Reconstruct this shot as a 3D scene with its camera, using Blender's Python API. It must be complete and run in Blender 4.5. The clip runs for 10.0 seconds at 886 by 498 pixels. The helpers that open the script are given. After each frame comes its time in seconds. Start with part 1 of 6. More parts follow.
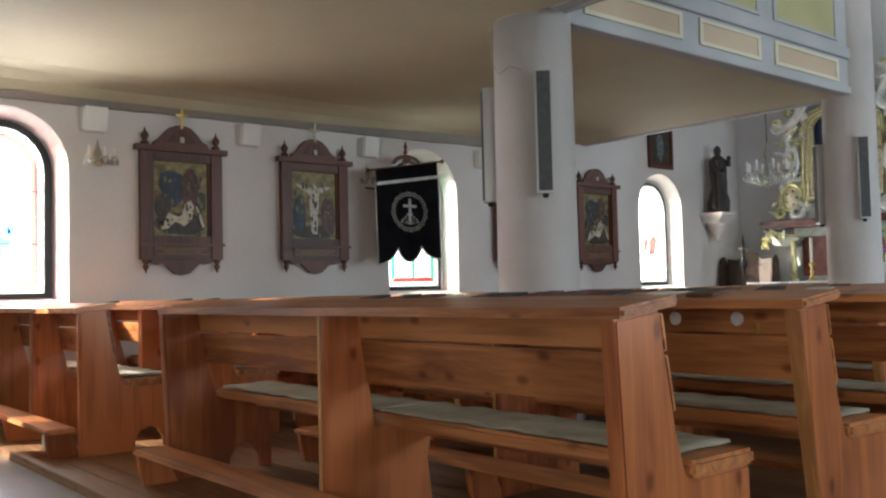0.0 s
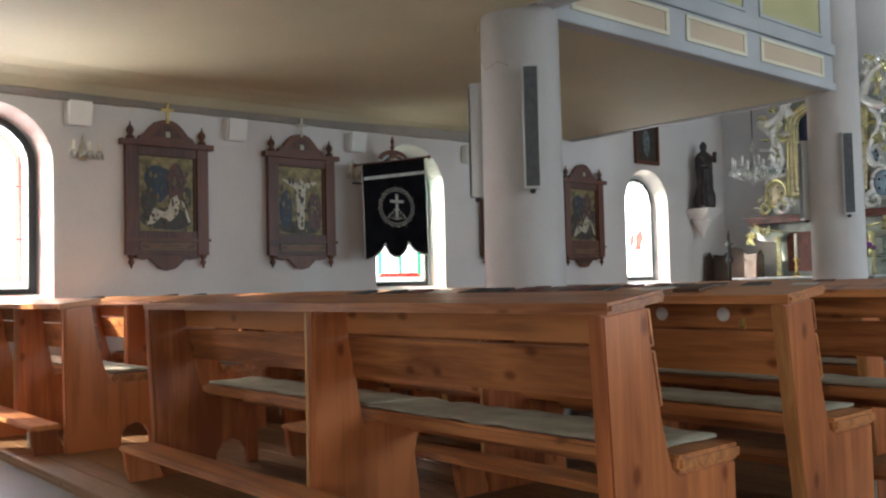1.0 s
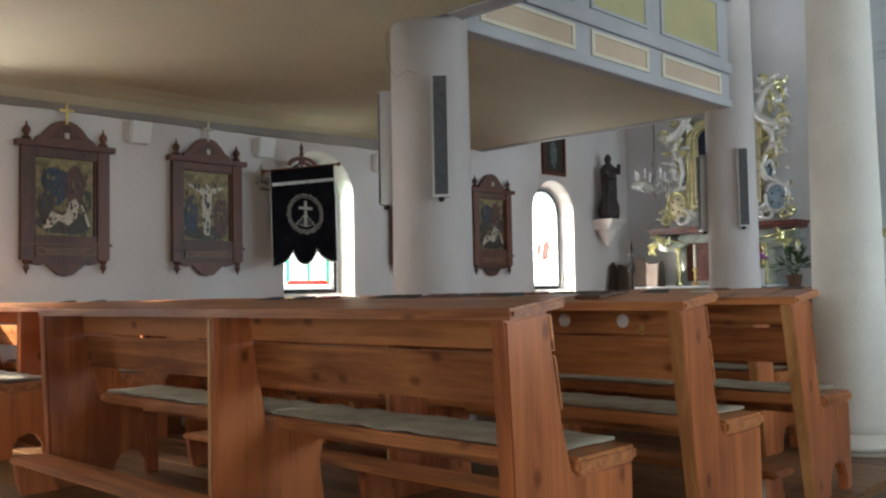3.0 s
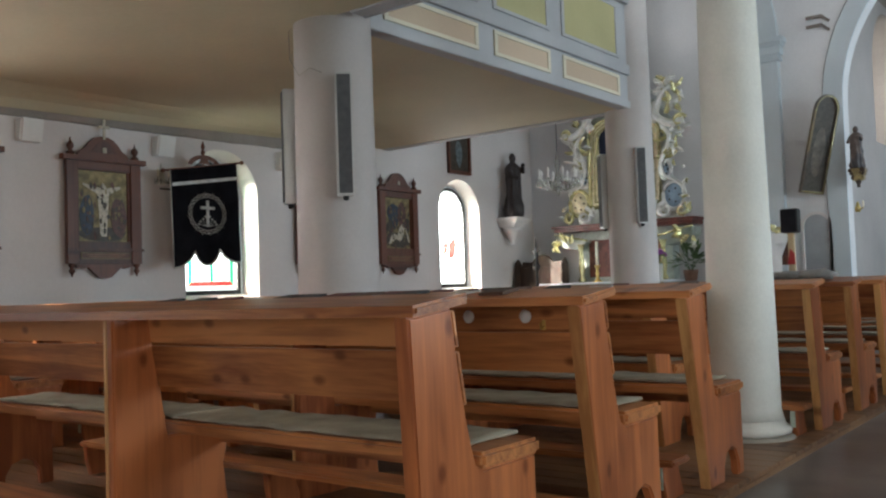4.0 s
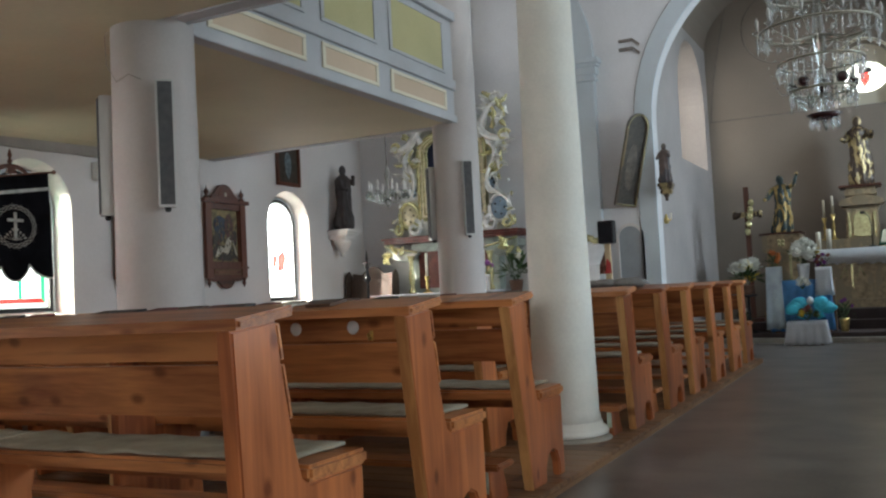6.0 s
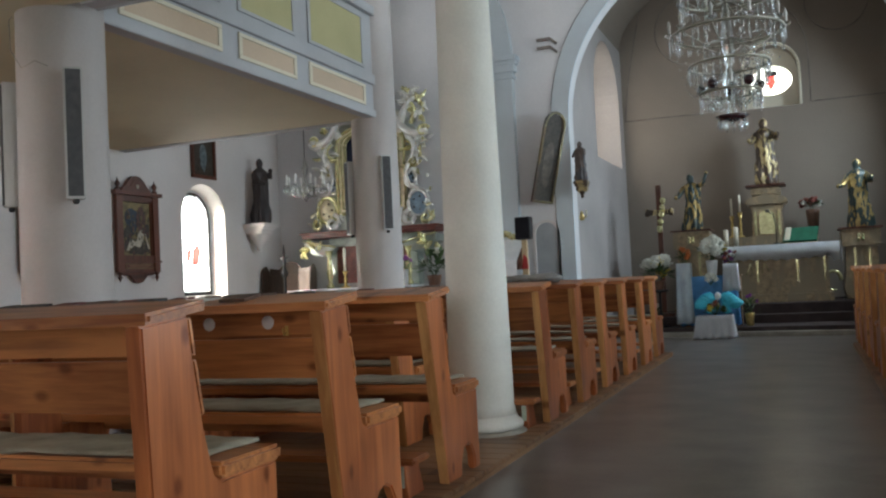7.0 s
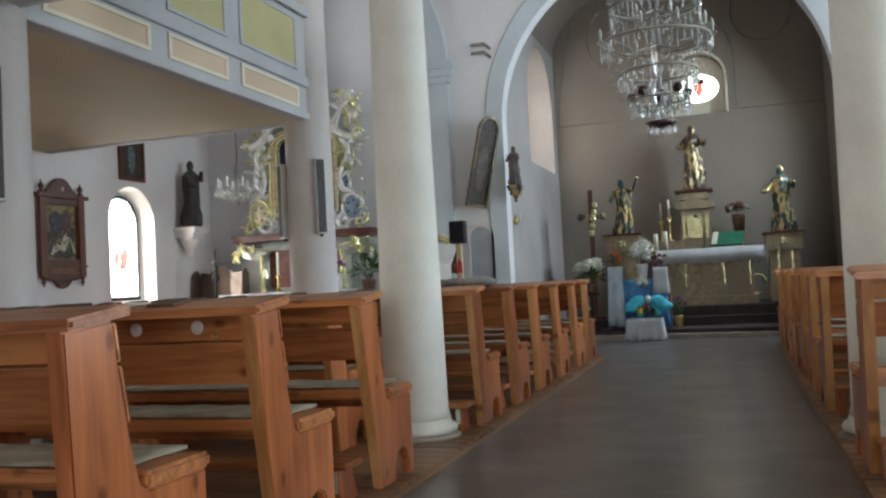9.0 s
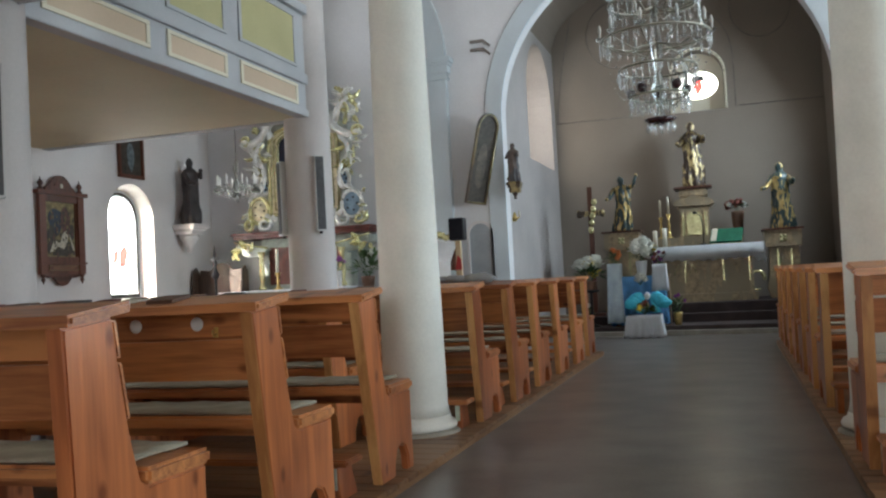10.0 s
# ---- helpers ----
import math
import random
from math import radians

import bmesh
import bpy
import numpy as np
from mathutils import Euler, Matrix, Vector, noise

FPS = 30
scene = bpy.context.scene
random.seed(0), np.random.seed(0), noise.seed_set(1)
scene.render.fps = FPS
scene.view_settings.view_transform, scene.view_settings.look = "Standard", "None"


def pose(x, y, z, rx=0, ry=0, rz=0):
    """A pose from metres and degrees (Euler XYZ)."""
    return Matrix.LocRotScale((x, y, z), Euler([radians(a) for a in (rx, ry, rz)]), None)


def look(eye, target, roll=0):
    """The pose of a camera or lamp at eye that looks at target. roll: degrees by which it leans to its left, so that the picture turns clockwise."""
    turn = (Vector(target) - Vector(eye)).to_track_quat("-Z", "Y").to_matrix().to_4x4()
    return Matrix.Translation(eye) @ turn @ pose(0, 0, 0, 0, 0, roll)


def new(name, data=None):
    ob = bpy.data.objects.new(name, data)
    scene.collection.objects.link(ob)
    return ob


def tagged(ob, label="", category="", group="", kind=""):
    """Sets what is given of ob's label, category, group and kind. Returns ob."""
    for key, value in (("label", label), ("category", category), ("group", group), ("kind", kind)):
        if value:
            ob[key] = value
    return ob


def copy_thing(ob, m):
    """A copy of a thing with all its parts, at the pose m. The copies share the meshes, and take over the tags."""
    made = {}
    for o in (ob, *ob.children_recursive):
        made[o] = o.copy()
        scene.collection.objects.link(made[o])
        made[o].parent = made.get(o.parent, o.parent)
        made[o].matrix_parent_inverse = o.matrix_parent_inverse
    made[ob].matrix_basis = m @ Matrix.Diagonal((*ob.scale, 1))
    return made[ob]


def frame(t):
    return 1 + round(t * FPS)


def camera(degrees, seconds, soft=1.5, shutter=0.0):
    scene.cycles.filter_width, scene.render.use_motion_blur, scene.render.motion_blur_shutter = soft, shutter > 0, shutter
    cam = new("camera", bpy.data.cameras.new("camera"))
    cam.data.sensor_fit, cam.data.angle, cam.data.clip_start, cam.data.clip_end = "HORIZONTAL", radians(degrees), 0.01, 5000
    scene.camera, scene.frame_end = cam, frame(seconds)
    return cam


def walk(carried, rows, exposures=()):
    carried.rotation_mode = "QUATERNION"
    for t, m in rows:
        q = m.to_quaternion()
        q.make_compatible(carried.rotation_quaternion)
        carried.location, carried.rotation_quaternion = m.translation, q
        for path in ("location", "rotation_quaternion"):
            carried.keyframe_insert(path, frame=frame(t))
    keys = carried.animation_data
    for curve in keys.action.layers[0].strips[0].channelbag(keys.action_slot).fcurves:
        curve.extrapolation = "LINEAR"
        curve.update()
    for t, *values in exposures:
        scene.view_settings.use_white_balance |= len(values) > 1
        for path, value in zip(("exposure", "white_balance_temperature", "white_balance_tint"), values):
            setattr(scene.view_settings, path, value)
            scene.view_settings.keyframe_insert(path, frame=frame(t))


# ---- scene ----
cam = camera(52.5, 10.0, 2.2)
# seconds, x, y, z, tilt, lean, turn
PATH = [
    (0.0, -0.042, 0.001, 1.013, 92.65, 1.34, 50.28),
    (0.5, -0.046, 0.001, 1.013, 92.38, 1.45, 49.85),
    (1.0, -0.045, -0.002, 1.014, 92.33, 1.34, 49.42),
    (1.5, -0.041, -0.004, 1.013, 92.51, 1.18, 48.81),
    (2.0, -0.033, -0.006, 1.012, 92.65, 1.11, 47.67),
    (3.5, -0.017, -0.001, 1.001, 92.70, 1.40, 40.91),
    (4.0, -0.008, 0.001, 0.999, 92.56, 1.95, 37.85),
    (4.5, -0.004, 0.001, 0.998, 92.61, 2.39, 35.22),
    (5.0, 0.002, -0.001, 0.998, 92.88, 2.56, 32.45),
    (6.5, 0.021, 0.001, 0.992, 92.65, 2.91, 24.48),
    (7.0, 0.028, -0.004, 0.992, 92.33, 2.80, 22.02),
    (7.5, 0.031, -0.000, 0.992, 92.07, 3.08, 21.07),
    (8.0, 0.035, -0.003, 0.995, 92.11, 3.36, 19.79),
    (8.5, 0.031, 0.001, 0.993, 92.24, 3.14, 18.53),
    (9.0, 0.030, 0.006, 0.990, 92.38, 2.99, 17.87),
    (9.5, 0.028, 0.006, 0.989, 92.32, 2.99, 17.69),
    (10.0, 0.030, 0.004, 0.987, 92.20, 3.04, 17.83),
]
walk(cam, [(r[0], pose(*r[1:])) for r in PATH], [(0.0, 1.67), (5.0, 1.66), (6.5, 1.55), (7.0, 1.57), (8.5, 1.78), (9.5, 1.84), (10.0, 1.84)])

# ---- world, sun, daylight in seen and added openings ----
world = bpy.data.worlds.new("sky")
scene.world = world
world.use_nodes = True
wn = world.node_tree
sky = wn.nodes.new("ShaderNodeTexSky")
sky.sky_type = "NISHITA"
sky.sun_disc = False
sky.sun_elevation = radians(22.6)
sky.sun_rotation = radians(-146.3)
wn.nodes["Background"].inputs[1].default_value = 0.06
wn.links.new(sky.outputs[0], wn.nodes["Background"].inputs[0])

sun = new("sun", bpy.data.lights.new("sun", "SUN"))
sun.data.energy, sun.data.angle, sun.data.color = 5.0, radians(0.6), (1.0, 0.93, 0.82)
sun.matrix_world = look((-9.0, 1.0, 6.0), (-9.0 + 1.0, 1.0 + 1.5, 6.0 - 0.75))


def daylight(x, y, z, w, h, towards, watts, colour=(0.93, 0.97, 1.0)):
    """Sky light that falls in through an opening, seen or added."""
    lamp = new("opening_daylight", bpy.data.lights.new("opening_daylight", "AREA"))
    lamp.data.shape, lamp.data.size, lamp.data.size_y = "RECTANGLE", w, h
    lamp.data.energy, lamp.data.color = watts * 0.30, colour
    lamp.matrix_world = look((x, y, z), towards)


LEFT_X, RIGHT_X, EAST_Y, REAR_Y = -7.78, 6.6, 12.45, -4.5
CH_LEFT, CH_RIGHT = -3.15, 1.85
# the first left window is unseen, placed to throw sun on the pews
WINDOWS_LEFT = (-0.72, 1.90, 6.18, 10.46)
WINDOWS_RIGHT = (-2.2, 1.4, 5.0, 8.6, 11.3)
for wy, power, aim in zip(WINDOWS_LEFT, (16, 52, 7, 40), (1.9, 1.9, 0.6, 1.5)):
    daylight(LEFT_X - 0.30, wy, 1.75, 0.62, 1.3, (LEFT_X + 3, wy, aim), power)
# right wall windows are unseen, assumed from light on the pew backs
for wy in WINDOWS_RIGHT:
    daylight(RIGHT_X + 0.2, wy, 2.1, 1.3, 2.2, (RIGHT_X - 4, wy, 1.0), 50 if wy < 4 else 172, (0.97, 0.98, 1.0) if wy < 4 else (0.70, 0.88, 1.0))
# rear door and high opening are unseen, added to light pews and altar
daylight(1.3, REAR_Y - 0.2, 1.25, 2.0, 2.4, (0.0, 2.0, 0.7), 100)
daylight(1.3, REAR_Y - 0.2, 4.5, 2.0, 2.0, (0.0, 10.0, 2.0), 740, (0.86, 0.94, 1.0))
daylight(CH_LEFT - 0.62, 16.3, 4.0, 1.2, 1.5, (-2.7, 18.3, 3.8), 20, (1.0, 0.93, 0.82))
# unseen right chancel window, added to brighten the altar and its flowers
daylight(CH_RIGHT + 0.62, 15.3, 3.8, 1.3, 1.6, (-2.4, 13.6, 0.5), 240, (0.72, 0.88, 1.0))


def backdrop(name, corners, strength):
    """Bright haze outside a window."""
    m = bpy.data.materials.new("hazy daylight")
    m.use_nodes = True
    e = m.node_tree.nodes["Principled BSDF"]
    e.inputs["Base Color"].default_value = (0.8, 0.85, 0.8, 1)
    e.inputs["Emission Color"].default_value = (0.95, 1.0, 0.95, 1)
    e.inputs["Emission Strength"].default_value = strength
    me = bpy.data.meshes.new(name)
    me.from_pydata(corners, [], [(0, 1, 2, 3)])
    me.materials.append(m)
    tagged(new(name, me), "pale hazy daylight beyond the windows", "backdrop", "", "structure")


backdrop("backdrop_west", [(-30, -14, -2), (-30, 56, -2), (-30, 56, 7.6), (-30, -14, 7.6)], 0.60)
backdrop("backdrop_north", [(-8, 24, 2.0), (7, 24, 2.0), (7, 24, 9.0), (-8, 24, 9.0)], 0.85)

# ---- materials ----
def mat(name, colour, rough=0.6, metal=0.0, var=0.12, scale=6.0, fine=60.0, bump=0.15, stretch=(1, 1, 1), spec=0.5, piece=0.0):
    """A surface with stains at one scale and grain at another, and a fine relief."""
    m = bpy.data.materials.new(name)
    m.use_nodes = True
    n, l = m.node_tree.nodes, m.node_tree.links
    b = n["Principled BSDF"]
    b.inputs["Roughness"].default_value, b.inputs["Metallic"].default_value = rough, metal
    b.inputs["Specular IOR Level"].default_value = spec
    tc = n.new("ShaderNodeTexCoord")
    mp = n.new("ShaderNodeMapping")
    mp.inputs["Scale"].default_value = stretch
    l.new(tc.outputs["Object"], mp.inputs[0])
    big, small = n.new("ShaderNodeTexNoise"), n.new("ShaderNodeTexNoise")
    big.inputs["Scale"].default_value, big.inputs["Detail"].default_value = scale, 5
    small.inputs["Scale"].default_value, small.inputs["Detail"].default_value = fine, 4
    l.new(mp.outputs[0], big.inputs["Vector"])
    l.new(mp.outputs[0], small.inputs["Vector"])
    mix = n.new("ShaderNodeMath")
    mix.operation = "MULTIPLY_ADD"
    mix.inputs[1].default_value = 0.35
    l.new(small.outputs["Fac"], mix.inputs[0])
    l.new(big.outputs["Fac"], mix.inputs[2])
    last = mix.outputs[0]
    if piece:
        info = n.new("ShaderNodeObjectInfo")
        add = n.new("ShaderNodeMath")
        add.operation = "MULTIPLY_ADD"
        add.inputs[1].default_value = piece
        l.new(info.outputs["Random"], add.inputs[0])
        l.new(last, add.inputs[2])
        last = add.outputs[0]
    ramp = n.new("ShaderNodeValToRGB")
    lo, hi = max(0.0, 1 - 1.6 * var), 1 + 1.2 * var
    ramp.color_ramp.elements[0].position, ramp.color_ramp.elements[1].position = 0.42, 0.98 + piece
    ramp.color_ramp.elements[0].color = (*[c * lo for c in colour], 1)
    ramp.color_ramp.elements[1].color = (*[min(1, c * hi) for c in colour], 1)
    l.new(last, ramp.inputs[0])
    l.new(ramp.outputs[0], b.inputs["Base Color"])
    if bump:
        bp = n.new("ShaderNodeBump")
        bp.inputs["Strength"].default_value, bp.inputs["Distance"].default_value = bump, 0.01
        l.new(mix.outputs[0], bp.inputs["Height"])
        l.new(bp.outputs[0], b.inputs["Normal"])
    return m


def wood(name, light, dark, rough=0.42, grain=26.0, axis=0):
    """Lacquered timber: long grain with rings along one axis, knots, and a tone of its own for each board."""
    m = bpy.data.materials.new(name)
    m.use_nodes = True
    n, l = m.node_tree.nodes, m.node_tree.links
    b = n["Principled BSDF"]
    tc, mp, info = n.new("ShaderNodeTexCoord"), n.new("ShaderNodeMapping"), n.new("ShaderNodeObjectInfo")
    sc = [1.0, 1.0, 1.0]
    sc[axis] = 0.07
    mp.inputs["Scale"].default_value = sc
    off = n.new("ShaderNodeVectorMath")
    off.operation = "MULTIPLY_ADD"
    comb = n.new("ShaderNodeCombineXYZ")
    for k in range(3):
        l.new(info.outputs["Random"], comb.inputs[k])
    off.inputs[1].default_value = (7.0, 5.0, 9.0)
    l.new(comb.outputs[0], off.inputs[0])
    l.new(tc.outputs["Object"], off.inputs[2])
    l.new(off.outputs[0], mp.inputs[0])
    rings, pores, broad = n.new("ShaderNodeTexNoise"), n.new("ShaderNodeTexNoise"), n.new("ShaderNodeTexNoise")
    rings.inputs["Scale"].default_value, rings.inputs["Detail"].default_value, rings.inputs["Distortion"].default_value = grain, 6, 1.2
    pores.inputs["Scale"].default_value, pores.inputs["Detail"].default_value = grain * 7, 3
    broad.inputs["Scale"].default_value, broad.inputs["Detail"].default_value = 2.2, 3
    l.new(mp.outputs[0], rings.inputs["Vector"])
    l.new(mp.outputs[0], pores.inputs["Vector"])
    l.new(off.outputs[0], broad.inputs["Vector"])
    knot = n.new("ShaderNodeTexVoronoi")
    knot.inputs["Scale"].default_value = 3.6
    knot.voronoi_dimensions = "2D"
    split, face = n.new("ShaderNodeSeparateXYZ"), n.new("ShaderNodeCombineXYZ")
    short = n.new("ShaderNodeMath")
    short.operation = "MULTIPLY"
    short.inputs[1].default_value = 0.6
    l.new(off.outputs[0], split.inputs[0])
    l.new(split.outputs[axis], short.inputs[0])
    l.new(short.outputs[0], face.inputs[0])
    l.new(split.outputs[2 if axis == 0 else 1], face.inputs[1])
    l.new(face.outputs[0], knot.inputs["Vector"])
    kr = n.new("ShaderNodeValToRGB")
    kr.color_ramp.elements[0].position, kr.color_ramp.elements[1].position = 0.03, 0.085
    kr.color_ramp.elements[0].color, kr.color_ramp.elements[1].color = (0.35, 0.25, 0.2, 1), (1, 1, 1, 1)
    l.new(knot.outputs["Distance"], kr.inputs[0])
    a1, a2 = n.new("ShaderNodeMath"), n.new("ShaderNodeMath")
    a1.operation = a2.operation = "MULTIPLY_ADD"
    a1.inputs[1].default_value, a2.inputs[1].default_value = 0.28, 0.55
    l.new(pores.outputs["Fac"], a1.inputs[0])
    l.new(rings.outputs["Fac"], a1.inputs[2])
    l.new(broad.outputs["Fac"], a2.inputs[0])
    l.new(a1.outputs[0], a2.inputs[2])
    a3 = n.new("ShaderNodeMath")
    a3.operation = "MULTIPLY_ADD"
    a3.inputs[1].default_value = 0.40
    l.new(info.outputs["Random"], a3.inputs[0])
    l.new(a2.outputs[0], a3.inputs[2])
    ramp = n.new("ShaderNodeValToRGB")
    ramp.color_ramp.elements[0].position, ramp.color_ramp.elements[1].position = 0.68, 1.3
    ramp.color_ramp.elements[1].position = 1.0
    ramp.color_ramp.elements[0].color, ramp.color_ramp.elements[1].color = (*dark, 1), (*light, 1)
    sc2 = n.new("ShaderNodeMath")
    sc2.operation = "MULTIPLY"
    sc2.inputs[1].default_value = 0.78
    l.new(a3.outputs[0], sc2.inputs[0])
    l.new(sc2.outputs[0], ramp.inputs[0])
    mul = n.new("ShaderNodeMix")
    mul.data_type, mul.blend_type = "RGBA", "MULTIPLY"
    mul.inputs[0].default_value = 0.8
    l.new(ramp.outputs[0], mul.inputs[6])
    l.new(kr.outputs[0], mul.inputs[7])
    l.new(mul.outputs[2], b.inputs["Base Color"])
    b.inputs["Roughness"].default_value = rough
    bp = n.new("ShaderNodeBump")
    bp.inputs["Strength"].default_value, bp.inputs["Distance"].default_value = 0.12, 0.004
    l.new(a1.outputs[0], bp.inputs["Height"])
    l.new(bp.outputs[0], b.inputs["Normal"])
    return m


def glow(name, colour, strength):
    m = bpy.data.materials.new(name)
    m.use_nodes = True
    b = m.node_tree.nodes["Principled BSDF"]
    b.inputs["Base Color"].default_value = (*colour, 1)
    b.inputs["Emission Color"].default_value = (*colour, 1)
    b.inputs["Emission Strength"].default_value = strength
    return m


def glass(name, colour, rough=0.05):
    m = bpy.data.materials.new(name)
    m.use_nodes = True
    b = m.node_tree.nodes["Principled BSDF"]
    b.inputs["Base Color"].default_value = (*colour, 1)
    b.inputs["Transmission Weight"].default_value = 1.0
    b.inputs["Roughness"].default_value = rough
    b.inputs["IOR"].default_value = 1.45
    return m


PLASTER = mat("white plaster", (0.69, 0.645, 0.625), 0.9, var=0.07, scale=0.8, fine=35, bump=0.25)
PLASTER_COOL = mat("grey white plaster", (0.66, 0.655, 0.665), 0.9, var=0.08, scale=0.9, fine=35, bump=0.25)
# shade in the chancel is put into its plaster, with a lighter lit copy
CHANCEL_LIT = mat("lit chancel plaster", (0.42, 0.385, 0.37), 0.9, var=0.10, scale=0.9, fine=30, bump=0.25)
CHANCEL = mat("shaded cream plaster", (0.255, 0.212, 0.175), 0.9, var=0.08, scale=0.7, fine=30, bump=0.25)
CREAM = mat("cream paint", (0.74, 0.68, 0.54), 0.85, var=0.06, scale=1.2, fine=35, bump=0.2)
CEILING = mat("smooth ceiling plaster", (0.55, 0.49, 0.335), 0.8, var=0.07, scale=0.9, fine=22, bump=0.2)
GREYBLUE = mat("grey blue paint", (0.52, 0.57, 0.60), 0.8, var=0.06, scale=1.5, fine=40, bump=0.2)
COVE = mat("grey brown plaster", (0.34, 0.31, 0.28), 0.9, var=0.15, scale=2.0, fine=40, bump=0.2)
COLUMN = mat("cream limewashed column", (0.83, 0.82, 0.755), 0.8, var=0.08, scale=2.5, fine=50, bump=0.3)
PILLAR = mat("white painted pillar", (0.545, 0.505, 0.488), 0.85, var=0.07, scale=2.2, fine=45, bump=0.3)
STONE = mat("worn grey stone", (0.36, 0.33, 0.28), 0.75, var=0.25, scale=5, fine=60, bump=0.5)
PANEL_PEACH = mat("peach panel paint", (0.60, 0.46, 0.33), 0.8, var=0.05, scale=2, fine=40, bump=0.15)
PANEL_YELLOW = mat("yellow panel paint", (0.48, 0.44, 0.23), 0.8, var=0.06, scale=2, fine=40, bump=0.15)
PARAPET = mat("grey white parapet paint", (0.455, 0.46, 0.475), 0.8, var=0.06, scale=2, fine=40, bump=0.2)
LINE = mat("dark painted line", (0.20, 0.17, 0.15), 0.9, var=0.2, bump=0)
FLOOR = mat("worn polished stone", (0.17, 0.15, 0.136), 0.30, var=0.30, scale=2.4, fine=55, bump=0.14, stretch=(0.85, 1.0, 1.0))
PINE = wood("lacquered pine", (0.63, 0.256, 0.090), (0.25, 0.077, 0.027), 0.34, 15, 0)
PINE_UP = wood("lacquered pine upright", (0.60, 0.200, 0.070), (0.26, 0.071, 0.025), 0.30, 9, 2)
PINE_EDGE = wood("pale pine edge", (0.64, 0.34, 0.13), (0.38, 0.16, 0.055), 0.34, 14, 2)
PLATFORM = wood("worn floor boards", (0.30, 0.16, 0.075), (0.15, 0.075, 0.035), 0.45, 20, 0)
CUSHION = mat("grey green felt", (0.40, 0.355, 0.275), 0.95, var=0.2, scale=7, fine=160, bump=0.5, spec=0.1)
DARKWOOD = wood("dark brown carved wood", (0.135, 0.042, 0.021), (0.055, 0.017, 0.009), 0.45, 24, 2)
BLACKMETAL = mat("dark metal", (0.03, 0.03, 0.032), 0.45, 0.4, var=0.15, bump=0.05)
GOLD = mat("worn gilding", (0.90, 0.75, 0.40), 0.20, 0.6, var=0.3, scale=14, fine=60, bump=0.35)
SILVER = mat("silver leaf", (0.92, 0.91, 0.84), 0.20, 0.3, var=0.2, scale=14, fine=60, bump=0.3)

# ---- mesh helpers ----
def box(bm, x0, y0, z0, x1, y1, z1, bevel=0.0):
    vs = [bm.verts.new(p) for p in ((x0, y0, z0), (x1, y0, z0), (x1, y1, z0), (x0, y1, z0), (x0, y0, z1), (x1, y0, z1), (x1, y1, z1), (x0, y1, z1))]
    fs = [bm.faces.new([vs[i] for i in q]) for q in ((3, 2, 1, 0), (4, 5, 6, 7), (0, 1, 5, 4), (1, 2, 6, 5), (2, 3, 7, 6), (3, 0, 4, 7))]
    if bevel:
        edges = {e for f in fs for e in f.edges}
        bmesh.ops.bevel(bm, geom=list(edges), offset=bevel, segments=2, affect="EDGES")
    return bm


def prism(bm, outline, a, b, axis="x", bevel=0.0):
    """A flat outline pushed from a to b along an axis. Outline: (y, z) for x, (x, z) for y, (x, y) for z."""
    def place(p, d):
        return {"x": (d, p[0], p[1]), "y": (p[0], d, p[1]), "z": (p[0], p[1], d)}[axis]
    v0 = [bm.verts.new(place(p, a)) for p in outline]
    v1 = [bm.verts.new(place(p, b)) for p in outline]
    fs = [bm.faces.new(v0), bm.faces.new(v1[::-1])]
    for i in range(len(outline)):
        j = (i + 1) % len(outline)
        fs.append(bm.faces.new((v0[j], v0[i], v1[i], v1[j])))
    bmesh.ops.recalc_face_normals(bm, faces=fs)
    if bevel:
        edges = {e for f in fs[:2] for e in f.edges}
        bmesh.ops.bevel(bm, geom=list(edges), offset=bevel, segments=2, affect="EDGES")
    return bm


def lathe(bm, profile, n=20, at=(0, 0, 0), squash=(1, 1)):
    """A turned form from (radius, height) pairs."""
    rings = []
    for r, z in profile:
        rings.append([bm.verts.new((at[0] + squash[0] * r * math.cos(2 * math.pi * k / n), at[1] + squash[1] * r * math.sin(2 * math.pi * k / n), at[2] + z)) for k in range(n)])
    for a, b in zip(rings, rings[1:]):
        for k in range(n):
            f = bm.faces.new((a[k], a[(k + 1) % n], b[(k + 1) % n], b[k]))
            f.smooth = True
    bm.faces.new(rings[0][::-1])
    bm.faces.new(rings[-1])
    return bm


def tube(bm, pts, r, n=6, r_end=None):
    """A round bar along a line of points, that may taper."""
    pts = [Vector(p) for p in pts]
    rings = []
    for i, p in enumerate(pts):
        d = (pts[min(i + 1, len(pts) - 1)] - pts[max(i - 1, 0)]).normalized()
        side = d.cross(Vector((0, 0, 1)) if abs(d.z) < 0.95 else Vector((1, 0, 0))).normalized()
        up = side.cross(d)
        rr = r if r_end is None else r + (r_end - r) * i / (len(pts) - 1)
        rings.append([bm.verts.new(p + rr * (math.cos(2 * math.pi * k / n) * side + math.sin(2 * math.pi * k / n) * up)) for k in range(n)])
    for a, b in zip(rings, rings[1:]):
        for k in range(n):
            f = bm.faces.new((a[k], a[(k + 1) % n], b[(k + 1) % n], b[k]))
            f.smooth = True
    bm.faces.new(rings[0][::-1])
    bm.faces.new(rings[-1])
    return bm


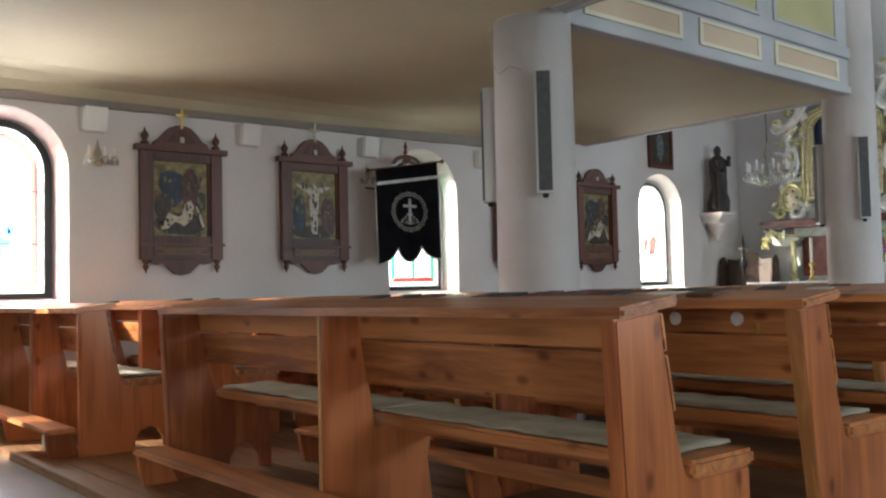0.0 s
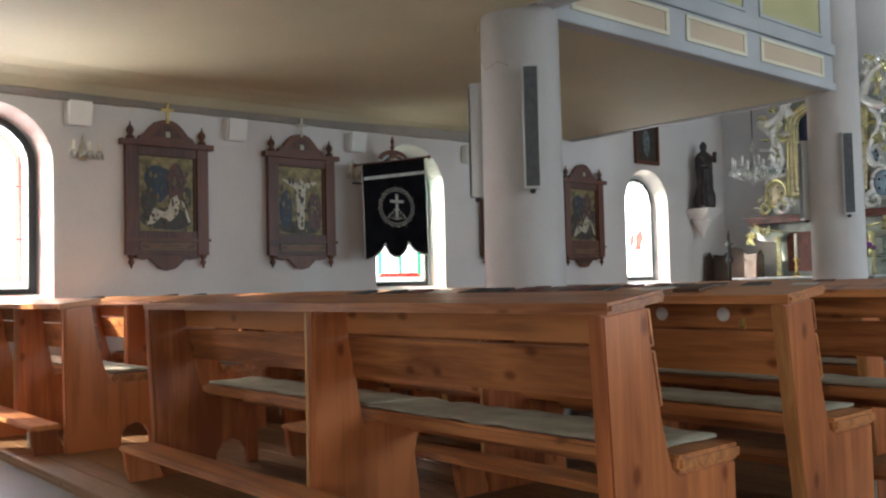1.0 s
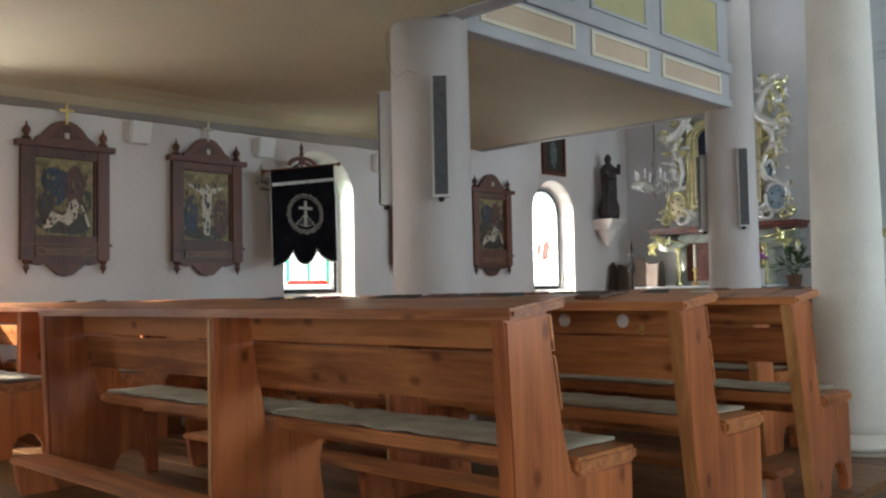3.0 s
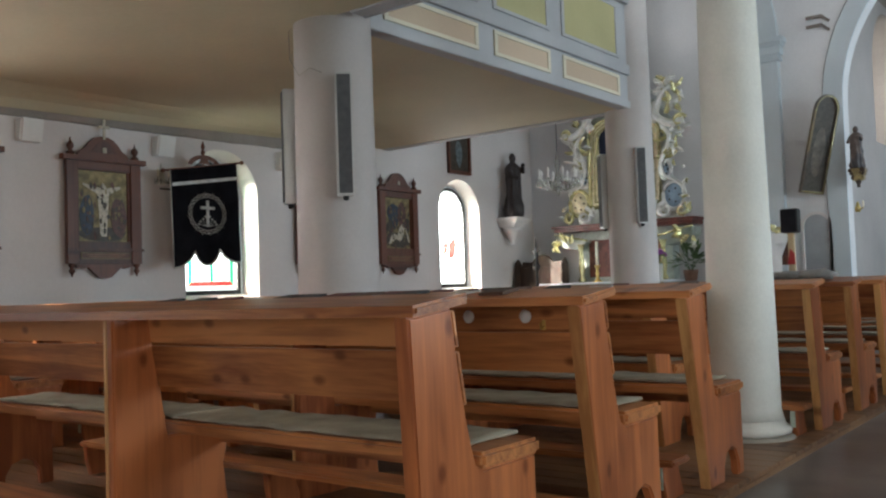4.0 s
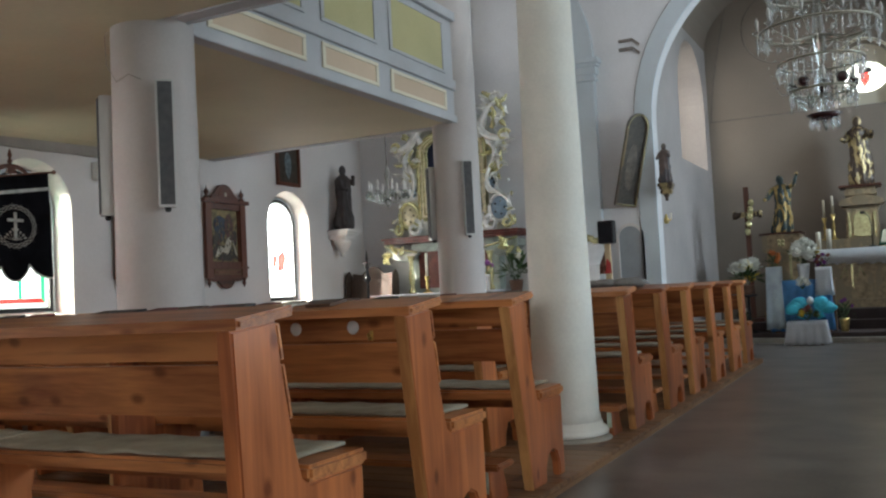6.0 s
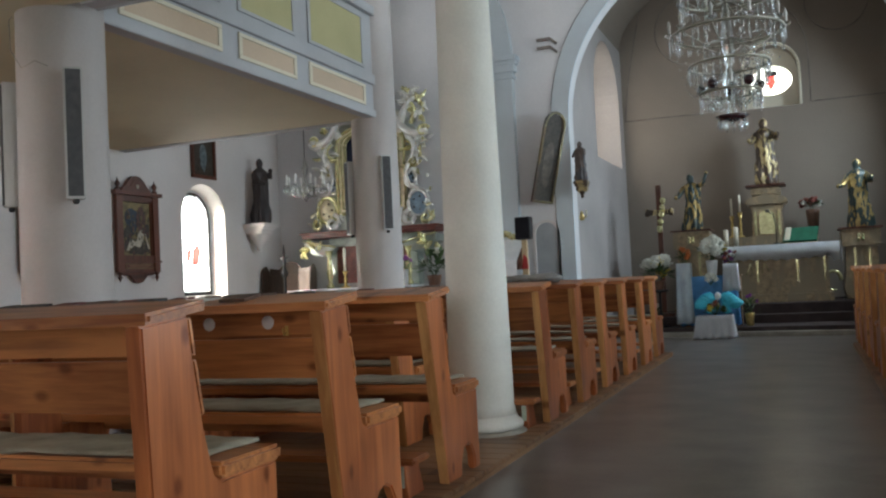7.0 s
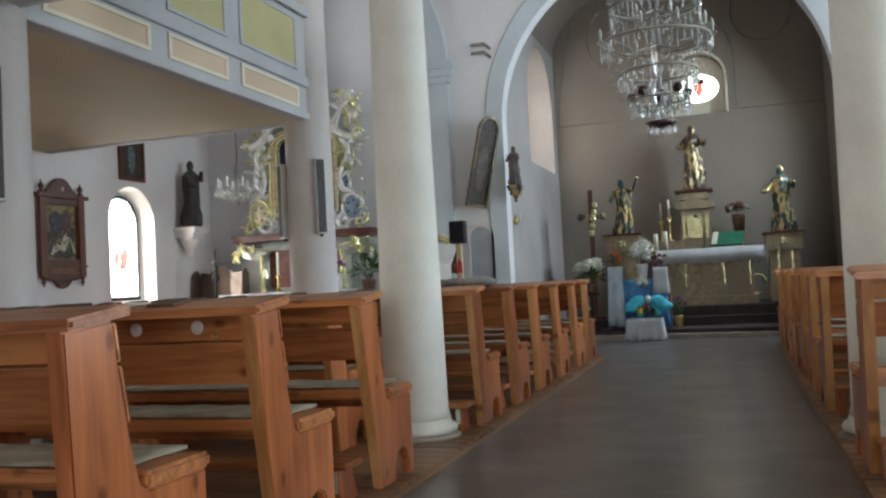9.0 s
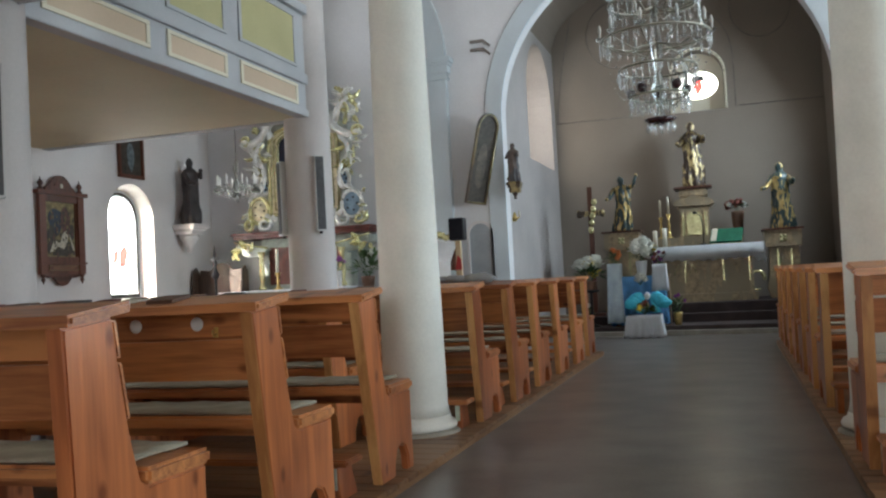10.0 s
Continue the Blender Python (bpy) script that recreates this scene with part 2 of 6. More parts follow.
def ball(bm, c, r, u=10, v=7, rough=0.0):
    """A rounded lump; r may be three radii."""
    r = (r, r, r) if isinstance(r, (int, float)) else r
    out = bmesh.ops.create_uvsphere(bm, u_segments=u, v_segments=v, radius=1.0)
    for w in out["verts"]:
        k = 1 + rough * noise.noise(w.co * 2.3 + Vector(c) * 7)
        w.co = Vector((c[0] + r[0] * k * w.co.x, c[1] + r[1] * k * w.co.y, c[2] + r[2] * k * w.co.z))
        for f in w.link_faces:
            f.smooth = True
    return bm


def mesh_of(bm, material, name):
    me = bpy.data.meshes.new(name)
    bm.normal_update()
    bm.to_mesh(me)
    bm.free()
    me.materials.append(material)
    return me


def part(name, bm, material, parent, label=""):
    ob = new(name, mesh_of(bm, material, name))
    ob.parent = parent
    if label:
        ob["label"] = label
    return ob


def thing(name, label, category, at=(0, 0, 0), turn=0.0, group="", kind=""):
    ob = new(name)
    ob.matrix_basis = pose(*at, 0, 0, turn)
    return tagged(ob, label, category, group, kind)


def solid(name, bm, material, label, category, kind="structure", group=""):
    return tagged(new(name, mesh_of(bm, material, name)), label, category, group, kind)


def BM():
    return bmesh.new()


def arc(cx, cz, r, a0, a1, n=16, sy=1.0):
    return [(cx + r * math.cos(radians(a0 + (a1 - a0) * k / n)), cz + sy * r * math.sin(radians(a0 + (a1 - a0) * k / n))) for k in range(n + 1)]

# ---- floor, walls, ceilings ----
def wall_x(name, x0, x1, y0, y1, z1, holes, material, label):
    """A wall along y between x0 and x1 with round-headed openings (y centre, half width, sill, springing), that go through it."""
    bm = BM()
    cuts = sorted(holes)
    y = y0
    for c, w, sill, spring in cuts:
        box(bm, x0, y, 0, x1, c - w, z1)
        box(bm, x0, c - w, 0, x1, c + w, sill)
        top = [(c + w, z1), (c - w, z1)] + arc(c, spring, w, 180, 0, 20)
        prism(bm, top, x0, x1, "x")
        y = c + w
    box(bm, x0, y, 0, x1, y1, z1)
    return solid(name, bm, material, label, "wall")


AXIS = -0.58
WIN = [(c, 0.49, 0.98, 2.095) for c in WINDOWS_LEFT]
wall_x("wall_west", LEFT_X - 0.28, LEFT_X, REAR_Y, EAST_Y, 6.2, WIN, PLASTER, "white plastered side wall with arched windows")
wall_x("wall_east", RIGHT_X, RIGHT_X + 0.5, REAR_Y, EAST_Y, 6.2, [(c, 0.75, 0.95, 2.75) for c in WINDOWS_RIGHT], PLASTER, "white plastered side wall with tall arched windows")
bm = BM()
# two unseen openings made for the rear lamps
OPENING_X0, OPENING_X1 = 0.2, 2.4
box(bm, LEFT_X - 0.5, REAR_Y - 0.5, 0, OPENING_X0, REAR_Y, 6.2)
box(bm, OPENING_X1, REAR_Y - 0.5, 0, RIGHT_X + 0.5, REAR_Y, 6.2)
box(bm, OPENING_X0, REAR_Y - 0.5, 2.5, OPENING_X1, REAR_Y, 3.4)
box(bm, OPENING_X0, REAR_Y - 0.5, 5.6, OPENING_X1, REAR_Y, 6.2)
solid("wall_south", bm, PLASTER, "white plastered rear wall", "wall")
# unseen wall, added to keep the sun out of the rear openings
bm = BM()
box(bm, LEFT_X - 0.5, REAR_Y - 1.9, 0, RIGHT_X + 0.5, REAR_Y - 1.7, 6.4)
solid("wall_sun_block", bm, PLASTER, "unseen plain wall added behind the rear openings to block sun", "wall")

# the wall with the chancel arch
ARCH_X, ARCH_Z, ARCH_R = -0.76, 3.28, 2.2
bm = BM()
box(bm, LEFT_X - 0.5, EAST_Y, 0, ARCH_X - ARCH_R, EAST_Y + 0.25, 6.2)
box(bm, ARCH_X + ARCH_R, EAST_Y, 0, RIGHT_X + 0.5, EAST_Y + 0.25, 6.2)
prism(bm, [(ARCH_X + ARCH_R, 6.2), (ARCH_X - ARCH_R, 6.2)] + arc(ARCH_X, ARCH_Z, ARCH_R, 180, 0, 36), EAST_Y, EAST_Y + 0.25, "y")
solid("wall_north", bm, PLASTER_COOL, "white plastered wall with the round chancel arch", "wall")
bm = BM()
outer = [(ARCH_X - ARCH_R - 0.25, 0.0)] + arc(ARCH_X, ARCH_Z, ARCH_R + 0.25, 180, 0, 36) + [(ARCH_X + ARCH_R + 0.25, 0.0)]
inner = [(ARCH_X - ARCH_R, 0.0)] + arc(ARCH_X, ARCH_Z, ARCH_R, 180, 0, 36) + [(ARCH_X + ARCH_R, 0.0)]
for i in range(len(outer) - 1):
    prism(bm, [outer[i], outer[i + 1], inner[i + 1], inner[i]], EAST_Y - 0.03, EAST_Y, "y")
solid("arch_trim", bm, GREYBLUE, "grey blue painted band round the chancel arch", "trim")
bm = BM()
for i in range(len(outer) - 1):
    a = [(x * 0 + ARCH_X + (x - ARCH_X) * k, z if z == 0 else ARCH_Z + (z - ARCH_Z) * k) for k in (1.0,) for x, z in (outer[i], outer[i + 1])]
    tube(bm, [(a[0][0], EAST_Y - 0.032, a[0][1]), (a[1][0], EAST_Y - 0.032, a[1][1])], 0.005, 4)
solid("arch_line", bm, LINE, "dark painted line beside the arch", "trim")

# chancel
CH_L, CH_R, CH_Y = CH_LEFT, CH_RIGHT, 17.8
# the west wall takes the lit copy of the plaster colour
wall_x("wall_chancel_west", CH_L - 0.6, CH_L, EAST_Y + 0.25, CH_Y, 7.0, [(16.3, 1.12, 3.07, 4.18)], CHANCEL_LIT, "lit-toned plastered chancel wall with a deep window niche")
wall_x("wall_chancel_east", CH_R, CH_R + 0.6, EAST_Y + 0.25, CH_Y, 7.0, [(15.3, 1.1, 2.95, 4.2)], CHANCEL, "cream plastered chancel wall with an added, unseen window niche")
bm = BM()
OW = (-0.37, 4.58)
x0, x1, z0, z1 = OW[0] - 0.47, OW[0] + 0.47, 4.02, 4.7
box(bm, CH_L - 0.6, CH_Y, 0, x0, CH_Y + 0.5, 7)
box(bm, x1, CH_Y, 0, CH_R + 0.6, CH_Y + 0.5, 7)
box(bm, x0, CH_Y, 0, x1, CH_Y + 0.5, z0)
prism(bm, [(x1, 7), (x0, 7)] + arc(OW[0], 4.72, 0.47, 180, 0, 20), CH_Y, CH_Y + 0.5, "y")
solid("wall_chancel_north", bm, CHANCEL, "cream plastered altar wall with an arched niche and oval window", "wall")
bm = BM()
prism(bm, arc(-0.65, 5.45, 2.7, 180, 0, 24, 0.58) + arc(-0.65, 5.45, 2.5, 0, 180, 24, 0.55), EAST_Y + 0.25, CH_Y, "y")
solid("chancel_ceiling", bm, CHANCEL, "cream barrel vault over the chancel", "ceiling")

# unseen outer skins added behind the niches against the sun, each with a smaller leaded window
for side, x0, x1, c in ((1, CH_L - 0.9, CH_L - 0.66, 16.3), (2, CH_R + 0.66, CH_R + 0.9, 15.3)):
    wall_x("wall_niche_%d" % side, x0, x1, c - 1.4, min(c + 1.4, CH_Y + 0.5), 6.0, [(c, 0.7, 3.1, 4.1)], CHANCEL, "unseen plastered back added to the chancel window niche")

# nave ceiling and galleries
bm = BM()
box(bm, LEFT_X - 0.5, REAR_Y - 0.5, 6.2, RIGHT_X + 0.5, EAST_Y + 0.25, 6.4)
solid("ceiling", bm, PLASTER, "white plastered nave ceiling", "ceiling")
# unseen wall and roof, added to stop sun leaking in above the vault
bm = BM()
box(bm, CH_L - 0.9, EAST_Y, 6.401, CH_R + 0.9, EAST_Y + 0.249, 7.6)
solid("wall_leak_block", bm, PLASTER, "unseen plain wall added above the chancel arch to block sun", "wall")
bm = BM()
box(bm, CH_L - 0.9, EAST_Y + 0.251, 7.2, CH_R + 0.9, CH_Y + 0.5, 7.35)
solid("chancel_roof", bm, PLASTER, "unseen plain roof added over the chancel vault", "ceiling")
GZ, GX, GY, GEND = 2.86, -4.2, 4.42, 8.95
bm = BM()
prism(bm, [(LEFT_X, REAR_Y), (RIGHT_X, REAR_Y), (RIGHT_X, GY - 0.125), (GX - 0.125, GY - 0.125), (GX - 0.125, GEND - 0.145), (LEFT_X, GEND - 0.145)], GZ, GZ + 0.18, "z")
solid("gallery_ceiling", bm, CEILING, "smooth cream plastered underside of the gallery", "ceiling")
def loft(bm, rings):
    """Skin between like rings of points, closed at both ends."""
    vs = [[bm.verts.new(q) for q in r] for r in rings]
    n = len(vs[0])
    for r0, r1 in zip(vs, vs[1:]):
        for k in range(n):
            bm.faces.new((r0[k], r0[(k + 1) % n], r1[(k + 1) % n], r1[k]))
    bm.faces.new(vs[0])
    bm.faces.new(vs[-1][::-1])
    bmesh.ops.recalc_face_normals(bm, faces=bm.faces[:])
    return bm


# the old ceiling rises a little along the wall
ys = [REAR_Y + (8.3 - REAR_Y) * k / 110 for k in range(111)]
edge = [2.70 + 0.10 * max(0.0, (y - 2.4) / 4.7) ** 2 + 0.008 * noise.noise((y * 0.9, 4, 0)) for y in ys]
edge = [min(e, GZ - 0.03) for e in edge]
low = [2.637 + 0.008 * max(0.0, y - 1.9) + 0.011 * noise.noise((y * 1.7, 0, 0)) + 0.006 * noise.noise((y * 7.0, 2, 0)) for y in ys]
solid("ceiling_cove", loft(BM(), [[(LEFT_X, y, GZ), (LEFT_X + 0.42, y, GZ), (LEFT_X + 0.27, y, GZ - 0.2 * (GZ - e)), (LEFT_X + 0.15, y, GZ - 0.52 * (GZ - e)), (LEFT_X + 0.075, y, e), (LEFT_X, y, e - 0.004)] for y, e in zip(ys, edge)]), CEILING, "cream plastered cove along the gallery ceiling", "ceiling")
# darker strip with an uneven lower edge
solid("cove_trim", loft(BM(), [[(LEFT_X, y, l), (LEFT_X + 0.03, y, l + 0.008), (LEFT_X + 0.078, y, e - 0.003), (LEFT_X, y, e - 0.003)] for y, l, e in zip(ys, low, edge)]), COVE, "darker grey plaster edge between wall and gallery ceiling", "trim")

# gallery parapet: a lower row of peach panels, a rail and tall yellow panels
parapet = thing("gallery_parapet", "grey white gallery parapet with peach and yellow panels", "parapet", kind="structure")


def parapet_run(along, c, spans, face, z_top=4.05):
    """Boards and framed panels; along y at x = c, or along x at y = c. face: the side (+1, -1) that shows the panels."""
    def slab(bm, a0, a1, z0, z1, d0, d1, bevel=0.0):
        lo, hi = sorted((c + face * d0, c + face * d1))
        if along == "y":
            box(bm, lo, a0, z0, hi, a1, z1, bevel)
        else:
            box(bm, a0, lo, z0, a1, hi, z1, bevel)
    a0, a1 = spans[0][0] - 0.2, spans[-1][1] + 0.2
    bm = BM()
    slab(bm, a0, a1, GZ - 0.01, z_top, -0.12, 0.0)
    part("wall_board", bm, PARAPET, parapet)
    for z0, z1, d in ((GZ - 0.02, GZ + 0.055, 0.03), (3.19, 3.30, 0.035), (z_top - 0.1, z_top, 0.06)):
        bm = BM()
        slab(bm, a0, a1, z0, z1, 0.001, d, 0.006)
        part("rail", bm, PARAPET, parapet)
    for p0, p1 in spans:
        for z0, z1, m, who in ((2.945, 3.165, PANEL_PEACH, "peach painted panel"), (3.345, z_top - 0.14, PANEL_YELLOW, "yellow painted panel")):
            bm = BM()
            for q in ((p0, p1, z1 - 0.034, z1), (p0, p1, z0, z0 + 0.034), (p0, p0 + 0.05, z0 + 0.035, z1 - 0.035), (p1 - 0.05, p1, z0 + 0.035, z1 - 0.035)):
                slab(bm, q[0], q[1], q[2], q[3], 0.001, 0.016, 0.003)
            part("panel_frame", bm, CREAM if m is PANEL_PEACH else PARAPET, parapet, "pale moulding round a panel")
            bm = BM()
            slab(bm, p0 + 0.051, p1 - 0.051, z0 + 0.035, z1 - 0.035, 0.001, 0.007)
            part("panel", bm, m, parapet, who)


parapet_run("y", GX, [(4.80, 5.97), (6.20, 7.11), (7.34, 8.50)], 1)
parapet_run("x", GY, [(-3.85, -2.4), (-2.2, -1.0), (-0.8, 0.4), (0.6, 1.8), (2.0, 3.2)], 1)
bm = BM()
box(bm, LEFT_X, GEND - 0.14, GZ - 0.01, GX - 0.125, GEND - 0.02, 4.05)
part("end_board", bm, PARAPET, parapet)

bm = BM()
box(bm, LEFT_X - 0.5, REAR_Y - 0.5, -0.2, RIGHT_X + 0.5, 14.8, 0.0)
solid("floor", bm, FLOOR, "worn polished grey brown stone floor", "floor")
bm = BM()
prism(bm, [(CH_L - 0.5, 14.62), (CH_R + 0.5, 13.80), (CH_R + 0.5, CH_Y), (CH_L - 0.5, CH_Y)], -0.2, 0.075, "z")
solid("chancel_floor", bm, STONE, "low worn stone chancel step", "floor")
CARPET = mat("dark brown carpet", (0.06, 0.042, 0.04), 0.95, var=0.25, scale=5, fine=120, bump=0.4)
bm = BM()
prism(bm, [(CH_L - 0.5, 14.80), (CH_R + 0.5, 13.98), (CH_R + 0.5, CH_Y), (CH_L - 0.5, CH_Y)], 0.0755, 0.14, "z")
solid("chancel_carpet", bm, CARPET, "dark carpeted upper chancel step", "floor")
bm = BM()
box(bm, -2.9, 15.25, 0.14, 1.8, CH_Y, 0.28, 0.01)
solid("altar_step", bm, CARPET, "dark carpeted altar step", "step")
bm = BM()
box(bm, -1.75, 15.55, 0.28, 1.35, CH_Y, 0.44, 0.01)
solid("altar_platform", bm, CARPET, "dark carpeted altar platform", "step")
# lawn outside
bm = BM()
vs = [bm.verts.new(q) for q in ((-900, -900, -0.6), (900, -900, -0.6), (900, 900, -0.6), (-900, 900, -0.6))]
bm.faces.new(vs)
solid("ground", bm, mat("grass", (0.09, 0.14, 0.045), 0.95, var=0.3, scale=0.5, fine=8, bump=0.3), "green lawn outside the church", "ground")

# ---- pews ----
PITCH, ROW0 = 0.947, 1.925
TAPE = mat("pale green tape", (0.55, 0.62, 0.52), 0.5, var=0.1, scale=20)
def make_pew(length, name="church_pew", label="lacquered pine church pew with book rest and grey felt seat pad", slant=0.105, edge=None, top=-0.026):
    """A pew whose back faces -y; origin at the aisle end on the platform, the length runs to -x."""
    pew = thing(name, label, "pew", group="rows of pews")
    h = 0.93
    def end(x0, x1, stem):
        bm = BM()
        outline = [(-0.09, 0.05), (0.0, 0.10), (top, 0.924), (0.168, 0.945), (0.19, 0.80), (0.225, 0.62), (0.25, 0.53), (0.27, 0.47), (0.305, 0.452), (0.33, 0.454), (0.595, 0.454), (0.595, 0.30), (0.60, 0.05),
                   (0.53, 0.05), (0.525, 0.12), (0.49, 0.175), (0.44, 0.195), (0.38, 0.175), (0.345, 0.12), (0.34, 0.05)]
        outline[0] = (slant, 0.05)
        outline[1] = (slant + (top - slant) * 0.06, 0.10)
        prism(bm, outline, x0, x1, "x", 0.008)
        return part(stem, bm, PINE_UP, pew)
    end(-0.045, 0.0, "end_panel")
    end(-length, -length + 0.045, "end_panel")
    bm = BM()
    prism(bm, [(0.01, 0.05), (0.01, 0.927), (0.168, 0.943), (0.188, 0.80), (0.225, 0.60), (0.25, 0.453), (0.56, 0.453), (0.52, 0.30), (0.55, 0.05)], -length / 2 - 0.03, -length / 2 + 0.03, "x", 0.006)
    part("middle_support", bm, PINE_UP, pew)
    # pale edge strip on the back of each upright
    for x in (-0.047, -length / 2 - 0.035, -length - 0.002 + 0.0):
        bm = BM()
        s, u = (slant, top) if x > -0.1 or x < -length + 0.1 else (0.0, 0.0)
        middle = -length + 0.1 < x < -0.1
        prism(bm, [(s - 0.007, 0.052), (u - 0.007, 0.922), (u - 0.0005, 0.922), (s - 0.0005, 0.052)], -length / 2 - 0.008 if middle else x, -length / 2 + 0.010 if middle else x + 0.049, "x", 0.002)
        part("edge_strip", bm, PINE_EDGE if middle else edge or PINE_EDGE, pew)
    bm = BM()
    prism(bm, [(-0.035, 0.925), (0.215, 0.955), (0.215, 0.987), (-0.035, 0.957)], -length - 0.03, 0.03, "x", 0.009)
    part("book_rest", bm, PINE, pew, "sloping pine book rest board")
    for z0, z1, y0, y1 in ((0.828, 0.935, 0.164, 0.180), (0.655, 0.815, 0.182, 0.212)):
        bm = BM()
        prism(bm, [(y1, z0), (y0, z1), (y0 + 0.020, z1), (y1 + 0.020, z0)], -length - 0.002, 0.001, "x", 0.005)
        part("back_board", bm, PINE, pew)
    bm = BM()
    box(bm, -length - 0.01, 0.285, 0.455, 0.012, 0.61, 0.505, 0.012)
    part("seat", bm, PINE, pew)
    for p0, p1, y0, y1, seed in ((-length + 0.05, -length / 2 - 0.02, 0.30, 0.60, 1.0), (-length / 2 + 0.0, -0.07, 0.293, 0.598, 5.0)):
        bm = BM()
        grid = [[bm.verts.new((p0 + (p1 - p0) * i / 24 + 0.012 * noise.noise((j, seed, i * 0.4)), y0 + (y1 - y0) * j / 5 + 0.012 * noise.noise((i * 0.35, seed, 0)), 0.507 + 0.010 * (0.5 + noise.noise((i * 0.5, j * 0.6, seed))))) for j in range(6)] for i in range(25)]
        for u, v in zip(grid, grid[1:]):
            for j in range(5):
                bm.faces.new((u[j], v[j], v[j + 1], u[j + 1])).smooth = True
        ext = bmesh.ops.extrude_face_region(bm, geom=bm.faces[:])
        for w in ext["geom"]:
            if isinstance(w, bmesh.types.BMVert):
                w.co.z += 0.011
        bmesh.ops.recalc_face_normals(bm, faces=bm.faces[:])
        part("seat_pad", bm, CUSHION, pew, "thin grey felt seat pad")
    bm = BM()
    box(bm, -length + 0.046, 0.50, 0.39, -0.046, 0.525, 0.454, 0.004)
    part("seat_rail", bm, PINE, pew)
    # kneeler behind the back
    bm = BM()
    box(bm, -length + 0.02, -0.190, 0.205, -0.02, -0.012, 0.235, 0.008)
    part("kneeler", bm, PINE, pew, "worn pine kneeling board")
    for x in (-length + 0.06, -length / 2, -0.09):
        bm = BM()
        prism(bm, [(-0.15, 0.05), (-0.17, 0.12), (-0.18, 0.204), (-0.03, 0.204), (-0.012, 0.15), (0.03, 0.05)], x - 0.018, x + 0.018, "x", 0.003)
        bracket = part("kneeler_bracket", bm, PINE_UP, pew)
        if x > -0.1:
            bm = BM()
            box(bm, x - 0.015, -0.186, 0.105, x + 0.015, -0.1815, 0.2)
            part("tape_strip", bm, TAPE, bracket, "pale reflective tape strip")
    return pew


END_L, END_R, LEN = -1.605, 0.565, 3.07
front = make_pew(LEN, slant=0.012, edge=PINE_UP, top=-0.03)
front.matrix_basis = pose(END_L, ROW0, 0.0)
first = make_pew(LEN)
first.matrix_basis = pose(END_L, ROW0 + PITCH, 0.0)
second = make_pew(LEN, slant=0.16, top=-0.03)
second.matrix_basis = pose(END_L + 0.006, ROW0 + PITCH * 2, 0.0)
for k in (4, 5, 6, 7, 8, 9):
    copy_thing(first, pose(END_L + 0.006 * ((k * 7) % 3 - 1), ROW0 + PITCH * k, 0))
RROW0 = 4.35
for k in (0, 2, 3, 4, 5, 6, 7, 8):
    copy_thing(first, pose(END_R + LEN, RROW0 + PITCH * k, 0))
# the rows beside the columns are cut short
short = make_pew(2.45, label="shortened lacquered pine pew beside a column")
short.matrix_basis = pose(-2.22, ROW0 + PITCH * 3, 0.0)
copy_thing(short, pose(1.25 + 2.45, RROW0 + PITCH, 0))
wing = make_pew(2.075, label="lacquered pine pew against the window wall", slant=0.012, edge=PINE_UP, top=0.0)
wing.matrix_basis = pose(-5.68, 1.80, 0.0)
for k in range(1, 10):
    copy_thing(wing, pose(-5.68, 2.57 + PITCH * (k - 1), 0))


def platform(name, x0, x1, y0, y1):
    deck = thing(name, "worn brown wooden platform under the pews", "platform", kind="structure")
    bm = BM()
    box(bm, x0, y0, 0.0, x1, y1, 0.022)
    part("frame", bm, PLATFORM, deck)
    y = y0
    while y < y1 - 0.05:
        bm = BM()
        box(bm, x0, y + 0.002, 0.023, x1, min(y + 0.145, y1) - 0.002, 0.05, 0.003)
        part("plank", bm, PLATFORM, deck)
        y += 0.145
    return deck


platform("pew_platform", -7.75, -1.535, 1.55, 11.2)
platform("pew_platform", 0.515, 4.2, 3.9, 12.2)

# ---- columns ----
def column(x, y, r0, r1, top, material, label, plinth=True):
    c = thing("column", label, "column", (x, y, 0), kind="structure")
    bm = BM()
    lathe(bm, [(r0 + 0.012, 0.16), (r0, 0.22), (r0 + (r1 - r0) * 0.5, top * 0.5), (r1, top)], 40)
    part("shaft", bm, material, c)
    if plinth:
        bm = BM()
        lathe(bm, [(r0 + 0.07, 0.0), (r0 + 0.078, 0.02), (r0 + 0.074, 0.055), (r0 + 0.05, 0.07), (r0 - 0.02, 0.071)], 40)
        part("base", bm, STONE, c, "worn grey stone base ring")
        bm = BM()
        lathe(bm, [(r0 + 0.03, 0.0715), (r0 + 0.052, 0.082), (r0 + 0.056, 0.10), (r0 + 0.045, 0.12), (r0 + 0.022, 0.132), (r0 + 0.016, 0.158), (r0 - 0.02, 0.159)], 40)
        part("torus", bm, material, c)
    return c


column(-1.947, 5.45, 0.206, 0.136, 6.2, COLUMN, "slim cream limewashed round column")
column(0.816, 5.45, 0.206, 0.136, 6.2, COLUMN, "slim cream limewashed round column")
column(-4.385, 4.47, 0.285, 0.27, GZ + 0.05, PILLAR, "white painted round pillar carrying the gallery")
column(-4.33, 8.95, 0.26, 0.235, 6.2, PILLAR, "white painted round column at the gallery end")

# ---- windows of the side wall ----
LEAD = mat("black window lead", (0.015, 0.014, 0.014), 0.6, var=0.1, bump=0.1)
CLEAR = glass("milky window glass", (0.96, 0.98, 0.97), 0.25)
RED = glass("red stained glass", (0.80, 0.05, 0.04), 0.2)
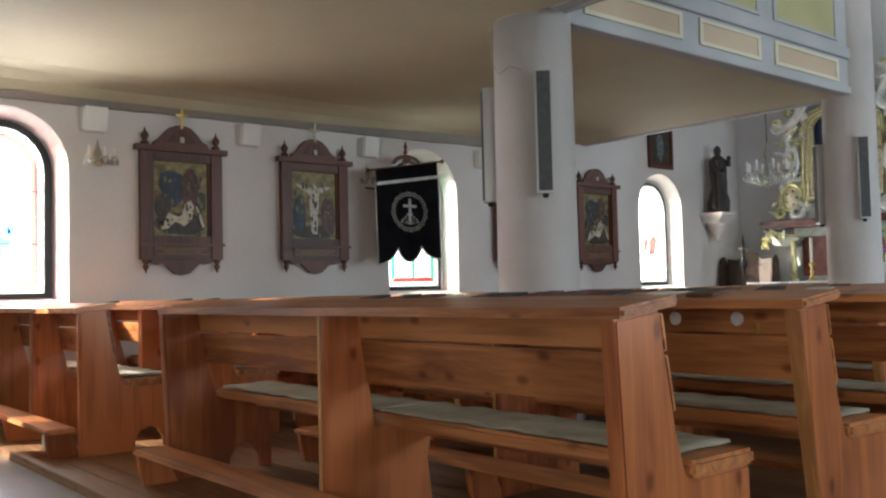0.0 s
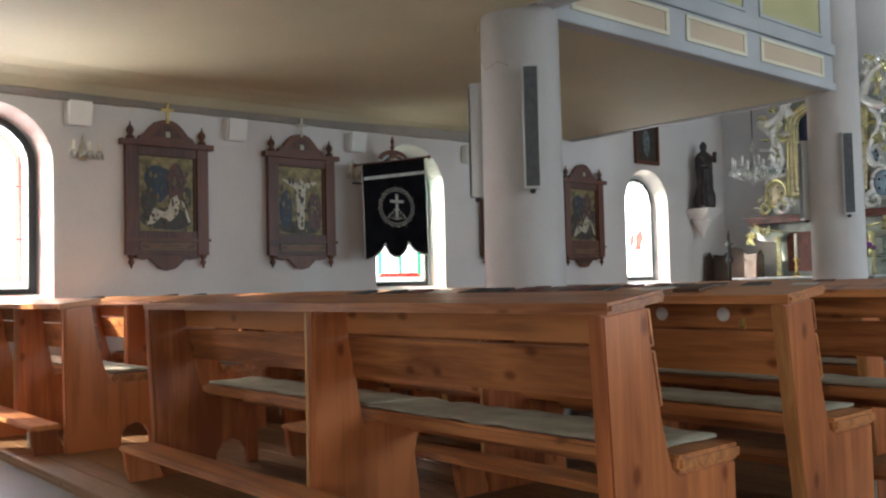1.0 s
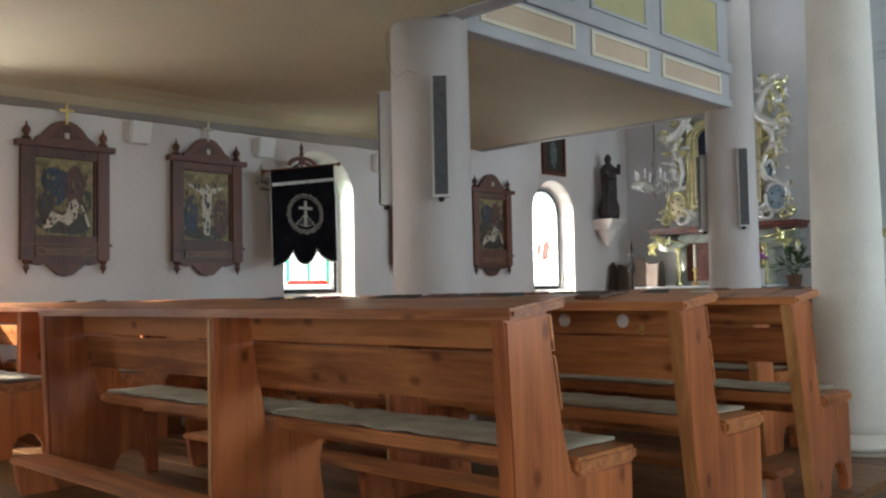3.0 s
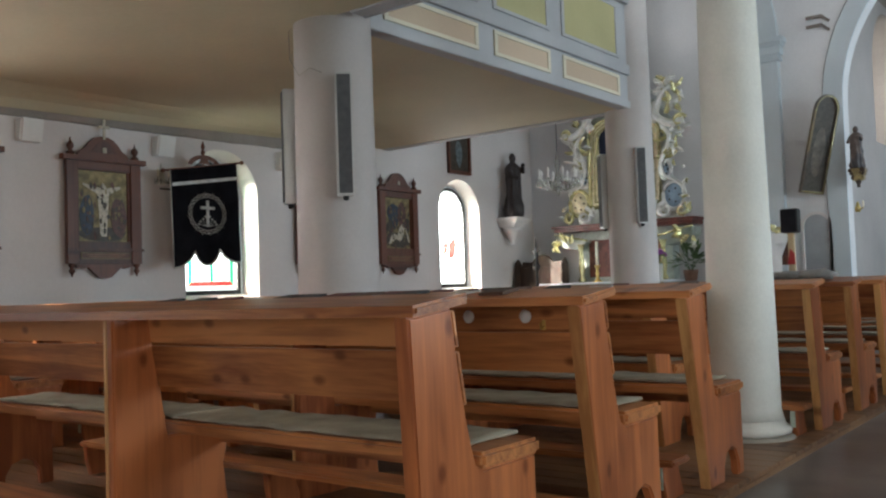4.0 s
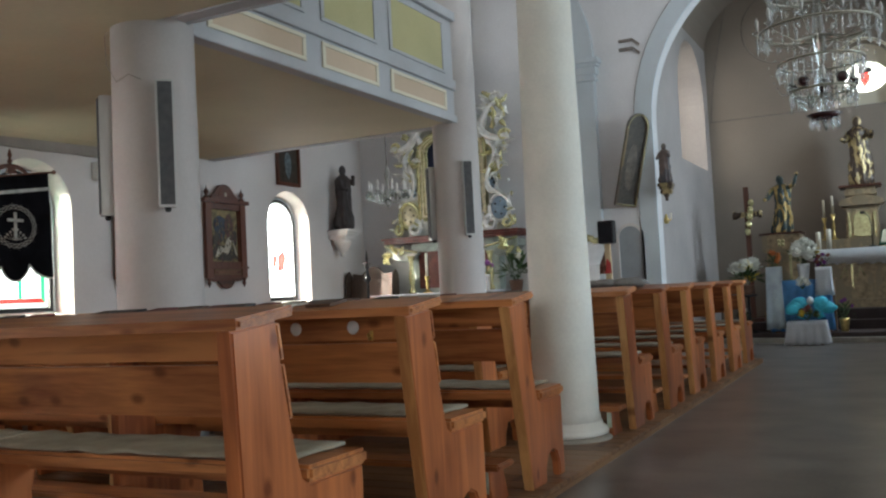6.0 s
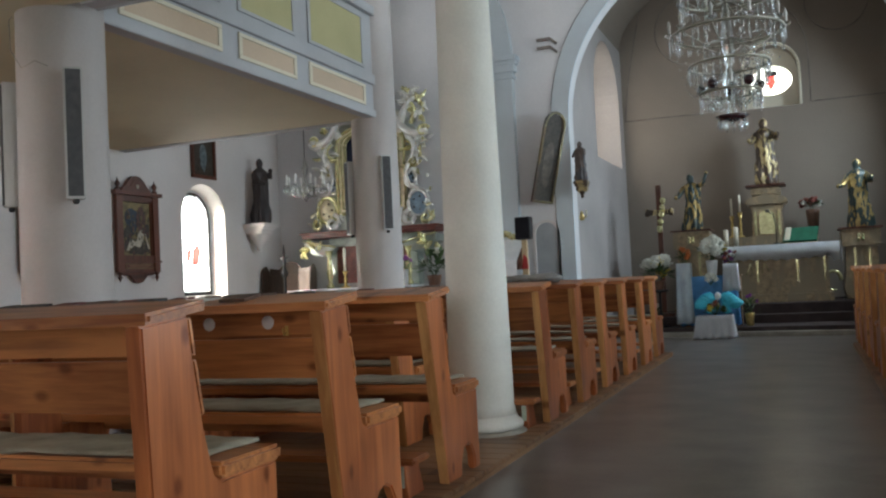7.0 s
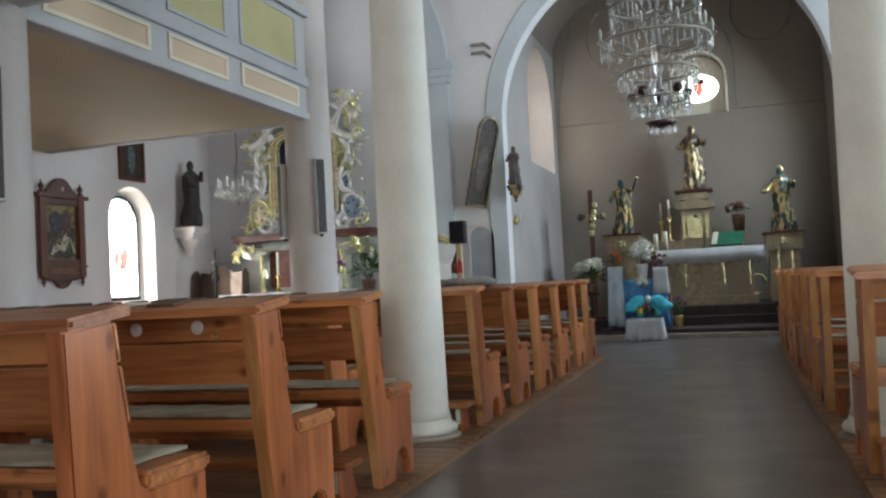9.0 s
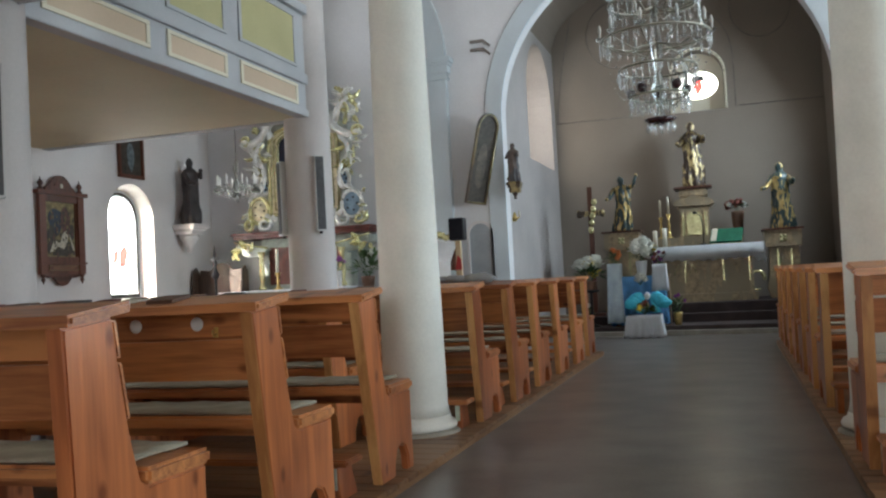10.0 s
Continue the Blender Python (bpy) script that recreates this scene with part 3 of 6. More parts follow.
BLUE = glass("blue stained glass", (0.05, 0.16, 0.75), 0.2)
GREEN = glass("green stained glass", (0.05, 0.5, 0.25), 0.2)
YELLOW = glass("yellow stained glass", (0.85, 0.75, 0.25), 0.2)


def pane(name, outline, x, m, parent):
    bm = BM()
    prism(bm, outline, x - 0.004, x + 0.004, "x")
    ob = part(name, bm, m, parent)
    ob.visible_shadow = False
    return ob


def arched(c, w, sill, spring, n=20):
    return [(c - w, sill), (c + w, sill)] + arc(c, spring, w, 0, 180, n)


def stained_window(name, c, accents, border):
    """Leaded glass deep in a splayed plaster reveal."""
    x, w, sill, spring = LEFT_X - 0.22, 0.355, 1.06, 2.095
    win = thing(name, "arched stained glass window with black lead frame", "window", kind="structure")
    face, back = arched(c, 0.489, 0.981, spring), arched(c, 0.412, 1.03, spring)
    bm = BM()
    rings = [[bm.verts.new((LEFT_X - 0.001, *q)) for q in face], [bm.verts.new((LEFT_X - 0.03, q[0] + (r[0] - q[0]) * 0.16, q[1] + (r[1] - q[1]) * 0.16)) for q, r in zip(face, back)],
             [bm.verts.new((x - 0.03, *q)) for q in back], [bm.verts.new((x - 0.03, *q)) for q in face]]
    for k in range(4):
        for i in range(len(face)):
            j = (i + 1) % len(face)
            bm.faces.new((rings[k][i], rings[k][j], rings[(k + 1) % 4][j], rings[(k + 1) % 4][i]))
    bmesh.ops.recalc_face_normals(bm, faces=bm.faces[:])
    part("reveal", bm, PLASTER, win, "splayed white plaster reveal")
    thick = 0.41 if c < 5 else 0.385
    out, inn = arched(c, thick, sill - 0.035, spring), arched(c, w - 0.005, sill + 0.01, spring)
    bm = BM()
    for i in range(len(out)):
        j = (i + 1) % len(out)
        prism(bm, [out[i], out[j], inn[j], inn[i]], x - 0.025, x + 0.025, "x")
    part("window_frame", bm, LEAD, win)
    if thick < 0.40:
        bm = BM()
        o2, i2 = arched(c, 0.411, sill - 0.035, spring), arched(c, thick + 0.0005, sill - 0.034, spring)
        for i in range(len(o2)):
            j = (i + 1) % len(o2)
            prism(bm, [o2[i], o2[j], i2[j], i2[i]], x - 0.03, x + 0.03, "x")
        part("outer_frame", bm, GREYBLUE, win, "pale painted outer frame")
    # border of coloured glass inside the clear edge
    a, b = arched(c, w - 0.055, sill + 0.06, spring), arched(c, w - 0.102, sill + 0.107, spring)
    for i in range(len(a)):
        j = (i + 1) % len(a)
        pane("border_pane", [a[i], a[j], b[j], b[i]], x, border if i else RED if c < 8 else border, win)
    pane("clear_pane", arched(c, w - 0.104, sill + 0.109, spring), x, CLEAR, win)
    outer = arched(c, w - 0.006, sill + 0.011, spring)
    for i in range(len(a)):
        j = (i + 1) % len(a)
        pane("edge_pane", [outer[i], outer[j], a[j], a[i]], x, CLEAR, win)
    for z in (sill + 0.42, sill + 0.86):
        bm = BM()
        tube(bm, [(x + 0.012, c - w + 0.01, z), (x + 0.012, c + w - 0.01, z)], 0.005, 5)
        part("glazing_bar", bm, LEAD, win)
    # fine leads between the quarries
    bm = BM()
    for dy in (-0.17, 0.0, 0.17):
        tube(bm, [(x + 0.008, c + dy + 0.01 * math.sin(k), sill + 0.1 + k * 0.16) for k in range(8)], 0.0022, 4)
    for k in range(5):
        tube(bm, [(x + 0.008, c - w + 0.09, sill + 0.2 + 0.22 * k), (x + 0.008, c, sill + 0.23 + 0.22 * k), (x + 0.008, c + w - 0.09, sill + 0.2 + 0.22 * k)], 0.0022, 4)
    part("fine_lead", bm, LEAD, win)
    if 5 < c < 7:
        pane("green_strip", [(c - 0.02, sill + 0.1), (c + 0.02, sill + 0.1), (c + 0.02, spring + 0.3), (c - 0.02, spring + 0.3)], x + 0.010, GREEN, win)
    for dy, z, s, m in accents:
        pane("coloured_pane", [(c + dy - s * 0.6, z - s), (c + dy + s * 0.2, z - s * 0.9), (c + dy + s * 0.6, z + s * 0.3), (c + dy + s * 0.3, z + s), (c + dy - s * 0.5, z + s * 0.4)], x + 0.009, m, win)


PALE = glass("pale greenish glass", (0.88, 0.93, 0.78), 0.2)
# unseen window, added for the sun patches on the wing pews
stained_window("added_window_5", WINDOWS_LEFT[0], [], RED)
stained_window("window_1", WINDOWS_LEFT[1], [(0.03, 1.50, 0.13, BLUE), (0.10, 1.62, 0.06, BLUE), (-0.08, 1.85, 0.10, YELLOW), (-0.1, 1.4, 0.1, BLUE), (0.12, 1.40, 0.05, YELLOW)], RED)
stained_window("window_2", WINDOWS_LEFT[2], [(-0.18, 1.6, 0.12, GREEN)], GREEN)
stained_window("window_3", WINDOWS_LEFT[3], [(-0.09, 1.60, 0.10, RED), (0.07, 1.60, 0.16, RED), (0.0, 2.3, 0.1, YELLOW)], PALE)
# oval window of the altar wall
ow = thing("window_4", "oval window in the altar wall niche", "window", kind="structure")
bm = BM()
def ellipse(rx, rz, n=28):
    return [(OW[0] + rx * math.cos(2 * math.pi * k / n), OW[1] + rz * math.sin(2 * math.pi * k / n)) for k in range(n)]
def square_ring(n=28):
    q = []
    for k in range(n):
        c, s = math.cos(2 * math.pi * k / n), math.sin(2 * math.pi * k / n)
        t = min(0.49 / max(1e-6, abs(c)), (0.66 if s > 0 else 0.58) / max(1e-6, abs(s)))
        q.append((OW[0] + t * c, OW[1] + t * s))
    return q
e, o = ellipse(0.375, 0.285), square_ring()
for k in range(28):
    j = (k + 1) % 28
    prism(bm, [o[k], o[j], e[j], e[k]], CH_Y + 0.30, CH_Y + 0.42, "y")
part("niche_back", bm, CREAM, ow)
bm = BM()
prism(bm, ellipse(0.38, 0.29), CH_Y + 0.36, CH_Y + 0.368, "y")
g = part("pane", bm, CLEAR, ow)
g.visible_shadow = False
bm = BM()
prism(bm, [(OW[0] + dx, OW[1] + dz) for dx, dz in ((-0.02, -0.2), (0.08, -0.05), (0.06, 0.1), (-0.05, 0.12), (-0.08, -0.02))], CH_Y + 0.350, CH_Y + 0.357, "y")
g = part("coloured_pane", bm, RED, ow)
g.visible_shadow = False
bm = BM()
prism(bm, [(OW[0] + dx, OW[1] + dz) for dx, dz in ((-0.12, 0.08), (0.12, 0.08), (0.1, 0.18), (-0.1, 0.2))], CH_Y + 0.340, CH_Y + 0.347, "y")
part("dark_pane", bm, LEAD, ow)
bm = BM()
pts = [(OW[0] - 0.50, 4.02)] + arc(OW[0], 4.72, 0.50, 180, 0, 20) + [(OW[0] + 0.50, 4.02)]
for a, b in zip(pts, pts[1:]):
    tube(bm, [(a[0], CH_Y - 0.005, a[1]), (b[0], CH_Y - 0.005, b[1])], 0.03, 6)
part("niche_moulding", bm, CREAM, ow, "cream moulding round the niche")

# unseen windows of the two chancel niches, the right one added for its light
for name, x, c in (("window_6", CH_L - 0.78, 16.3), ("window_7", CH_R + 0.78, 15.3)):
    nw = thing(name, "leaded arched window at the back of a niche", "window", kind="structure")
    no, ni = arched(c, 0.70, 3.1, 4.1), arched(c, 0.65, 3.15, 4.1)
    bm = BM()
    for i in range(len(no)):
        j = (i + 1) % len(no)
        prism(bm, [no[i], no[j], ni[j], ni[i]], x - 0.03, x + 0.03, "x")
    part("window_frame", bm, LEAD, nw)
    bm = BM()
    prism(bm, ni, x - 0.004, x + 0.004, "x")
    part("pane", bm, CLEAR, nw)

# painted lines on the altar wall, and one drawn for the vault edge
def painted_line(name, pts):
    bm = BM()
    tube(bm, [(x, CH_Y - 0.003, z) for x, z in pts], 0.009, 4)
    return solid(name, bm, LINE, "dark painted ornament and edge line on the altar wall", "trim")


painted_line("painted_line_1", [(CH_L + 0.02, 4.05), (-1.1, 4.05)])
painted_line("painted_line_2", [(OW[0] + 0.74, 4.05), (CH_R - 0.02, 4.05)])
painted_line("painted_line_3", arc(-1.78, 5.70, 0.66, 110, 285, 24, 1.03))
painted_line("painted_line_4", arc(0.83, 5.9, 0.54, 150, 390, 24, 1.1))
painted_line("painted_line_5", [(0.30, 4.05)] + arc(-0.42, 4.95, 0.72, 0, 82, 18, 1.45))
# dark line drawn in place of the vault's curved corner edge
painted_line("vault_edge_line", [(-2.64, 6.45), (-2.72, 6.2), (-2.86, 5.6), (-2.98, 5.0), (-3.06, 4.5), (-3.10, 4.06)])

# ---- wall pictures in carved frames ----
OLDGOLD = mat("dull gold ground", (0.24, 0.18, 0.08), 0.5, 0.25, var=0.4, scale=18, fine=80, bump=0.3)
PAINT_BLUE = mat("dark blue oil paint", (0.028, 0.042, 0.07), 0.5, var=0.4, scale=20, fine=60)
PAINT_RED = mat("brown red oil paint", (0.11, 0.045, 0.035), 0.5, var=0.4, scale=20, fine=60)
PAINT_PALE = mat("pale oil paint", (0.55, 0.49, 0.38), 0.5, var=0.3, scale=24, fine=60)
PAINT_DARK = mat("dark umber oil paint", (0.055, 0.042, 0.03), 0.5, var=0.4, scale=20, fine=60)
INK = mat("faded lettering", (0.30, 0.16, 0.08), 0.6, var=0.2, bump=0)
BRASS = mat("gilt brass", (0.70, 0.52, 0.20), 0.32, 0.9, var=0.2, scale=20, bump=0.1)


def station(y, z, patches, label):
    """A carved picture; local x runs along the wall (world y), local z up from the frame's middle, local -y into the room."""
    pic = thing("carved_picture", label, "framed picture", (LEFT_X, y, z), 90, group="pictures along the wall")
    def plate(name, outline, d0, d1, m, label="", bevel=0.004):
        bm = BM()
        prism(bm, outline, -d1, -d0, "y", bevel)
        return part(name, bm, m, pic, label)
    rect = lambda x0, z0, x1, z1: [(x0, z0), (x1, z0), (x1, z1), (x0, z1)]
    plate("backing", rect(-0.34, -0.50, 0.34, 0.48), 0.0, 0.03, DARKWOOD)
    for s in (-1, 1):
        plate("side_post", rect(min(s * 0.275, s * 0.385), -0.52, max(s * 0.275, s * 0.385), 0.44), 0.031, 0.085, DARKWOOD)
        plate("inner_bead", rect(min(s * 0.255, s * 0.273), -0.31, max(s * 0.255, s * 0.273), 0.36), 0.031, 0.06, DARKWOOD)
        bm = BM()
        lathe(bm, [(0.035, 0), (0.04, 0.02), (0.018, 0.04), (0.036, 0.075), (0.03, 0.10), (0.01, 0.125), (0.004, 0.16)], 10, (s * 0.335, -0.06, 0.492))
        part("finial", bm, DARKWOOD, pic)
        bm = BM()
        lathe(bm, [(0.004, -0.12), (0.014, -0.09), (0.03, -0.065), (0.016, -0.04), (0.034, -0.015), (0.034, 0)], 10, (s * 0.335, -0.06, -0.521))
        part("pendant", bm, DARKWOOD, pic)
    plate("cornice", rect(-0.43, 0.441, 0.43, 0.49), 0.031, 0.115, DARKWOOD)
    plate("top_rail", rect(-0.274, 0.36, 0.274, 0.44), 0.031, 0.075, DARKWOOD)
    plate("bottom_rail", rect(-0.274, -0.52, 0.274, -0.31), 0.031, 0.075, DARKWOOD)
    plate("base_moulding", rect(-0.40, -0.40, 0.40, -0.375), 0.086, 0.10, DARKWOOD)
    crest = [(-0.27, 0.491), (0.27, 0.491), (0.25, 0.53), (0.20, 0.56), (0.15, 0.62), (0.10, 0.665), (0.05, 0.685), (0, 0.69), (-0.05, 0.685), (-0.10, 0.665), (-0.15, 0.62), (-0.20, 0.56), (-0.25, 0.53)]
    plate("crest", crest, 0.02, 0.07, DARKWOOD)
    plate("crest_panel", [(x * 0.62, 0.535 + (q - 0.535) * 0.7) for x, q in crest if q > 0.52], 0.071, 0.08, DARKWOOD)
    apron = [(0.30, -0.521), (-0.30, -0.521), (-0.285, -0.55), (-0.22, -0.565), (-0.17, -0.555), (-0.12, -0.60), (-0.07, -0.645), (0, -0.66), (0.07, -0.645), (0.12, -0.60), (0.17, -0.555), (0.22, -0.565), (0.285, -0.55)]
    plate("apron", apron, 0.02, 0.065, DARKWOOD)
    plate("plaque", rect(-0.255, -0.475, 0.255, -0.415), 0.076, 0.081, DARKWOOD, "inscription plaque")
    for z0, z1 in ((-0.421, -0.415), (-0.475, -0.469)):
        plate("plaque_line", rect(-0.255, z0, 0.255, z1), 0.082, 0.086, OLDGOLD, bevel=0)
    for k in range(2):
        plate("writing_bar", rect(-0.2 + 0.02 * k, -0.437 - 0.02 * k, 0.2 - 0.03 * k, -0.430 - 0.02 * k), 0.082, 0.084, INK, bevel=0)
    for x in (-0.255, 0.249):
        plate("plaque_line", rect(x, -0.468, x + 0.006, -0.422), 0.082, 0.086, OLDGOLD, bevel=0)
    plate("number_plate", rect(-0.02, 0.53, 0.02, 0.58), 0.081, 0.086, PAINT_PALE, "small pale number plate", 0)
    if y < 6:
        plate("cross", [(-0.014, 0.66), (0.014, 0.66), (0.014, 0.765), (0.06, 0.765), (0.06, 0.79), (0.014, 0.79), (0.014, 0.85), (-0.014, 0.85), (-0.014, 0.79), (-0.06, 0.79), (-0.06, 0.765), (-0.014, 0.765)], 0.071, 0.086, BRASS if y < 4 else PAINT_PALE, "small pale cross")
    plate("canvas", rect(-0.254, -0.309, 0.254, 0.359), 0.031, 0.038, OLDGOLD, "old gold painting ground", 0)
    d = 0.039
    for outline, m in patches:
        plate("painted_patch", outline, d, d + 0.0015, m, bevel=0)
        d += 0.002
    q = random.Random(int(y * 100))
    for m in (PAINT_DARK, OLDGOLD, PAINT_RED, PAINT_DARK):
        bm = BM()
        for k in range(22):
            cx, cz = q.uniform(-0.225, 0.225), q.uniform(-0.29, 0.24)
            prism(bm, blob(cx, cz, q.uniform(0.004, 0.018), q.uniform(0.006, 0.036), 0.5, 9, q.uniform(0, 20)), -d - 0.001, -d, "y")
        tagged(part("brushwork", bm, m, pic), kind="stuff")
        d += 0.0012
    return pic


def blob(cx, cz, rx, rz, wob=0.25, n=18, seed=0.0):
    return [(cx + rx * (1 + wob * noise.noise((math.cos(t) * 1.3 + seed, math.sin(t) * 1.3, seed))) * math.cos(t), cz + rz * (1 + wob * noise.noise((math.cos(t) * 1.3, math.sin(t) * 1.3 + seed, 3.0))) * math.sin(t)) for t in [2 * math.pi * k / n for k in range(n)]]


PATCH_A = [(blob(0.0, -0.20, 0.245, 0.10, 0.2, 18, 1.0), PAINT_DARK), (blob(-0.08, 0.13, 0.12, 0.17, 0.3, 18, 2.0), PAINT_BLUE), (blob(0.09, 0.12, 0.085, 0.19, 0.3, 18, 3.0), PAINT_RED), (blob(0.19, 0.0, 0.05, 0.10, 0.3, 14, 4.0), PAINT_DARK), (blob(-0.17, -0.05, 0.07, 0.12, 0.3, 14, 5.0), PAINT_DARK),
           ([(-0.20, -0.26), (-0.12, -0.10), (-0.02, -0.14), (0.03, -0.02), (0.09, 0.02), (0.12, -0.04), (0.10, -0.15), (0.03, -0.22), (-0.06, -0.18), (-0.12, -0.24)], PAINT_PALE), ([(0.13, -0.03), (0.155, -0.04), (0.225, -0.22), (0.20, -0.23)], PAINT_PALE)]
PATCH_B = [(blob(0.0, -0.24, 0.245, 0.07, 0.2, 18, 6.0), PAINT_DARK), (blob(-0.17, -0.07, 0.075, 0.19, 0.25, 16, 7.0), PAINT_BLUE), (blob(0.16, -0.07, 0.085, 0.19, 0.25, 16, 8.0), PAINT_RED),
           ([(-0.035, -0.26), (0.03, -0.26), (0.05, 0.0), (0.06, 0.14), (0.20, 0.21), (0.20, 0.23), (0.04, 0.20), (0.0, 0.25), (-0.04, 0.20), (-0.21, 0.24), (-0.21, 0.22), (-0.06, 0.14), (-0.05, 0.0)], PAINT_PALE)]
PATCH_C = [(blob(0.0, -0.1, 0.24, 0.2, 0.25, 18, 9.0), PAINT_DARK), (blob(0.03, -0.12, 0.07, 0.12, 0.35, 16, 10.0), PAINT_PALE), (blob(-0.1, 0.05, 0.09, 0.12, 0.3, 16, 11.0), PAINT_RED), (blob(0.12, 0.12, 0.07, 0.1, 0.3, 16, 12.0), PAINT_BLUE)]
station(3.352, 1.865, PATCH_A, "carved dark wood picture frame with a gold-ground painting")
station(4.745, 1.865, PATCH_B, "carved dark wood picture frame with a pale cross-shaped patch")
station(7.58, 1.865, PATCH_A, "carved dark wood picture half hidden behind the pillar")
station(9.02, 1.865, PATCH_A, "carved dark wood picture beside the small window")

# a plain framed picture above the window
pic = thing("framed_picture", "small dark painting in a plain brown frame", "framed picture", (LEFT_X, 10.46, 3.02), 90)
for q in ((-0.27, -0.36, 0.27, -0.31), (-0.27, 0.31, 0.27, 0.36), (-0.27, -0.309, -0.225, 0.309), (0.225, -0.309, 0.27, 0.309)):
    bm = BM()
    box(bm, q[0], -0.05, q[1], q[2], 0, q[3], 0.006)
    part("frame_bar", bm, DARKWOOD, pic)
bm = BM()
box(bm, -0.224, -0.02, -0.308, 0.224, -0.005, 0.308)
part("canvas", bm, PAINT_DARK, pic)
bm = BM()
prism(bm, blob(0.0, -0.05, 0.075, 0.2, 0.25, 18, 2.0), -0.023, -0.0205, "y")
part("painted_patch", bm, mat("grey blue oil paint", (0.16, 0.2, 0.22), 0.5, var=0.4, scale=20), pic)

# ---- white wall boxes, sconces ----
WHITEBOX = mat("white plastic", (0.78, 0.77, 0.74), 0.5, var=0.05, scale=4, bump=0.05)
for y in (2.58, 4.03, 5.42, 7.05):
    w = thing("wall_speaker", "white box loudspeaker high on the wall", "speaker", (LEFT_X, y, 2.53), 90, group="white wall speakers")
    bm = BM()
    prism(bm, [(0.0, 0.10), (-0.13, 0.10), (-0.09, -0.10), (0.0, -0.10)], -0.105, 0.105, "x", 0.012)
    part("body", bm, WHITEBOX, w)
    bm = BM()
    prism(bm, [(-0.132, 0.085), (-0.136, 0.085), (-0.100, -0.085), (-0.096, -0.085)], -0.09, 0.09, "x")
    part("grille", bm, WHITEBOX, w)
PEWTER = mat("pale tarnished silver plate", (0.50, 0.46, 0.38), 0.35, 0.6, var=0.2, scale=20, bump=0.1)
CRYSTAL = glass("cut crystal", (0.50, 0.54, 0.52), 0.05)
CRYSTAL.node_tree.nodes["Principled BSDF"].inputs["Alpha"].default_value = 0.6
WAX = mat("ivory wax", (0.78, 0.73, 0.60), 0.5, var=0.05)
def drop(bm, x, y, z, s=1.0):
    lathe(bm, [(0.001, 0), (0.006 * s, -0.01 * s), (0.011 * s, -0.035 * s), (0.007 * s, -0.055 * s), (0.001, -0.065 * s)], 6, (x, y, z))
for y in (2.62, 5.40):
    s = thing("wall_sconce", "brass wall sconce with crystal drops and two candles", "sconce", (LEFT_X, y, 2.2), 90, group="wall sconces")
    bm = BM()
    lathe(bm, [(0.035, -0.06), (0.045, 0.0), (0.03, 0.06), (0.01, 0.12), (0.003, 0.17)], 10, (0, -0.03, 0), (1, 0.5))
    part("back_plate", bm, PEWTER, s)
    for k in (-1, 0.25, 1):
        bm = BM()
        tube(bm, [(0, -0.03, 0), (k * 0.05, -0.08, -0.05), (k * 0.10, -0.12, -0.03), (k * 0.105, -0.13, 0.0)], 0.006)
        lathe(bm, [(0.006, 0), (0.028, 0.008), (0.03, 0.012), (0.01, 0.013)], 10, (k * 0.105, -0.13, 0.0))
        part("arm", bm, PEWTER, s)
        bm = BM()
        lathe(bm, [(0.011, 0.012), (0.011, 0.09), (0.004, 0.095)], 8, (k * 0.105, -0.13, 0.0))
        part("candle", bm, WAX, s)
        bm = BM()
        for a in range(5):
            drop(bm, k * 0.105 + 0.03 * math.cos(a * 1.26), -0.13 + 0.03 * math.sin(a * 1.26), 0.0)
        tagged(part("crystal_fringe", bm, CRYSTAL, s), kind="stuff")

# ---- banner before the window ----
VELVET = mat("black velvet", (0.016, 0.015, 0.019), 0.9, var=0.3, scale=5, fine=120, bump=0.2, spec=0.15)
SILK = mat("silver braid", (0.55, 0.54, 0.50), 0.5, 0.2, var=0.2, scale=20, fine=90, bump=0.3)
ban = thing("procession_banner", "black velvet banner with silver embroidery hung on the wall", "banner", (-7.46, 5.70, 0.05), 90)
bm = BM()
tube(bm, [(0.02, 0.03, 1.95), (0.02, 0.03, 2.44)], 0.013, 8)
lathe(bm, [(0.016, 2.40), (0.026, 2.42), (0.012, 2.45), (0.022, 2.48), (0.004, 2.54)], 8, (0.02, 0.03, 0))
part("pole", bm, DARKWOOD, ban)
bm = BM()
tube(bm, [(0.02, 0.03, 2.05), (0.02, 0.12, 2.03), (-0.30, 0.318, 2.06)], 0.010, 6)
part("wall_bracket", bm, BLACKMETAL, ban)
bm = BM()
outer_bow, inner_bow = arc(0.02, 2.27, 0.20, 12, 172, 16, 0.62), arc(0.02, 2.27, 0.155, 172, 12, 16, 0.50)
prism(bm, outer_bow + inner_bow, 0.005, 0.022, "y")
prism(bm, arc(0.02, 2.30, 0.06, 0, 180, 8), 0.004, 0.023, "y")
part("crest_bow", bm, DARKWOOD, ban, "dark carved bow above the crossbar")
def bar_z(x):
    return 2.275 + 0.165 * x
bm = BM()
tube(bm, [(-0.47, 0.0, bar_z(-0.47)), (0.48, 0.0, bar_z(0.48))], 0.012, 8)
for x in (-0.48, 0.49):
    ball(bm, (x, 0, bar_z(x)), 0.024, 8, 6)
part("crossbar", bm, DARKWOOD, ban)
bm = BM()
cols = 48
def hem(u):
    k = (u + 0.31) / 0.62 if u < 0.31 else (u - 0.31) / 0.38 if u < 0.69 else (u - 0.69) / 0.62
    return 1.245 + 0.06 * u + 0.17 * (1 - math.sin(math.pi * k) ** 0.55)
grid = []
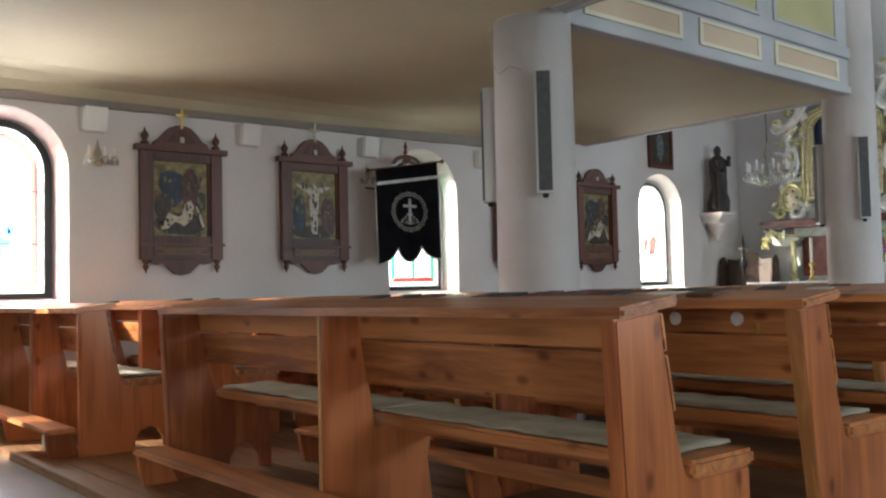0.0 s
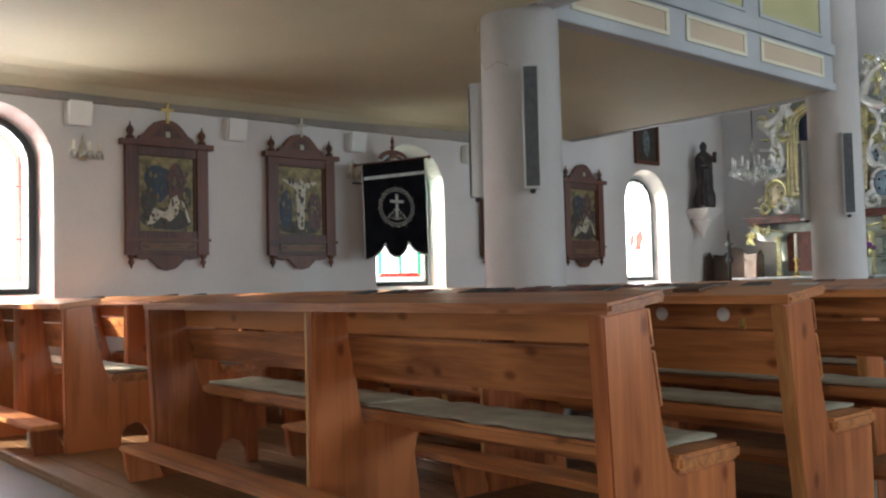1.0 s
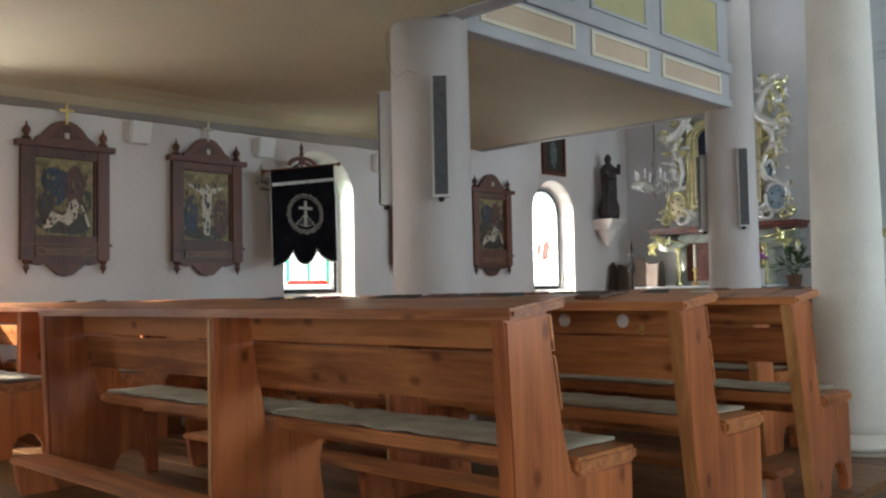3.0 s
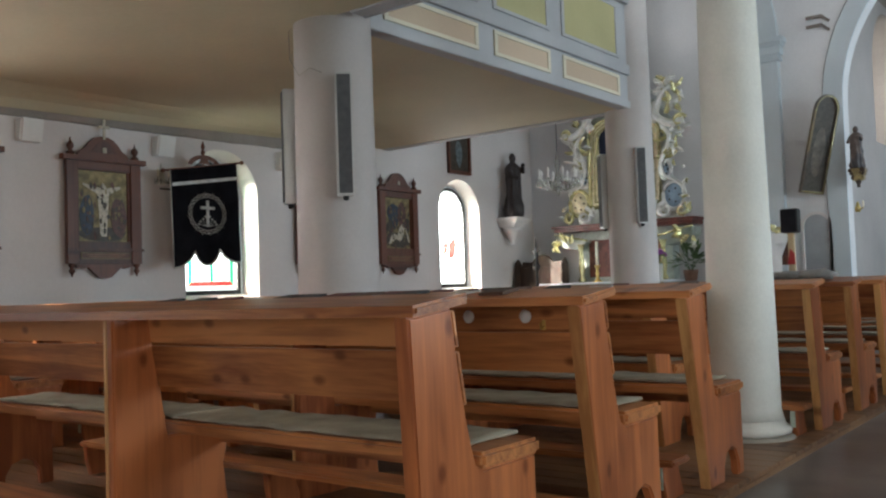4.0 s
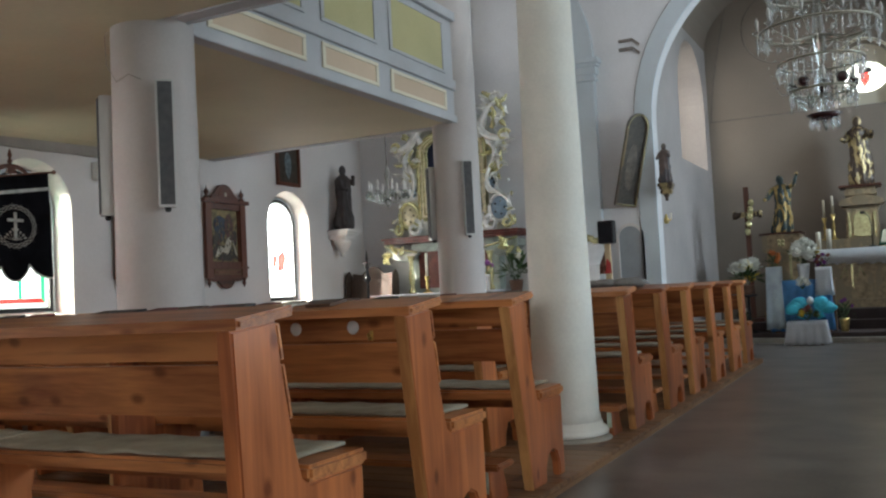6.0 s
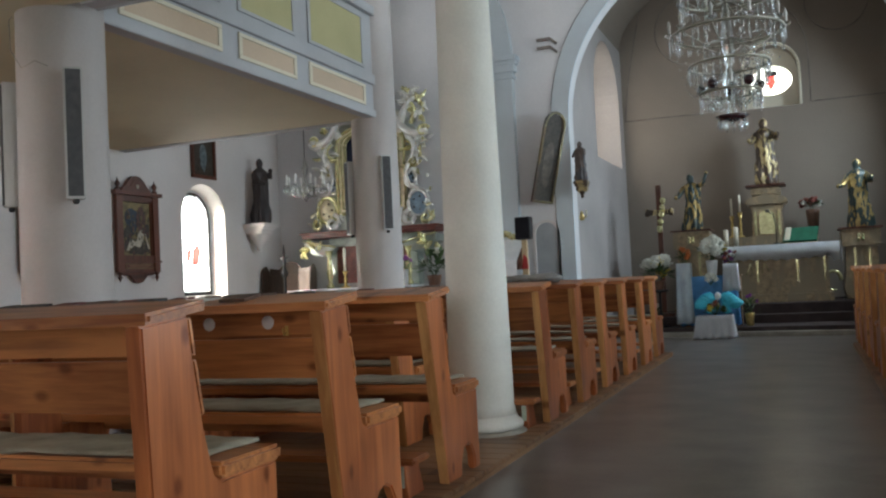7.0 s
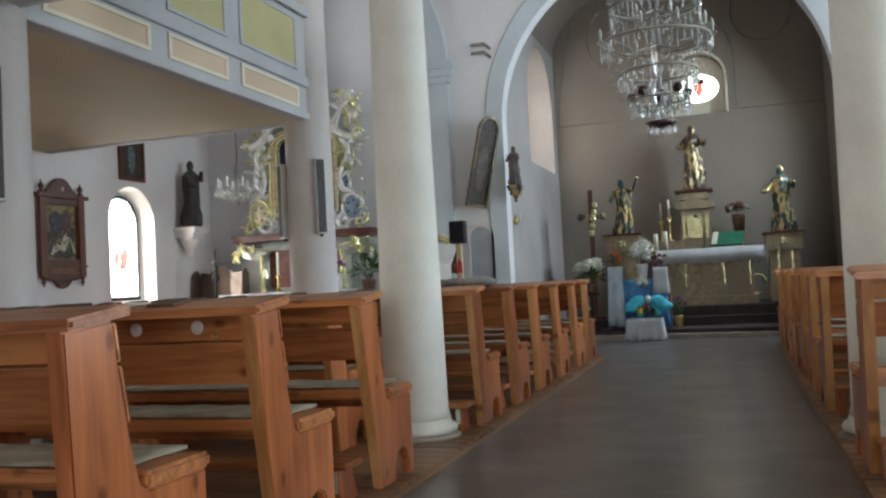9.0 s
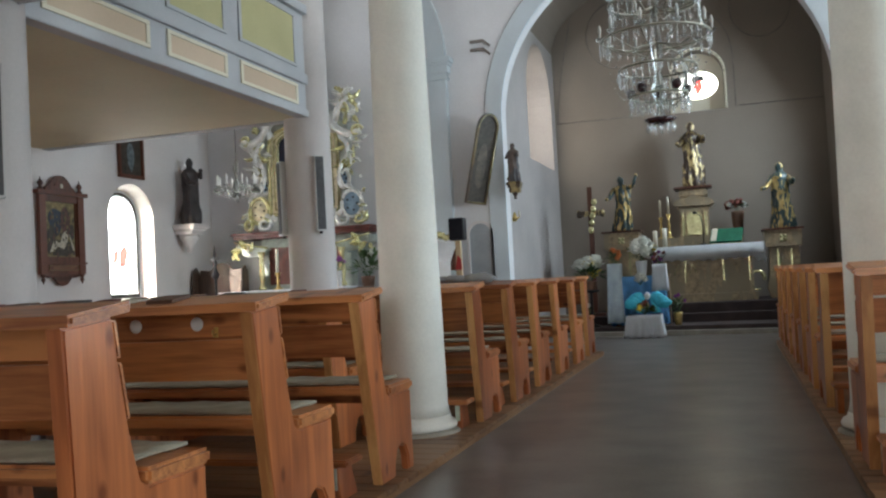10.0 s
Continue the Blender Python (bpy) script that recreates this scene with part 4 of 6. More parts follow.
for i in range(cols + 1):
    u = i / cols
    x = -0.41 + 0.82 * u
    top = bar_z(x) - 0.004
    bot = hem(u)
    row = []
    for j in range(9):
        z = top + (bot - top) * j / 8
        row.append(bm.verts.new((x + 0.02 * j / 8, -0.014 + 0.014 * math.sin(7 * x + 1.5) * j / 8, z)))
    grid.append(row)
for a, b in zip(grid, grid[1:]):
    for j in range(8):
        bm.faces.new((a[j], a[j + 1], b[j + 1], b[j])).smooth = True
bmesh.ops.solidify(bm, geom=bm.faces[:], thickness=0.008)
part("cloth", bm, VELVET, ban)
def on_cloth(x):
    return -0.03 + 0.014 * math.sin(7 * x + 1.5) * 0.5
bm = BM()
tube(bm, [(-0.39 + 0.82 * k / 48, on_cloth(-0.41 + 0.82 * k / 48) + 0.012, hem(k / 48) - 0.003) for k in range(49)], 0.009, 5)
part("fringe", bm, SILK, ban, "silver fringe along the scalloped hem")
bm = BM()
box(bm, -0.40, -0.034, 2.105, 0.41, -0.03, 2.138)
for v in bm.verts:
    v.co.z += 0.15 * v.co.x
part("braid", bm, SILK, ban)
bm = BM()
tube(bm, [(-0.41, -0.012, bar_z(-0.41)), (-0.392, -0.024, 1.25)], 0.006, 5)
part("side_braid", bm, SILK, ban)
bm = BM()
WZ = 1.79
for ph in (0, 2.1, 4.2):
    tube(bm, [((0.21 + 0.022 * math.sin(8 * t + ph)) * math.cos(t) + 0.01, -0.036 - 0.003 * math.cos(8 * t + ph), WZ + (0.185 + 0.02 * math.sin(8 * t + ph)) * math.sin(t)) for t in [2 * math.pi * k / 72 for k in range(73)]], 0.0034, 4)
for k in range(16):
    t = 2 * math.pi * k / 16
    tube(bm, [(0.21 * math.cos(t) + 0.01, -0.036, WZ + 0.185 * math.sin(t)), (0.25 * math.cos(t + 0.14) + 0.01, -0.036, WZ + 0.225 * math.sin(t + 0.14))], 0.003, 4, 0.001)
part("thorn_wreath", bm, SILK, ban, "silver embroidered wreath of thorns")
bm = BM()
box(bm, -0.004, -0.045, 1.68, 0.024, -0.034, 1.925)
box(bm, -0.075, -0.045, 1.835, 0.095, -0.034, 1.863)
part("embroidered_cross", bm, SILK, ban, "silver embroidered cross")
bm = BM()
for sx in (-1, 1):
    for k in range(5):
        a = radians(25 + 26 * k)
        q = (0.01 + sx * 0.115 * math.cos(a * 0.8), 1.665 + 0.10 * math.sin(a * 0.8) * (0.6 + 0.1 * k))
        tube(bm, [(0.01, -0.036, 1.66), ((0.01 + q[0]) / 2 + sx * 0.012, -0.038, (1.655 + q[1]) / 2), (q[0], -0.036, q[1])], 0.0035, 4, 0.002)
        ball(bm, (q[0], -0.036, q[1]), (0.014, 0.005, 0.011), 6, 5)
part("embroidered_flowers", bm, SILK, ban)

# ---- column loudspeakers ----
GRILLE = mat("dark speaker cloth", (0.11, 0.11, 0.115), 0.85, var=0.15, scale=20, fine=300, bump=0.4, spec=0.2)
ALU = mat("brushed aluminium", (0.55, 0.55, 0.54), 0.38, 0.8, var=0.1, scale=10, fine=120, bump=0.05, stretch=(1, 1, 0.1))
def column_speaker(x, y, z, turn, label):
    s = thing("column_speaker", label, "speaker", (x, y, z), turn, group="column speakers")
    bm = BM()
    box(bm, -0.055, -0.045, 0, 0.055, 0.045, 0.81, 0.006)
    part("case", bm, ALU, s)
    bm = BM()
    box(bm, -0.044, -0.050, 0.014, 0.044, -0.0455, 0.796, 0.002)
    part("grille", bm, GRILLE, s)
    bm = BM()
    lathe(bm, [(0.012, -0.03), (0.02, -0.02), (0.02, -0.001)], 10)
    part("mounting_knob", bm, BLACKMETAL, s)
    for zz in (0.15, 0.65):
        bm = BM()
        box(bm, -0.02, 0.046, zz, 0.02, 0.085, zz + 0.03)
        part("bracket", bm, BLACKMETAL, s)
column_speaker(-4.085, 4.25, 1.63, 46, "tall grey column speaker on the white pillar")
column_speaker(-4.70, 4.33, 1.63, -35, "tall grey column speaker on the pillar's far side")
column_speaker(-4.125, 8.77, 1.62, 40, "tall grey column speaker on the gallery column")
column_speaker(-4.60, 8.84, 1.60, -40, "tall grey column speaker turned to the side aisle")
bm = BM()
tube(bm, [(-4.62, 4.30, 2.86), (-4.55, 4.21, 2.80), (-4.52, 4.19, 2.60), (-4.42, 4.175, 2.47), (-4.30, 4.165, 2.50), (-4.22, 4.19, 2.46)], 0.003, 5)
solid("speaker_cable", bm, STONE, "thin loose speaker cable on the pillar", "cable", "")

# ---- dots, hook and books on the pews ----
ENAMEL = mat("white enamel", (0.85, 0.85, 0.83), 0.3, var=0.05, bump=0)
for x in (-2.24, -1.96):
    d = thing("number_disc", "white enamel number disc on the pew back", "disc", (x, ROW0 + PITCH + 0.172, 0.88), group="discs on a pew")
    bm = BM()
    lathe(bm, [(0.027, 0.0), (0.028, 0.002), (0.026, 0.005), (0.001, 0.006)], 20)
    bmesh.ops.rotate(bm, verts=bm.verts[:], matrix=Matrix.Rotation(radians(90), 3, "X"))
    part("plate", bm, ENAMEL, d)
d = thing("bag_hook", "small brass bag hook on the pew back", "hook", (-1.875, ROW0 + PITCH + 0.172, 0.845))
bm = BM()
box(bm, -0.008, -0.004, -0.02, 0.008, 0.0, 0.02, 0.001)
part("plate", bm, BRASS, d)
bm = BM()
tube(bm, [(0, -0.004, -0.005), (0, -0.022, -0.015), (0, -0.030, -0.002), (0, -0.026, 0.010)], 0.004, 6)
part("hook", bm, BRASS, d)
COVERS = [mat("dark red book cloth", (0.12, 0.02, 0.02), 0.6), mat("black book cloth", (0.02, 0.02, 0.022), 0.6), mat("brown book cloth", (0.10, 0.05, 0.03), 0.6), mat("white paper leaflet", (0.72, 0.71, 0.67), 0.7, var=0.05)]
PAPER = mat("page edges", (0.62, 0.57, 0.45), 0.8, var=0.1, fine=200)
rnd = random.Random(5)
def hymn_book(x, y, z, kind, turn):
    b = thing("hymn_book", ("thin hymn book lying on the book rest", "white paper leaflet lying on the book rest")[kind == 3], "book", (x, y, z), turn, group="hymn books")
    b.matrix_basis = pose(x, y, z, 6.9, 0, turn)
    t = 0.004 if kind == 3 else 0.013
    bm = BM()
    box(bm, -0.055, -0.075, 0.0, 0.055, 0.075, t, 0.001)
    part("cover", bm, COVERS[kind], b)
    if kind != 3:
        bm = BM()
        box(bm, -0.0565, -0.072, 0.004, 0.053, 0.0765, t - 0.004)
        part("pages", bm, PAPER, b)
for row, xs in ((1, (-2.05, -2.28, -2.5, -2.62, -2.8, -2.95, -3.12, -3.3, -3.55, -3.7, -3.9, -4.2)), (2, (-2.15, -2.35, -2.6, -2.75, -2.9, -3.1, -3.5, -3.8)), (4, (-2.4, -2.9)), (5, (-2.1, -2.6))):
    for x in xs:
        hymn_book(x + rnd.uniform(-0.05, 0.05), ROW0 + PITCH * row + 0.105, 0.976, rnd.choice((0, 1, 2, 2, 3)), rnd.uniform(-12, 12))
for x in (-5.9, -6.4, -6.9):
    hymn_book(x, ROW0 + PITCH * (x < -6) + 0.105, 0.976, 1, rnd.uniform(-10, 10))

# ---- statues: one plain form each ----
def two_tone(name, a, b, metal_a, metal_b, scale=9.0, edge=0.5, rough=0.32):
    """A painted and gilded surface: two finishes that meet along a wandering edge."""
    m = mat(name, a, rough, metal_a, var=0.3, scale=14, fine=60, bump=0.3)
    n, l = m.node_tree.nodes, m.node_tree.links
    p = n["Principled BSDF"]
    src = p.inputs["Base Color"].links[0].from_socket
    tc, ns, rp, mx = n.new("ShaderNodeTexCoord"), n.new("ShaderNodeTexNoise"), n.new("ShaderNodeValToRGB"), n.new("ShaderNodeMix")
    ns.inputs["Scale"].default_value, ns.inputs["Detail"].default_value = scale, 3
    mp = n.new("ShaderNodeMapping")
    mp.inputs["Scale"].default_value = (1.0, 1.0, 0.4)
    l.new(tc.outputs["Object"], mp.inputs[0])
    l.new(mp.outputs[0], ns.inputs["Vector"])
    l.new(ns.outputs["Fac"], rp.inputs[0])
    rp.color_ramp.elements[0].position, rp.color_ramp.elements[1].position = edge - 0.015, edge + 0.015
    mx.data_type = "RGBA"
    mx.inputs[7].default_value = (*b, 1)
    l.new(rp.outputs[0], mx.inputs[0])
    l.new(src, mx.inputs[6])
    l.new(mx.outputs[2], p.inputs["Base Color"])
    mm = n.new("ShaderNodeMath")
    mm.operation = "MULTIPLY_ADD"
    mm.inputs[1].default_value, mm.inputs[2].default_value = metal_b - metal_a, metal_a
    l.new(rp.outputs[0], mm.inputs[0])
    l.new(mm.outputs[0], p.inputs["Metallic"])
    return m


GILT_TEAL = two_tone("gilding and dark teal paint", (0.50, 0.36, 0.15), (0.03, 0.052, 0.05), 0.8, 0.0, 15, 0.485, 0.42)
GILT_BROWN = two_tone("gilding and dark brown paint", (0.46, 0.36, 0.19), (0.07, 0.045, 0.03), 0.8, 0.0, 15, 0.48, 0.42)
HABIT = mat("dark brown painted wood", (0.035, 0.024, 0.022), 0.55, var=0.3, scale=8, fine=50, bump=0.3)


def statue(name, label, at, h, m, arms, lean=0.0, folds=9, seed=1.0, wide=1.0):
    """A draped plain form of height h on its base; arms: two ends of the sleeves, in parts of h."""
    bm = BM()
    n, levels = 44, 48
    prof = [(0.0, 0.150), (0.05, 0.165), (0.2, 0.150), (0.4, 0.135), (0.55, 0.128), (0.68, 0.135), (0.76, 0.140), (0.82, 0.10), (0.85, 0.045), (0.87, 0.05), (0.91, 0.062), (0.95, 0.058), (0.985, 0.03), (1.0, 0.004)]
    rings = []
    for k in range(levels + 1):
        u = k / levels
        for (u0, r0), (u1, r1) in zip(prof, prof[1:]):
            if u0 <= u <= u1:
                r = r0 + (r1 - r0) * (u - u0) / (u1 - u0)
                break
        ring = []
        for j in range(n):
            t = 2 * math.pi * j / n
            c, d = math.cos(t), math.sin(t)
            sweep = folds * t + 5 * u + 2.5 * noise.noise((c, d, 2 * u + seed))
            fold = 1 + (0.15 * math.sin(sweep) * (1.1 - u) + 0.26 * noise.noise((1.6 * c, 1.6 * d, 4 * u + seed)) + 0.12 * noise.noise((4 * c, 4 * d, 9 * u + seed))) * (1 if u < 0.78 else 0.2)
            ring.append(bm.verts.new((h * (wide * r * fold * c + lean * math.sin(math.pi * u) * 0.1), h * 0.72 * r * fold * d, h * u)))
        rings.append(ring)
    for a, b in zip(rings, rings[1:]):
        for j in range(n):
            bm.faces.new((a[j], a[(j + 1) % n], b[(j + 1) % n], b[j])).smooth = True
    bm.faces.new(rings[0][::-1])
    bm.faces.new(rings[-1])
    for s, (x, y, z) in zip((-1, 1), arms):
        tube(bm, [(s * 0.10 * h, 0, 0.76 * h), ((s * 0.16 + x) / 2 * h, y * 0.5 * h - 0.02 * h, (0.62 + z) / 2 * h), (x * h, y * h, z * h)], 0.052 * h, 8, 0.026 * h)
        ball(bm, (x * h, y * h, z * h), 0.034 * h, 8, 6)
    ob = tagged(new(name, mesh_of(bm, m, name)), label, "statue")
    ob.matrix_basis = pose(*at)
    return ob


def wall_bracket(label, at, w, h, m, turn=0):
    b = thing("statue_bracket", label, "bracket", at, turn)
    bm = BM()
    box(bm, -w / 2, -w * 0.9, -0.05, w / 2, 0, 0, 0.008)
    part("shelf", bm, m, b)
    bm = BM()
    box(bm, -w * 0.44, -w * 0.82, -0.085, w * 0.44, 0, -0.051, 0.008)
    box(bm, -w * 0.38, -w * 0.72, -0.15, w * 0.38, 0, -0.086, 0.012)
    part("moulding", bm, m, b)
    bm = BM()
    lathe(bm, [(0.02, -h), (w * 0.12, -h * 0.93), (w * 0.09, -h * 0.86), (w * 0.24, -h * 0.62), (w * 0.33, -h * 0.48), (w * 0.35, -0.152)], 14, (0, -w * 0.36, 0))
    part("corbel", bm, m, b)
    return b


wall_bracket("white plaster bracket under a dark statue", (LEFT_X, 11.60, 2.06), 0.42, 0.42, PLASTER, 90)
s = statue("statue", "dark brown draped statue on a white wall bracket", (LEFT_X + 0.2, 11.60, 2.061), 1.0, HABIT, [(-0.04, -0.16, 0.60), (0.10, -0.13, 0.80)], seed=2.0, wide=0.95)
s.matrix_basis = pose(LEFT_X + 0.2, 11.60, 2.061, 0, 0, 70)

# ---- the gilded side altar ----
NAVY = mat("dark navy cloth", (0.012, 0.02, 0.055), 0.7, var=0.3, scale=5, fine=80, bump=0.2)
OXRED = mat("oxblood marbled paint", (0.14, 0.035, 0.025), 0.4, var=0.4, scale=9, fine=40)
SAGE = mat("grey green marbled paint", (0.34, 0.38, 0.34), 0.4, var=0.25, scale=8, fine=40)
ALTAR_Y = EAST_Y - 0.02
MED_BLUE = mat("blue grey marbled paint", (0.22, 0.31, 0.40), 0.3, var=0.25, scale=12, fine=40)
MED_CREAM = mat("worn cream gilding", (0.68, 0.61, 0.42), 0.3, 0.2, var=0.25, scale=14, fine=50, bump=0.3)
ret = thing("side_altar", "gilded and silvered rococo side altar with navy centre", "altar", (-6.02, ALTAR_Y, 0))


def rpart(name, f, m, label=""):
    bm = BM()
    f(bm)
    return part(name, bm, m, ret, label)


def acanthus(bm, x, z, heading, length, width, curl, y=-0.17, lift=0.07):
    """A carved leaf with a lobed edge and a raised midrib, that bends sideways and curls forward at its tip."""
    rings, n = [], 9
    for k in range(n + 1):
        u = k / n
        a = heading + curl * u
        w = width * (0.25 + math.sin(math.pi * min(1.0, 0.12 + 0.86 * u))) * (1 + 0.30 * math.cos(k * math.pi)) * 0.5
        cx, cz = -math.sin(a) * w, math.cos(a) * w
        yy = y - lift * math.sin(1.9 * u)
        rings.append([(x + cx, yy + 0.012, z + cz), (x, yy - 0.45 * w - 0.006, z), (x - cx, yy + 0.012, z - cz), (x, yy + 0.03, z)])
        x += math.cos(a) * length / n
        z += math.sin(a) * length / n
    loft(bm, rings)


def volute(sx, pts, r0, r1, y=-0.22, n=30):
    """A round carved scroll through a few points, smoothed, bulging forward in its middle."""
    out = []
    for k in range(n + 1):
        t = k / n * (len(pts) - 1)
        i = min(int(t), len(pts) - 2)
        q = [pts[max(0, min(len(pts) - 1, i + d))] for d in (-1, 0, 1, 2)]
        f = t - i
        c = [0.5 * (2 * q[1][e] + (q[2][e] - q[0][e]) * f + (2 * q[0][e] - 5 * q[1][e] + 4 * q[2][e] - q[3][e]) * f * f + (3 * q[1][e] - q[0][e] - 3 * q[2][e] + q[3][e]) * f ** 3) for e in (0, 1)]
        out.append((sx * c[0], y - 0.06 * math.sin(math.pi * k / n), c[1]))
    bm = BM()
    tube(bm, out, r0, 9, r1)
    return bm


def curl_points(cx, cz, r, start, turns, way):
    return [(cx + r * (1 - 0.75 * k / 9) * math.cos(radians(start) + way * turns * 6.283 * k / 9), cz + r * (1 - 0.75 * k / 9) * math.sin(radians(start) + way * turns * 6.283 * k / 9)) for k in range(10)]


rpart("altar_table", lambda bm: box(bm, -0.95, -1.05, 0.0, 0.95, -0.25, 1.0, 0.01), SAGE)
rpart("altar_cloth", lambda bm: box(bm, -1.0, -1.1, 1.001, 1.0, -0.2, 1.025, 0.006), mat("white linen", (0.80, 0.81, 0.83), 0.85, var=0.06, scale=6, fine=90, bump=0.3), "white linen altar cloth")
rpart("predella", lambda bm: box(bm, -0.74, -0.24, 1.03, 0.74, -0.02, 1.80, 0.01), SAGE)
rpart("red_panel", lambda bm: box(bm, -0.60, -0.265, 1.10, 0.60, -0.241, 1.66, 0.005), OXRED)
for sx in (-1, 1):
    rpart("bracket_leg", lambda bm: lathe(bm, [(0.05, 1.03), (0.065, 1.06), (0.03, 1.12), (0.05, 1.25), (0.035, 1.4), (0.028, 1.5), (0.06, 1.6)], 12, (sx * 0.66, -0.40, 0)), GOLD)
    rpart("console", lambda bm: prism(bm, [(sx * 0.55, 1.64), (sx * 1.10, 1.76), (sx * 1.10, 1.66), (sx * 0.95, 1.56), (sx * 0.72, 1.52)], -0.40, -0.05, "y", 0.012), SAGE)
    rpart("console_edge", lambda bm: tube(bm, [(sx * 0.55, -0.405, 1.655), (sx * 0.85, -0.41, 1.72), (sx * 1.11, -0.405, 1.775)], 0.016, 6), GOLD)
    rpart("console_gilding", lambda bm: [acanthus(bm, sx * (0.86 + 0.06 * k), 1.63 + 0.02 * (k % 2), 0.6 + 1.1 * k, 0.17, 0.07, 0.8, -0.40) for k in range(5)], GOLD)
rpart("red_cornice", lambda bm: [box(bm, -1.12, -0.43, 1.80, 1.12, -0.02, 1.86, 0.012), box(bm, -1.15, -0.46, 1.861, 1.15, -0.02, 1.90, 0.01)], OXRED)
rpart("back_board", lambda bm: prism(bm, [(-0.86, 1.9), (0.86, 1.9), (0.88, 2.3), (0.70, 2.55), (0.66, 3.0), (0.72, 3.4), (0.55, 3.62), (0.25, 3.85), (0.0, 3.9), (-0.25, 3.85), (-0.55, 3.62), (-0.72, 3.4), (-0.66, 3.0), (-0.70, 2.55), (-0.88, 2.3)], -0.12, -0.02, "y", 0.01), mat("pale grey marbled paint", (0.52, 0.54, 0.50), 0.4, var=0.2, scale=8, fine=40))
rpart("centre_picture", lambda bm: prism(bm, [(-0.42, 2.30), (0.42, 2.30), (0.42, 3.2)] + arc(0, 3.2, 0.42, 0, 180, 14, 0.5)[1:], -0.15, -0.121, "y"), NAVY, "dark navy centre picture")
fo = [(-0.57, 2.16), (0.57, 2.16)] + arc(0, 3.22, 0.57, 0, 180, 16, 0.5)
fi = [(-0.42, 2.30), (0.42, 2.30)] + arc(0, 3.2, 0.42, 0, 180, 16, 0.5)
def frame_band(bm):
    for i in range(len(fo)):
        j = (i + 1) % len(fo)
        prism(bm, [fo[i], fo[j], fi[j], fi[i]], -0.20, -0.1215, "y", 0.0)
rpart("picture_frame", frame_band, MED_CREAM, "broad pale gilt picture frame")
for k, r in ((0.0, 0.030), (0.55, 0.012), (1.0, 0.022)):
    ring = [(a[0] + (b[0] - a[0]) * k, -0.205, a[1] + (b[1] - a[1]) * k) for a, b in zip(fo, fi)]
    rpart("frame_moulding", lambda bm: tube(bm, ring + ring[:1], r, 8), GOLD)
rn = random.Random(11)
for sx in (-1, 1):
    # sweeping scrolls of the crown and of the sides
    for pts, r0, r1, m in (([(0.98, 3.30), (0.80, 3.27), (0.62, 3.36), (0.46, 3.56), (0.20, 3.70), (0.02, 3.66)], 0.062, 0.045, SILVER), ([(0.50, 3.34), (0.58, 3.50), (0.66, 3.66), (0.80, 3.80), (0.92, 3.78)], 0.066, 0.025, SILVER),
                           ([(0.72, 3.44), (0.80, 3.62), (0.72, 3.76), (0.58, 3.74)], 0.04, 0.02, GOLD), ([(0.30, 3.66), (0.44, 3.82), (0.40, 3.98), (0.24, 3.98)], 0.045, 0.02, SILVER),
                           ([(0.64, 3.26), (0.76, 3.12), (0.74, 2.96), (0.64, 2.86)], 0.042, 0.022, SILVER), ([(0.66, 2.86), (0.62, 2.70), (0.68, 2.52), (0.80, 2.46)], 0.034, 0.02, SILVER),
                           (curl_points(0.66, 2.03, 0.13, 100, 1.1, 1), 0.042, 0.02, SILVER), (curl_points(0.90, 2.02, 0.10, 60, 1.0, -1), 0.036, 0.018, GOLD), (curl_points(0.92, 3.30, 0.09, 20, 1.1, 1), 0.036, 0.016, GOLD)):
        bm = volute(sx, pts, r0, r1)
        part("scroll", bm, m, ret)
    # a round and an oval painted medallion in a silver rim
    for cx, cz, rx, rz in ((0.77, 2.24, 0.165, 0.20), (0.66, 2.62, 0.085, 0.13)):
        mm, rm = (MED_BLUE, SILVER) if sx > 0 or cz > 2.5 else (MED_CREAM, GOLD)
        rpart("medallion_rim", lambda bm: tube(bm, [(sx * cx + rx * math.cos(t), -0.2, cz + rz * math.sin(t)) for t in [2 * math.pi * k / 28 for k in range(29)]], 0.03, 8), rm)
        rpart("medallion", lambda bm: ball(bm, (sx * cx, -0.16, cz), (rx, 0.05, rz), 16, 10), mm)
        for k in range(5):
            rpart("medallion_stud", lambda bm: ball(bm, (sx * cx + 0.5 * rx * math.cos(k * 1.257), -0.205, cz + 0.5 * rz * math.sin(k * 1.257)), 0.017, 7, 5), LEAD)
    for cx, cz, count, reach, sp in ((0.74, 3.84, 7, 0.26, 0.06), (0.88, 3.70, 6, 0.22, 0.06), (0.80, 3.50, 5, 0.20, 0.05), (0.90, 3.22, 5, 0.17, 0.05), (0.76, 3.08, 8, 0.19, 0.08), (0.84, 2.92, 6, 0.16, 0.06), (0.72, 2.80, 5, 0.15, 0.05),
                                     (0.95, 2.42, 3, 0.10, 0.03), (0.97, 2.22, 3, 0.10, 0.03), (0.95, 2.0, 4, 0.13, 0.04), (0.52, 2.04, 4, 0.14, 0.05), (0.30, 3.92, 6, 0.22, 0.08), (0.06, 4.02, 5, 0.20, 0.06)):
        for k in range(count):
            x, z, hd = sx * (cx + rn.uniform(-sp, sp)), cz + rn.uniform(-sp, sp), rn.uniform(0, 6.28)
            l, w, cu = reach * rn.uniform(0.7, 1.1), reach * rn.uniform(0.24, 0.36), rn.uniform(-1.5, 1.5)
            rpart("leaf", lambda bm: acanthus(bm, x, z, hd, l, w, cu, rn.uniform(-0.24, -0.15)), GOLD if rn.random() < 0.5 else SILVER)
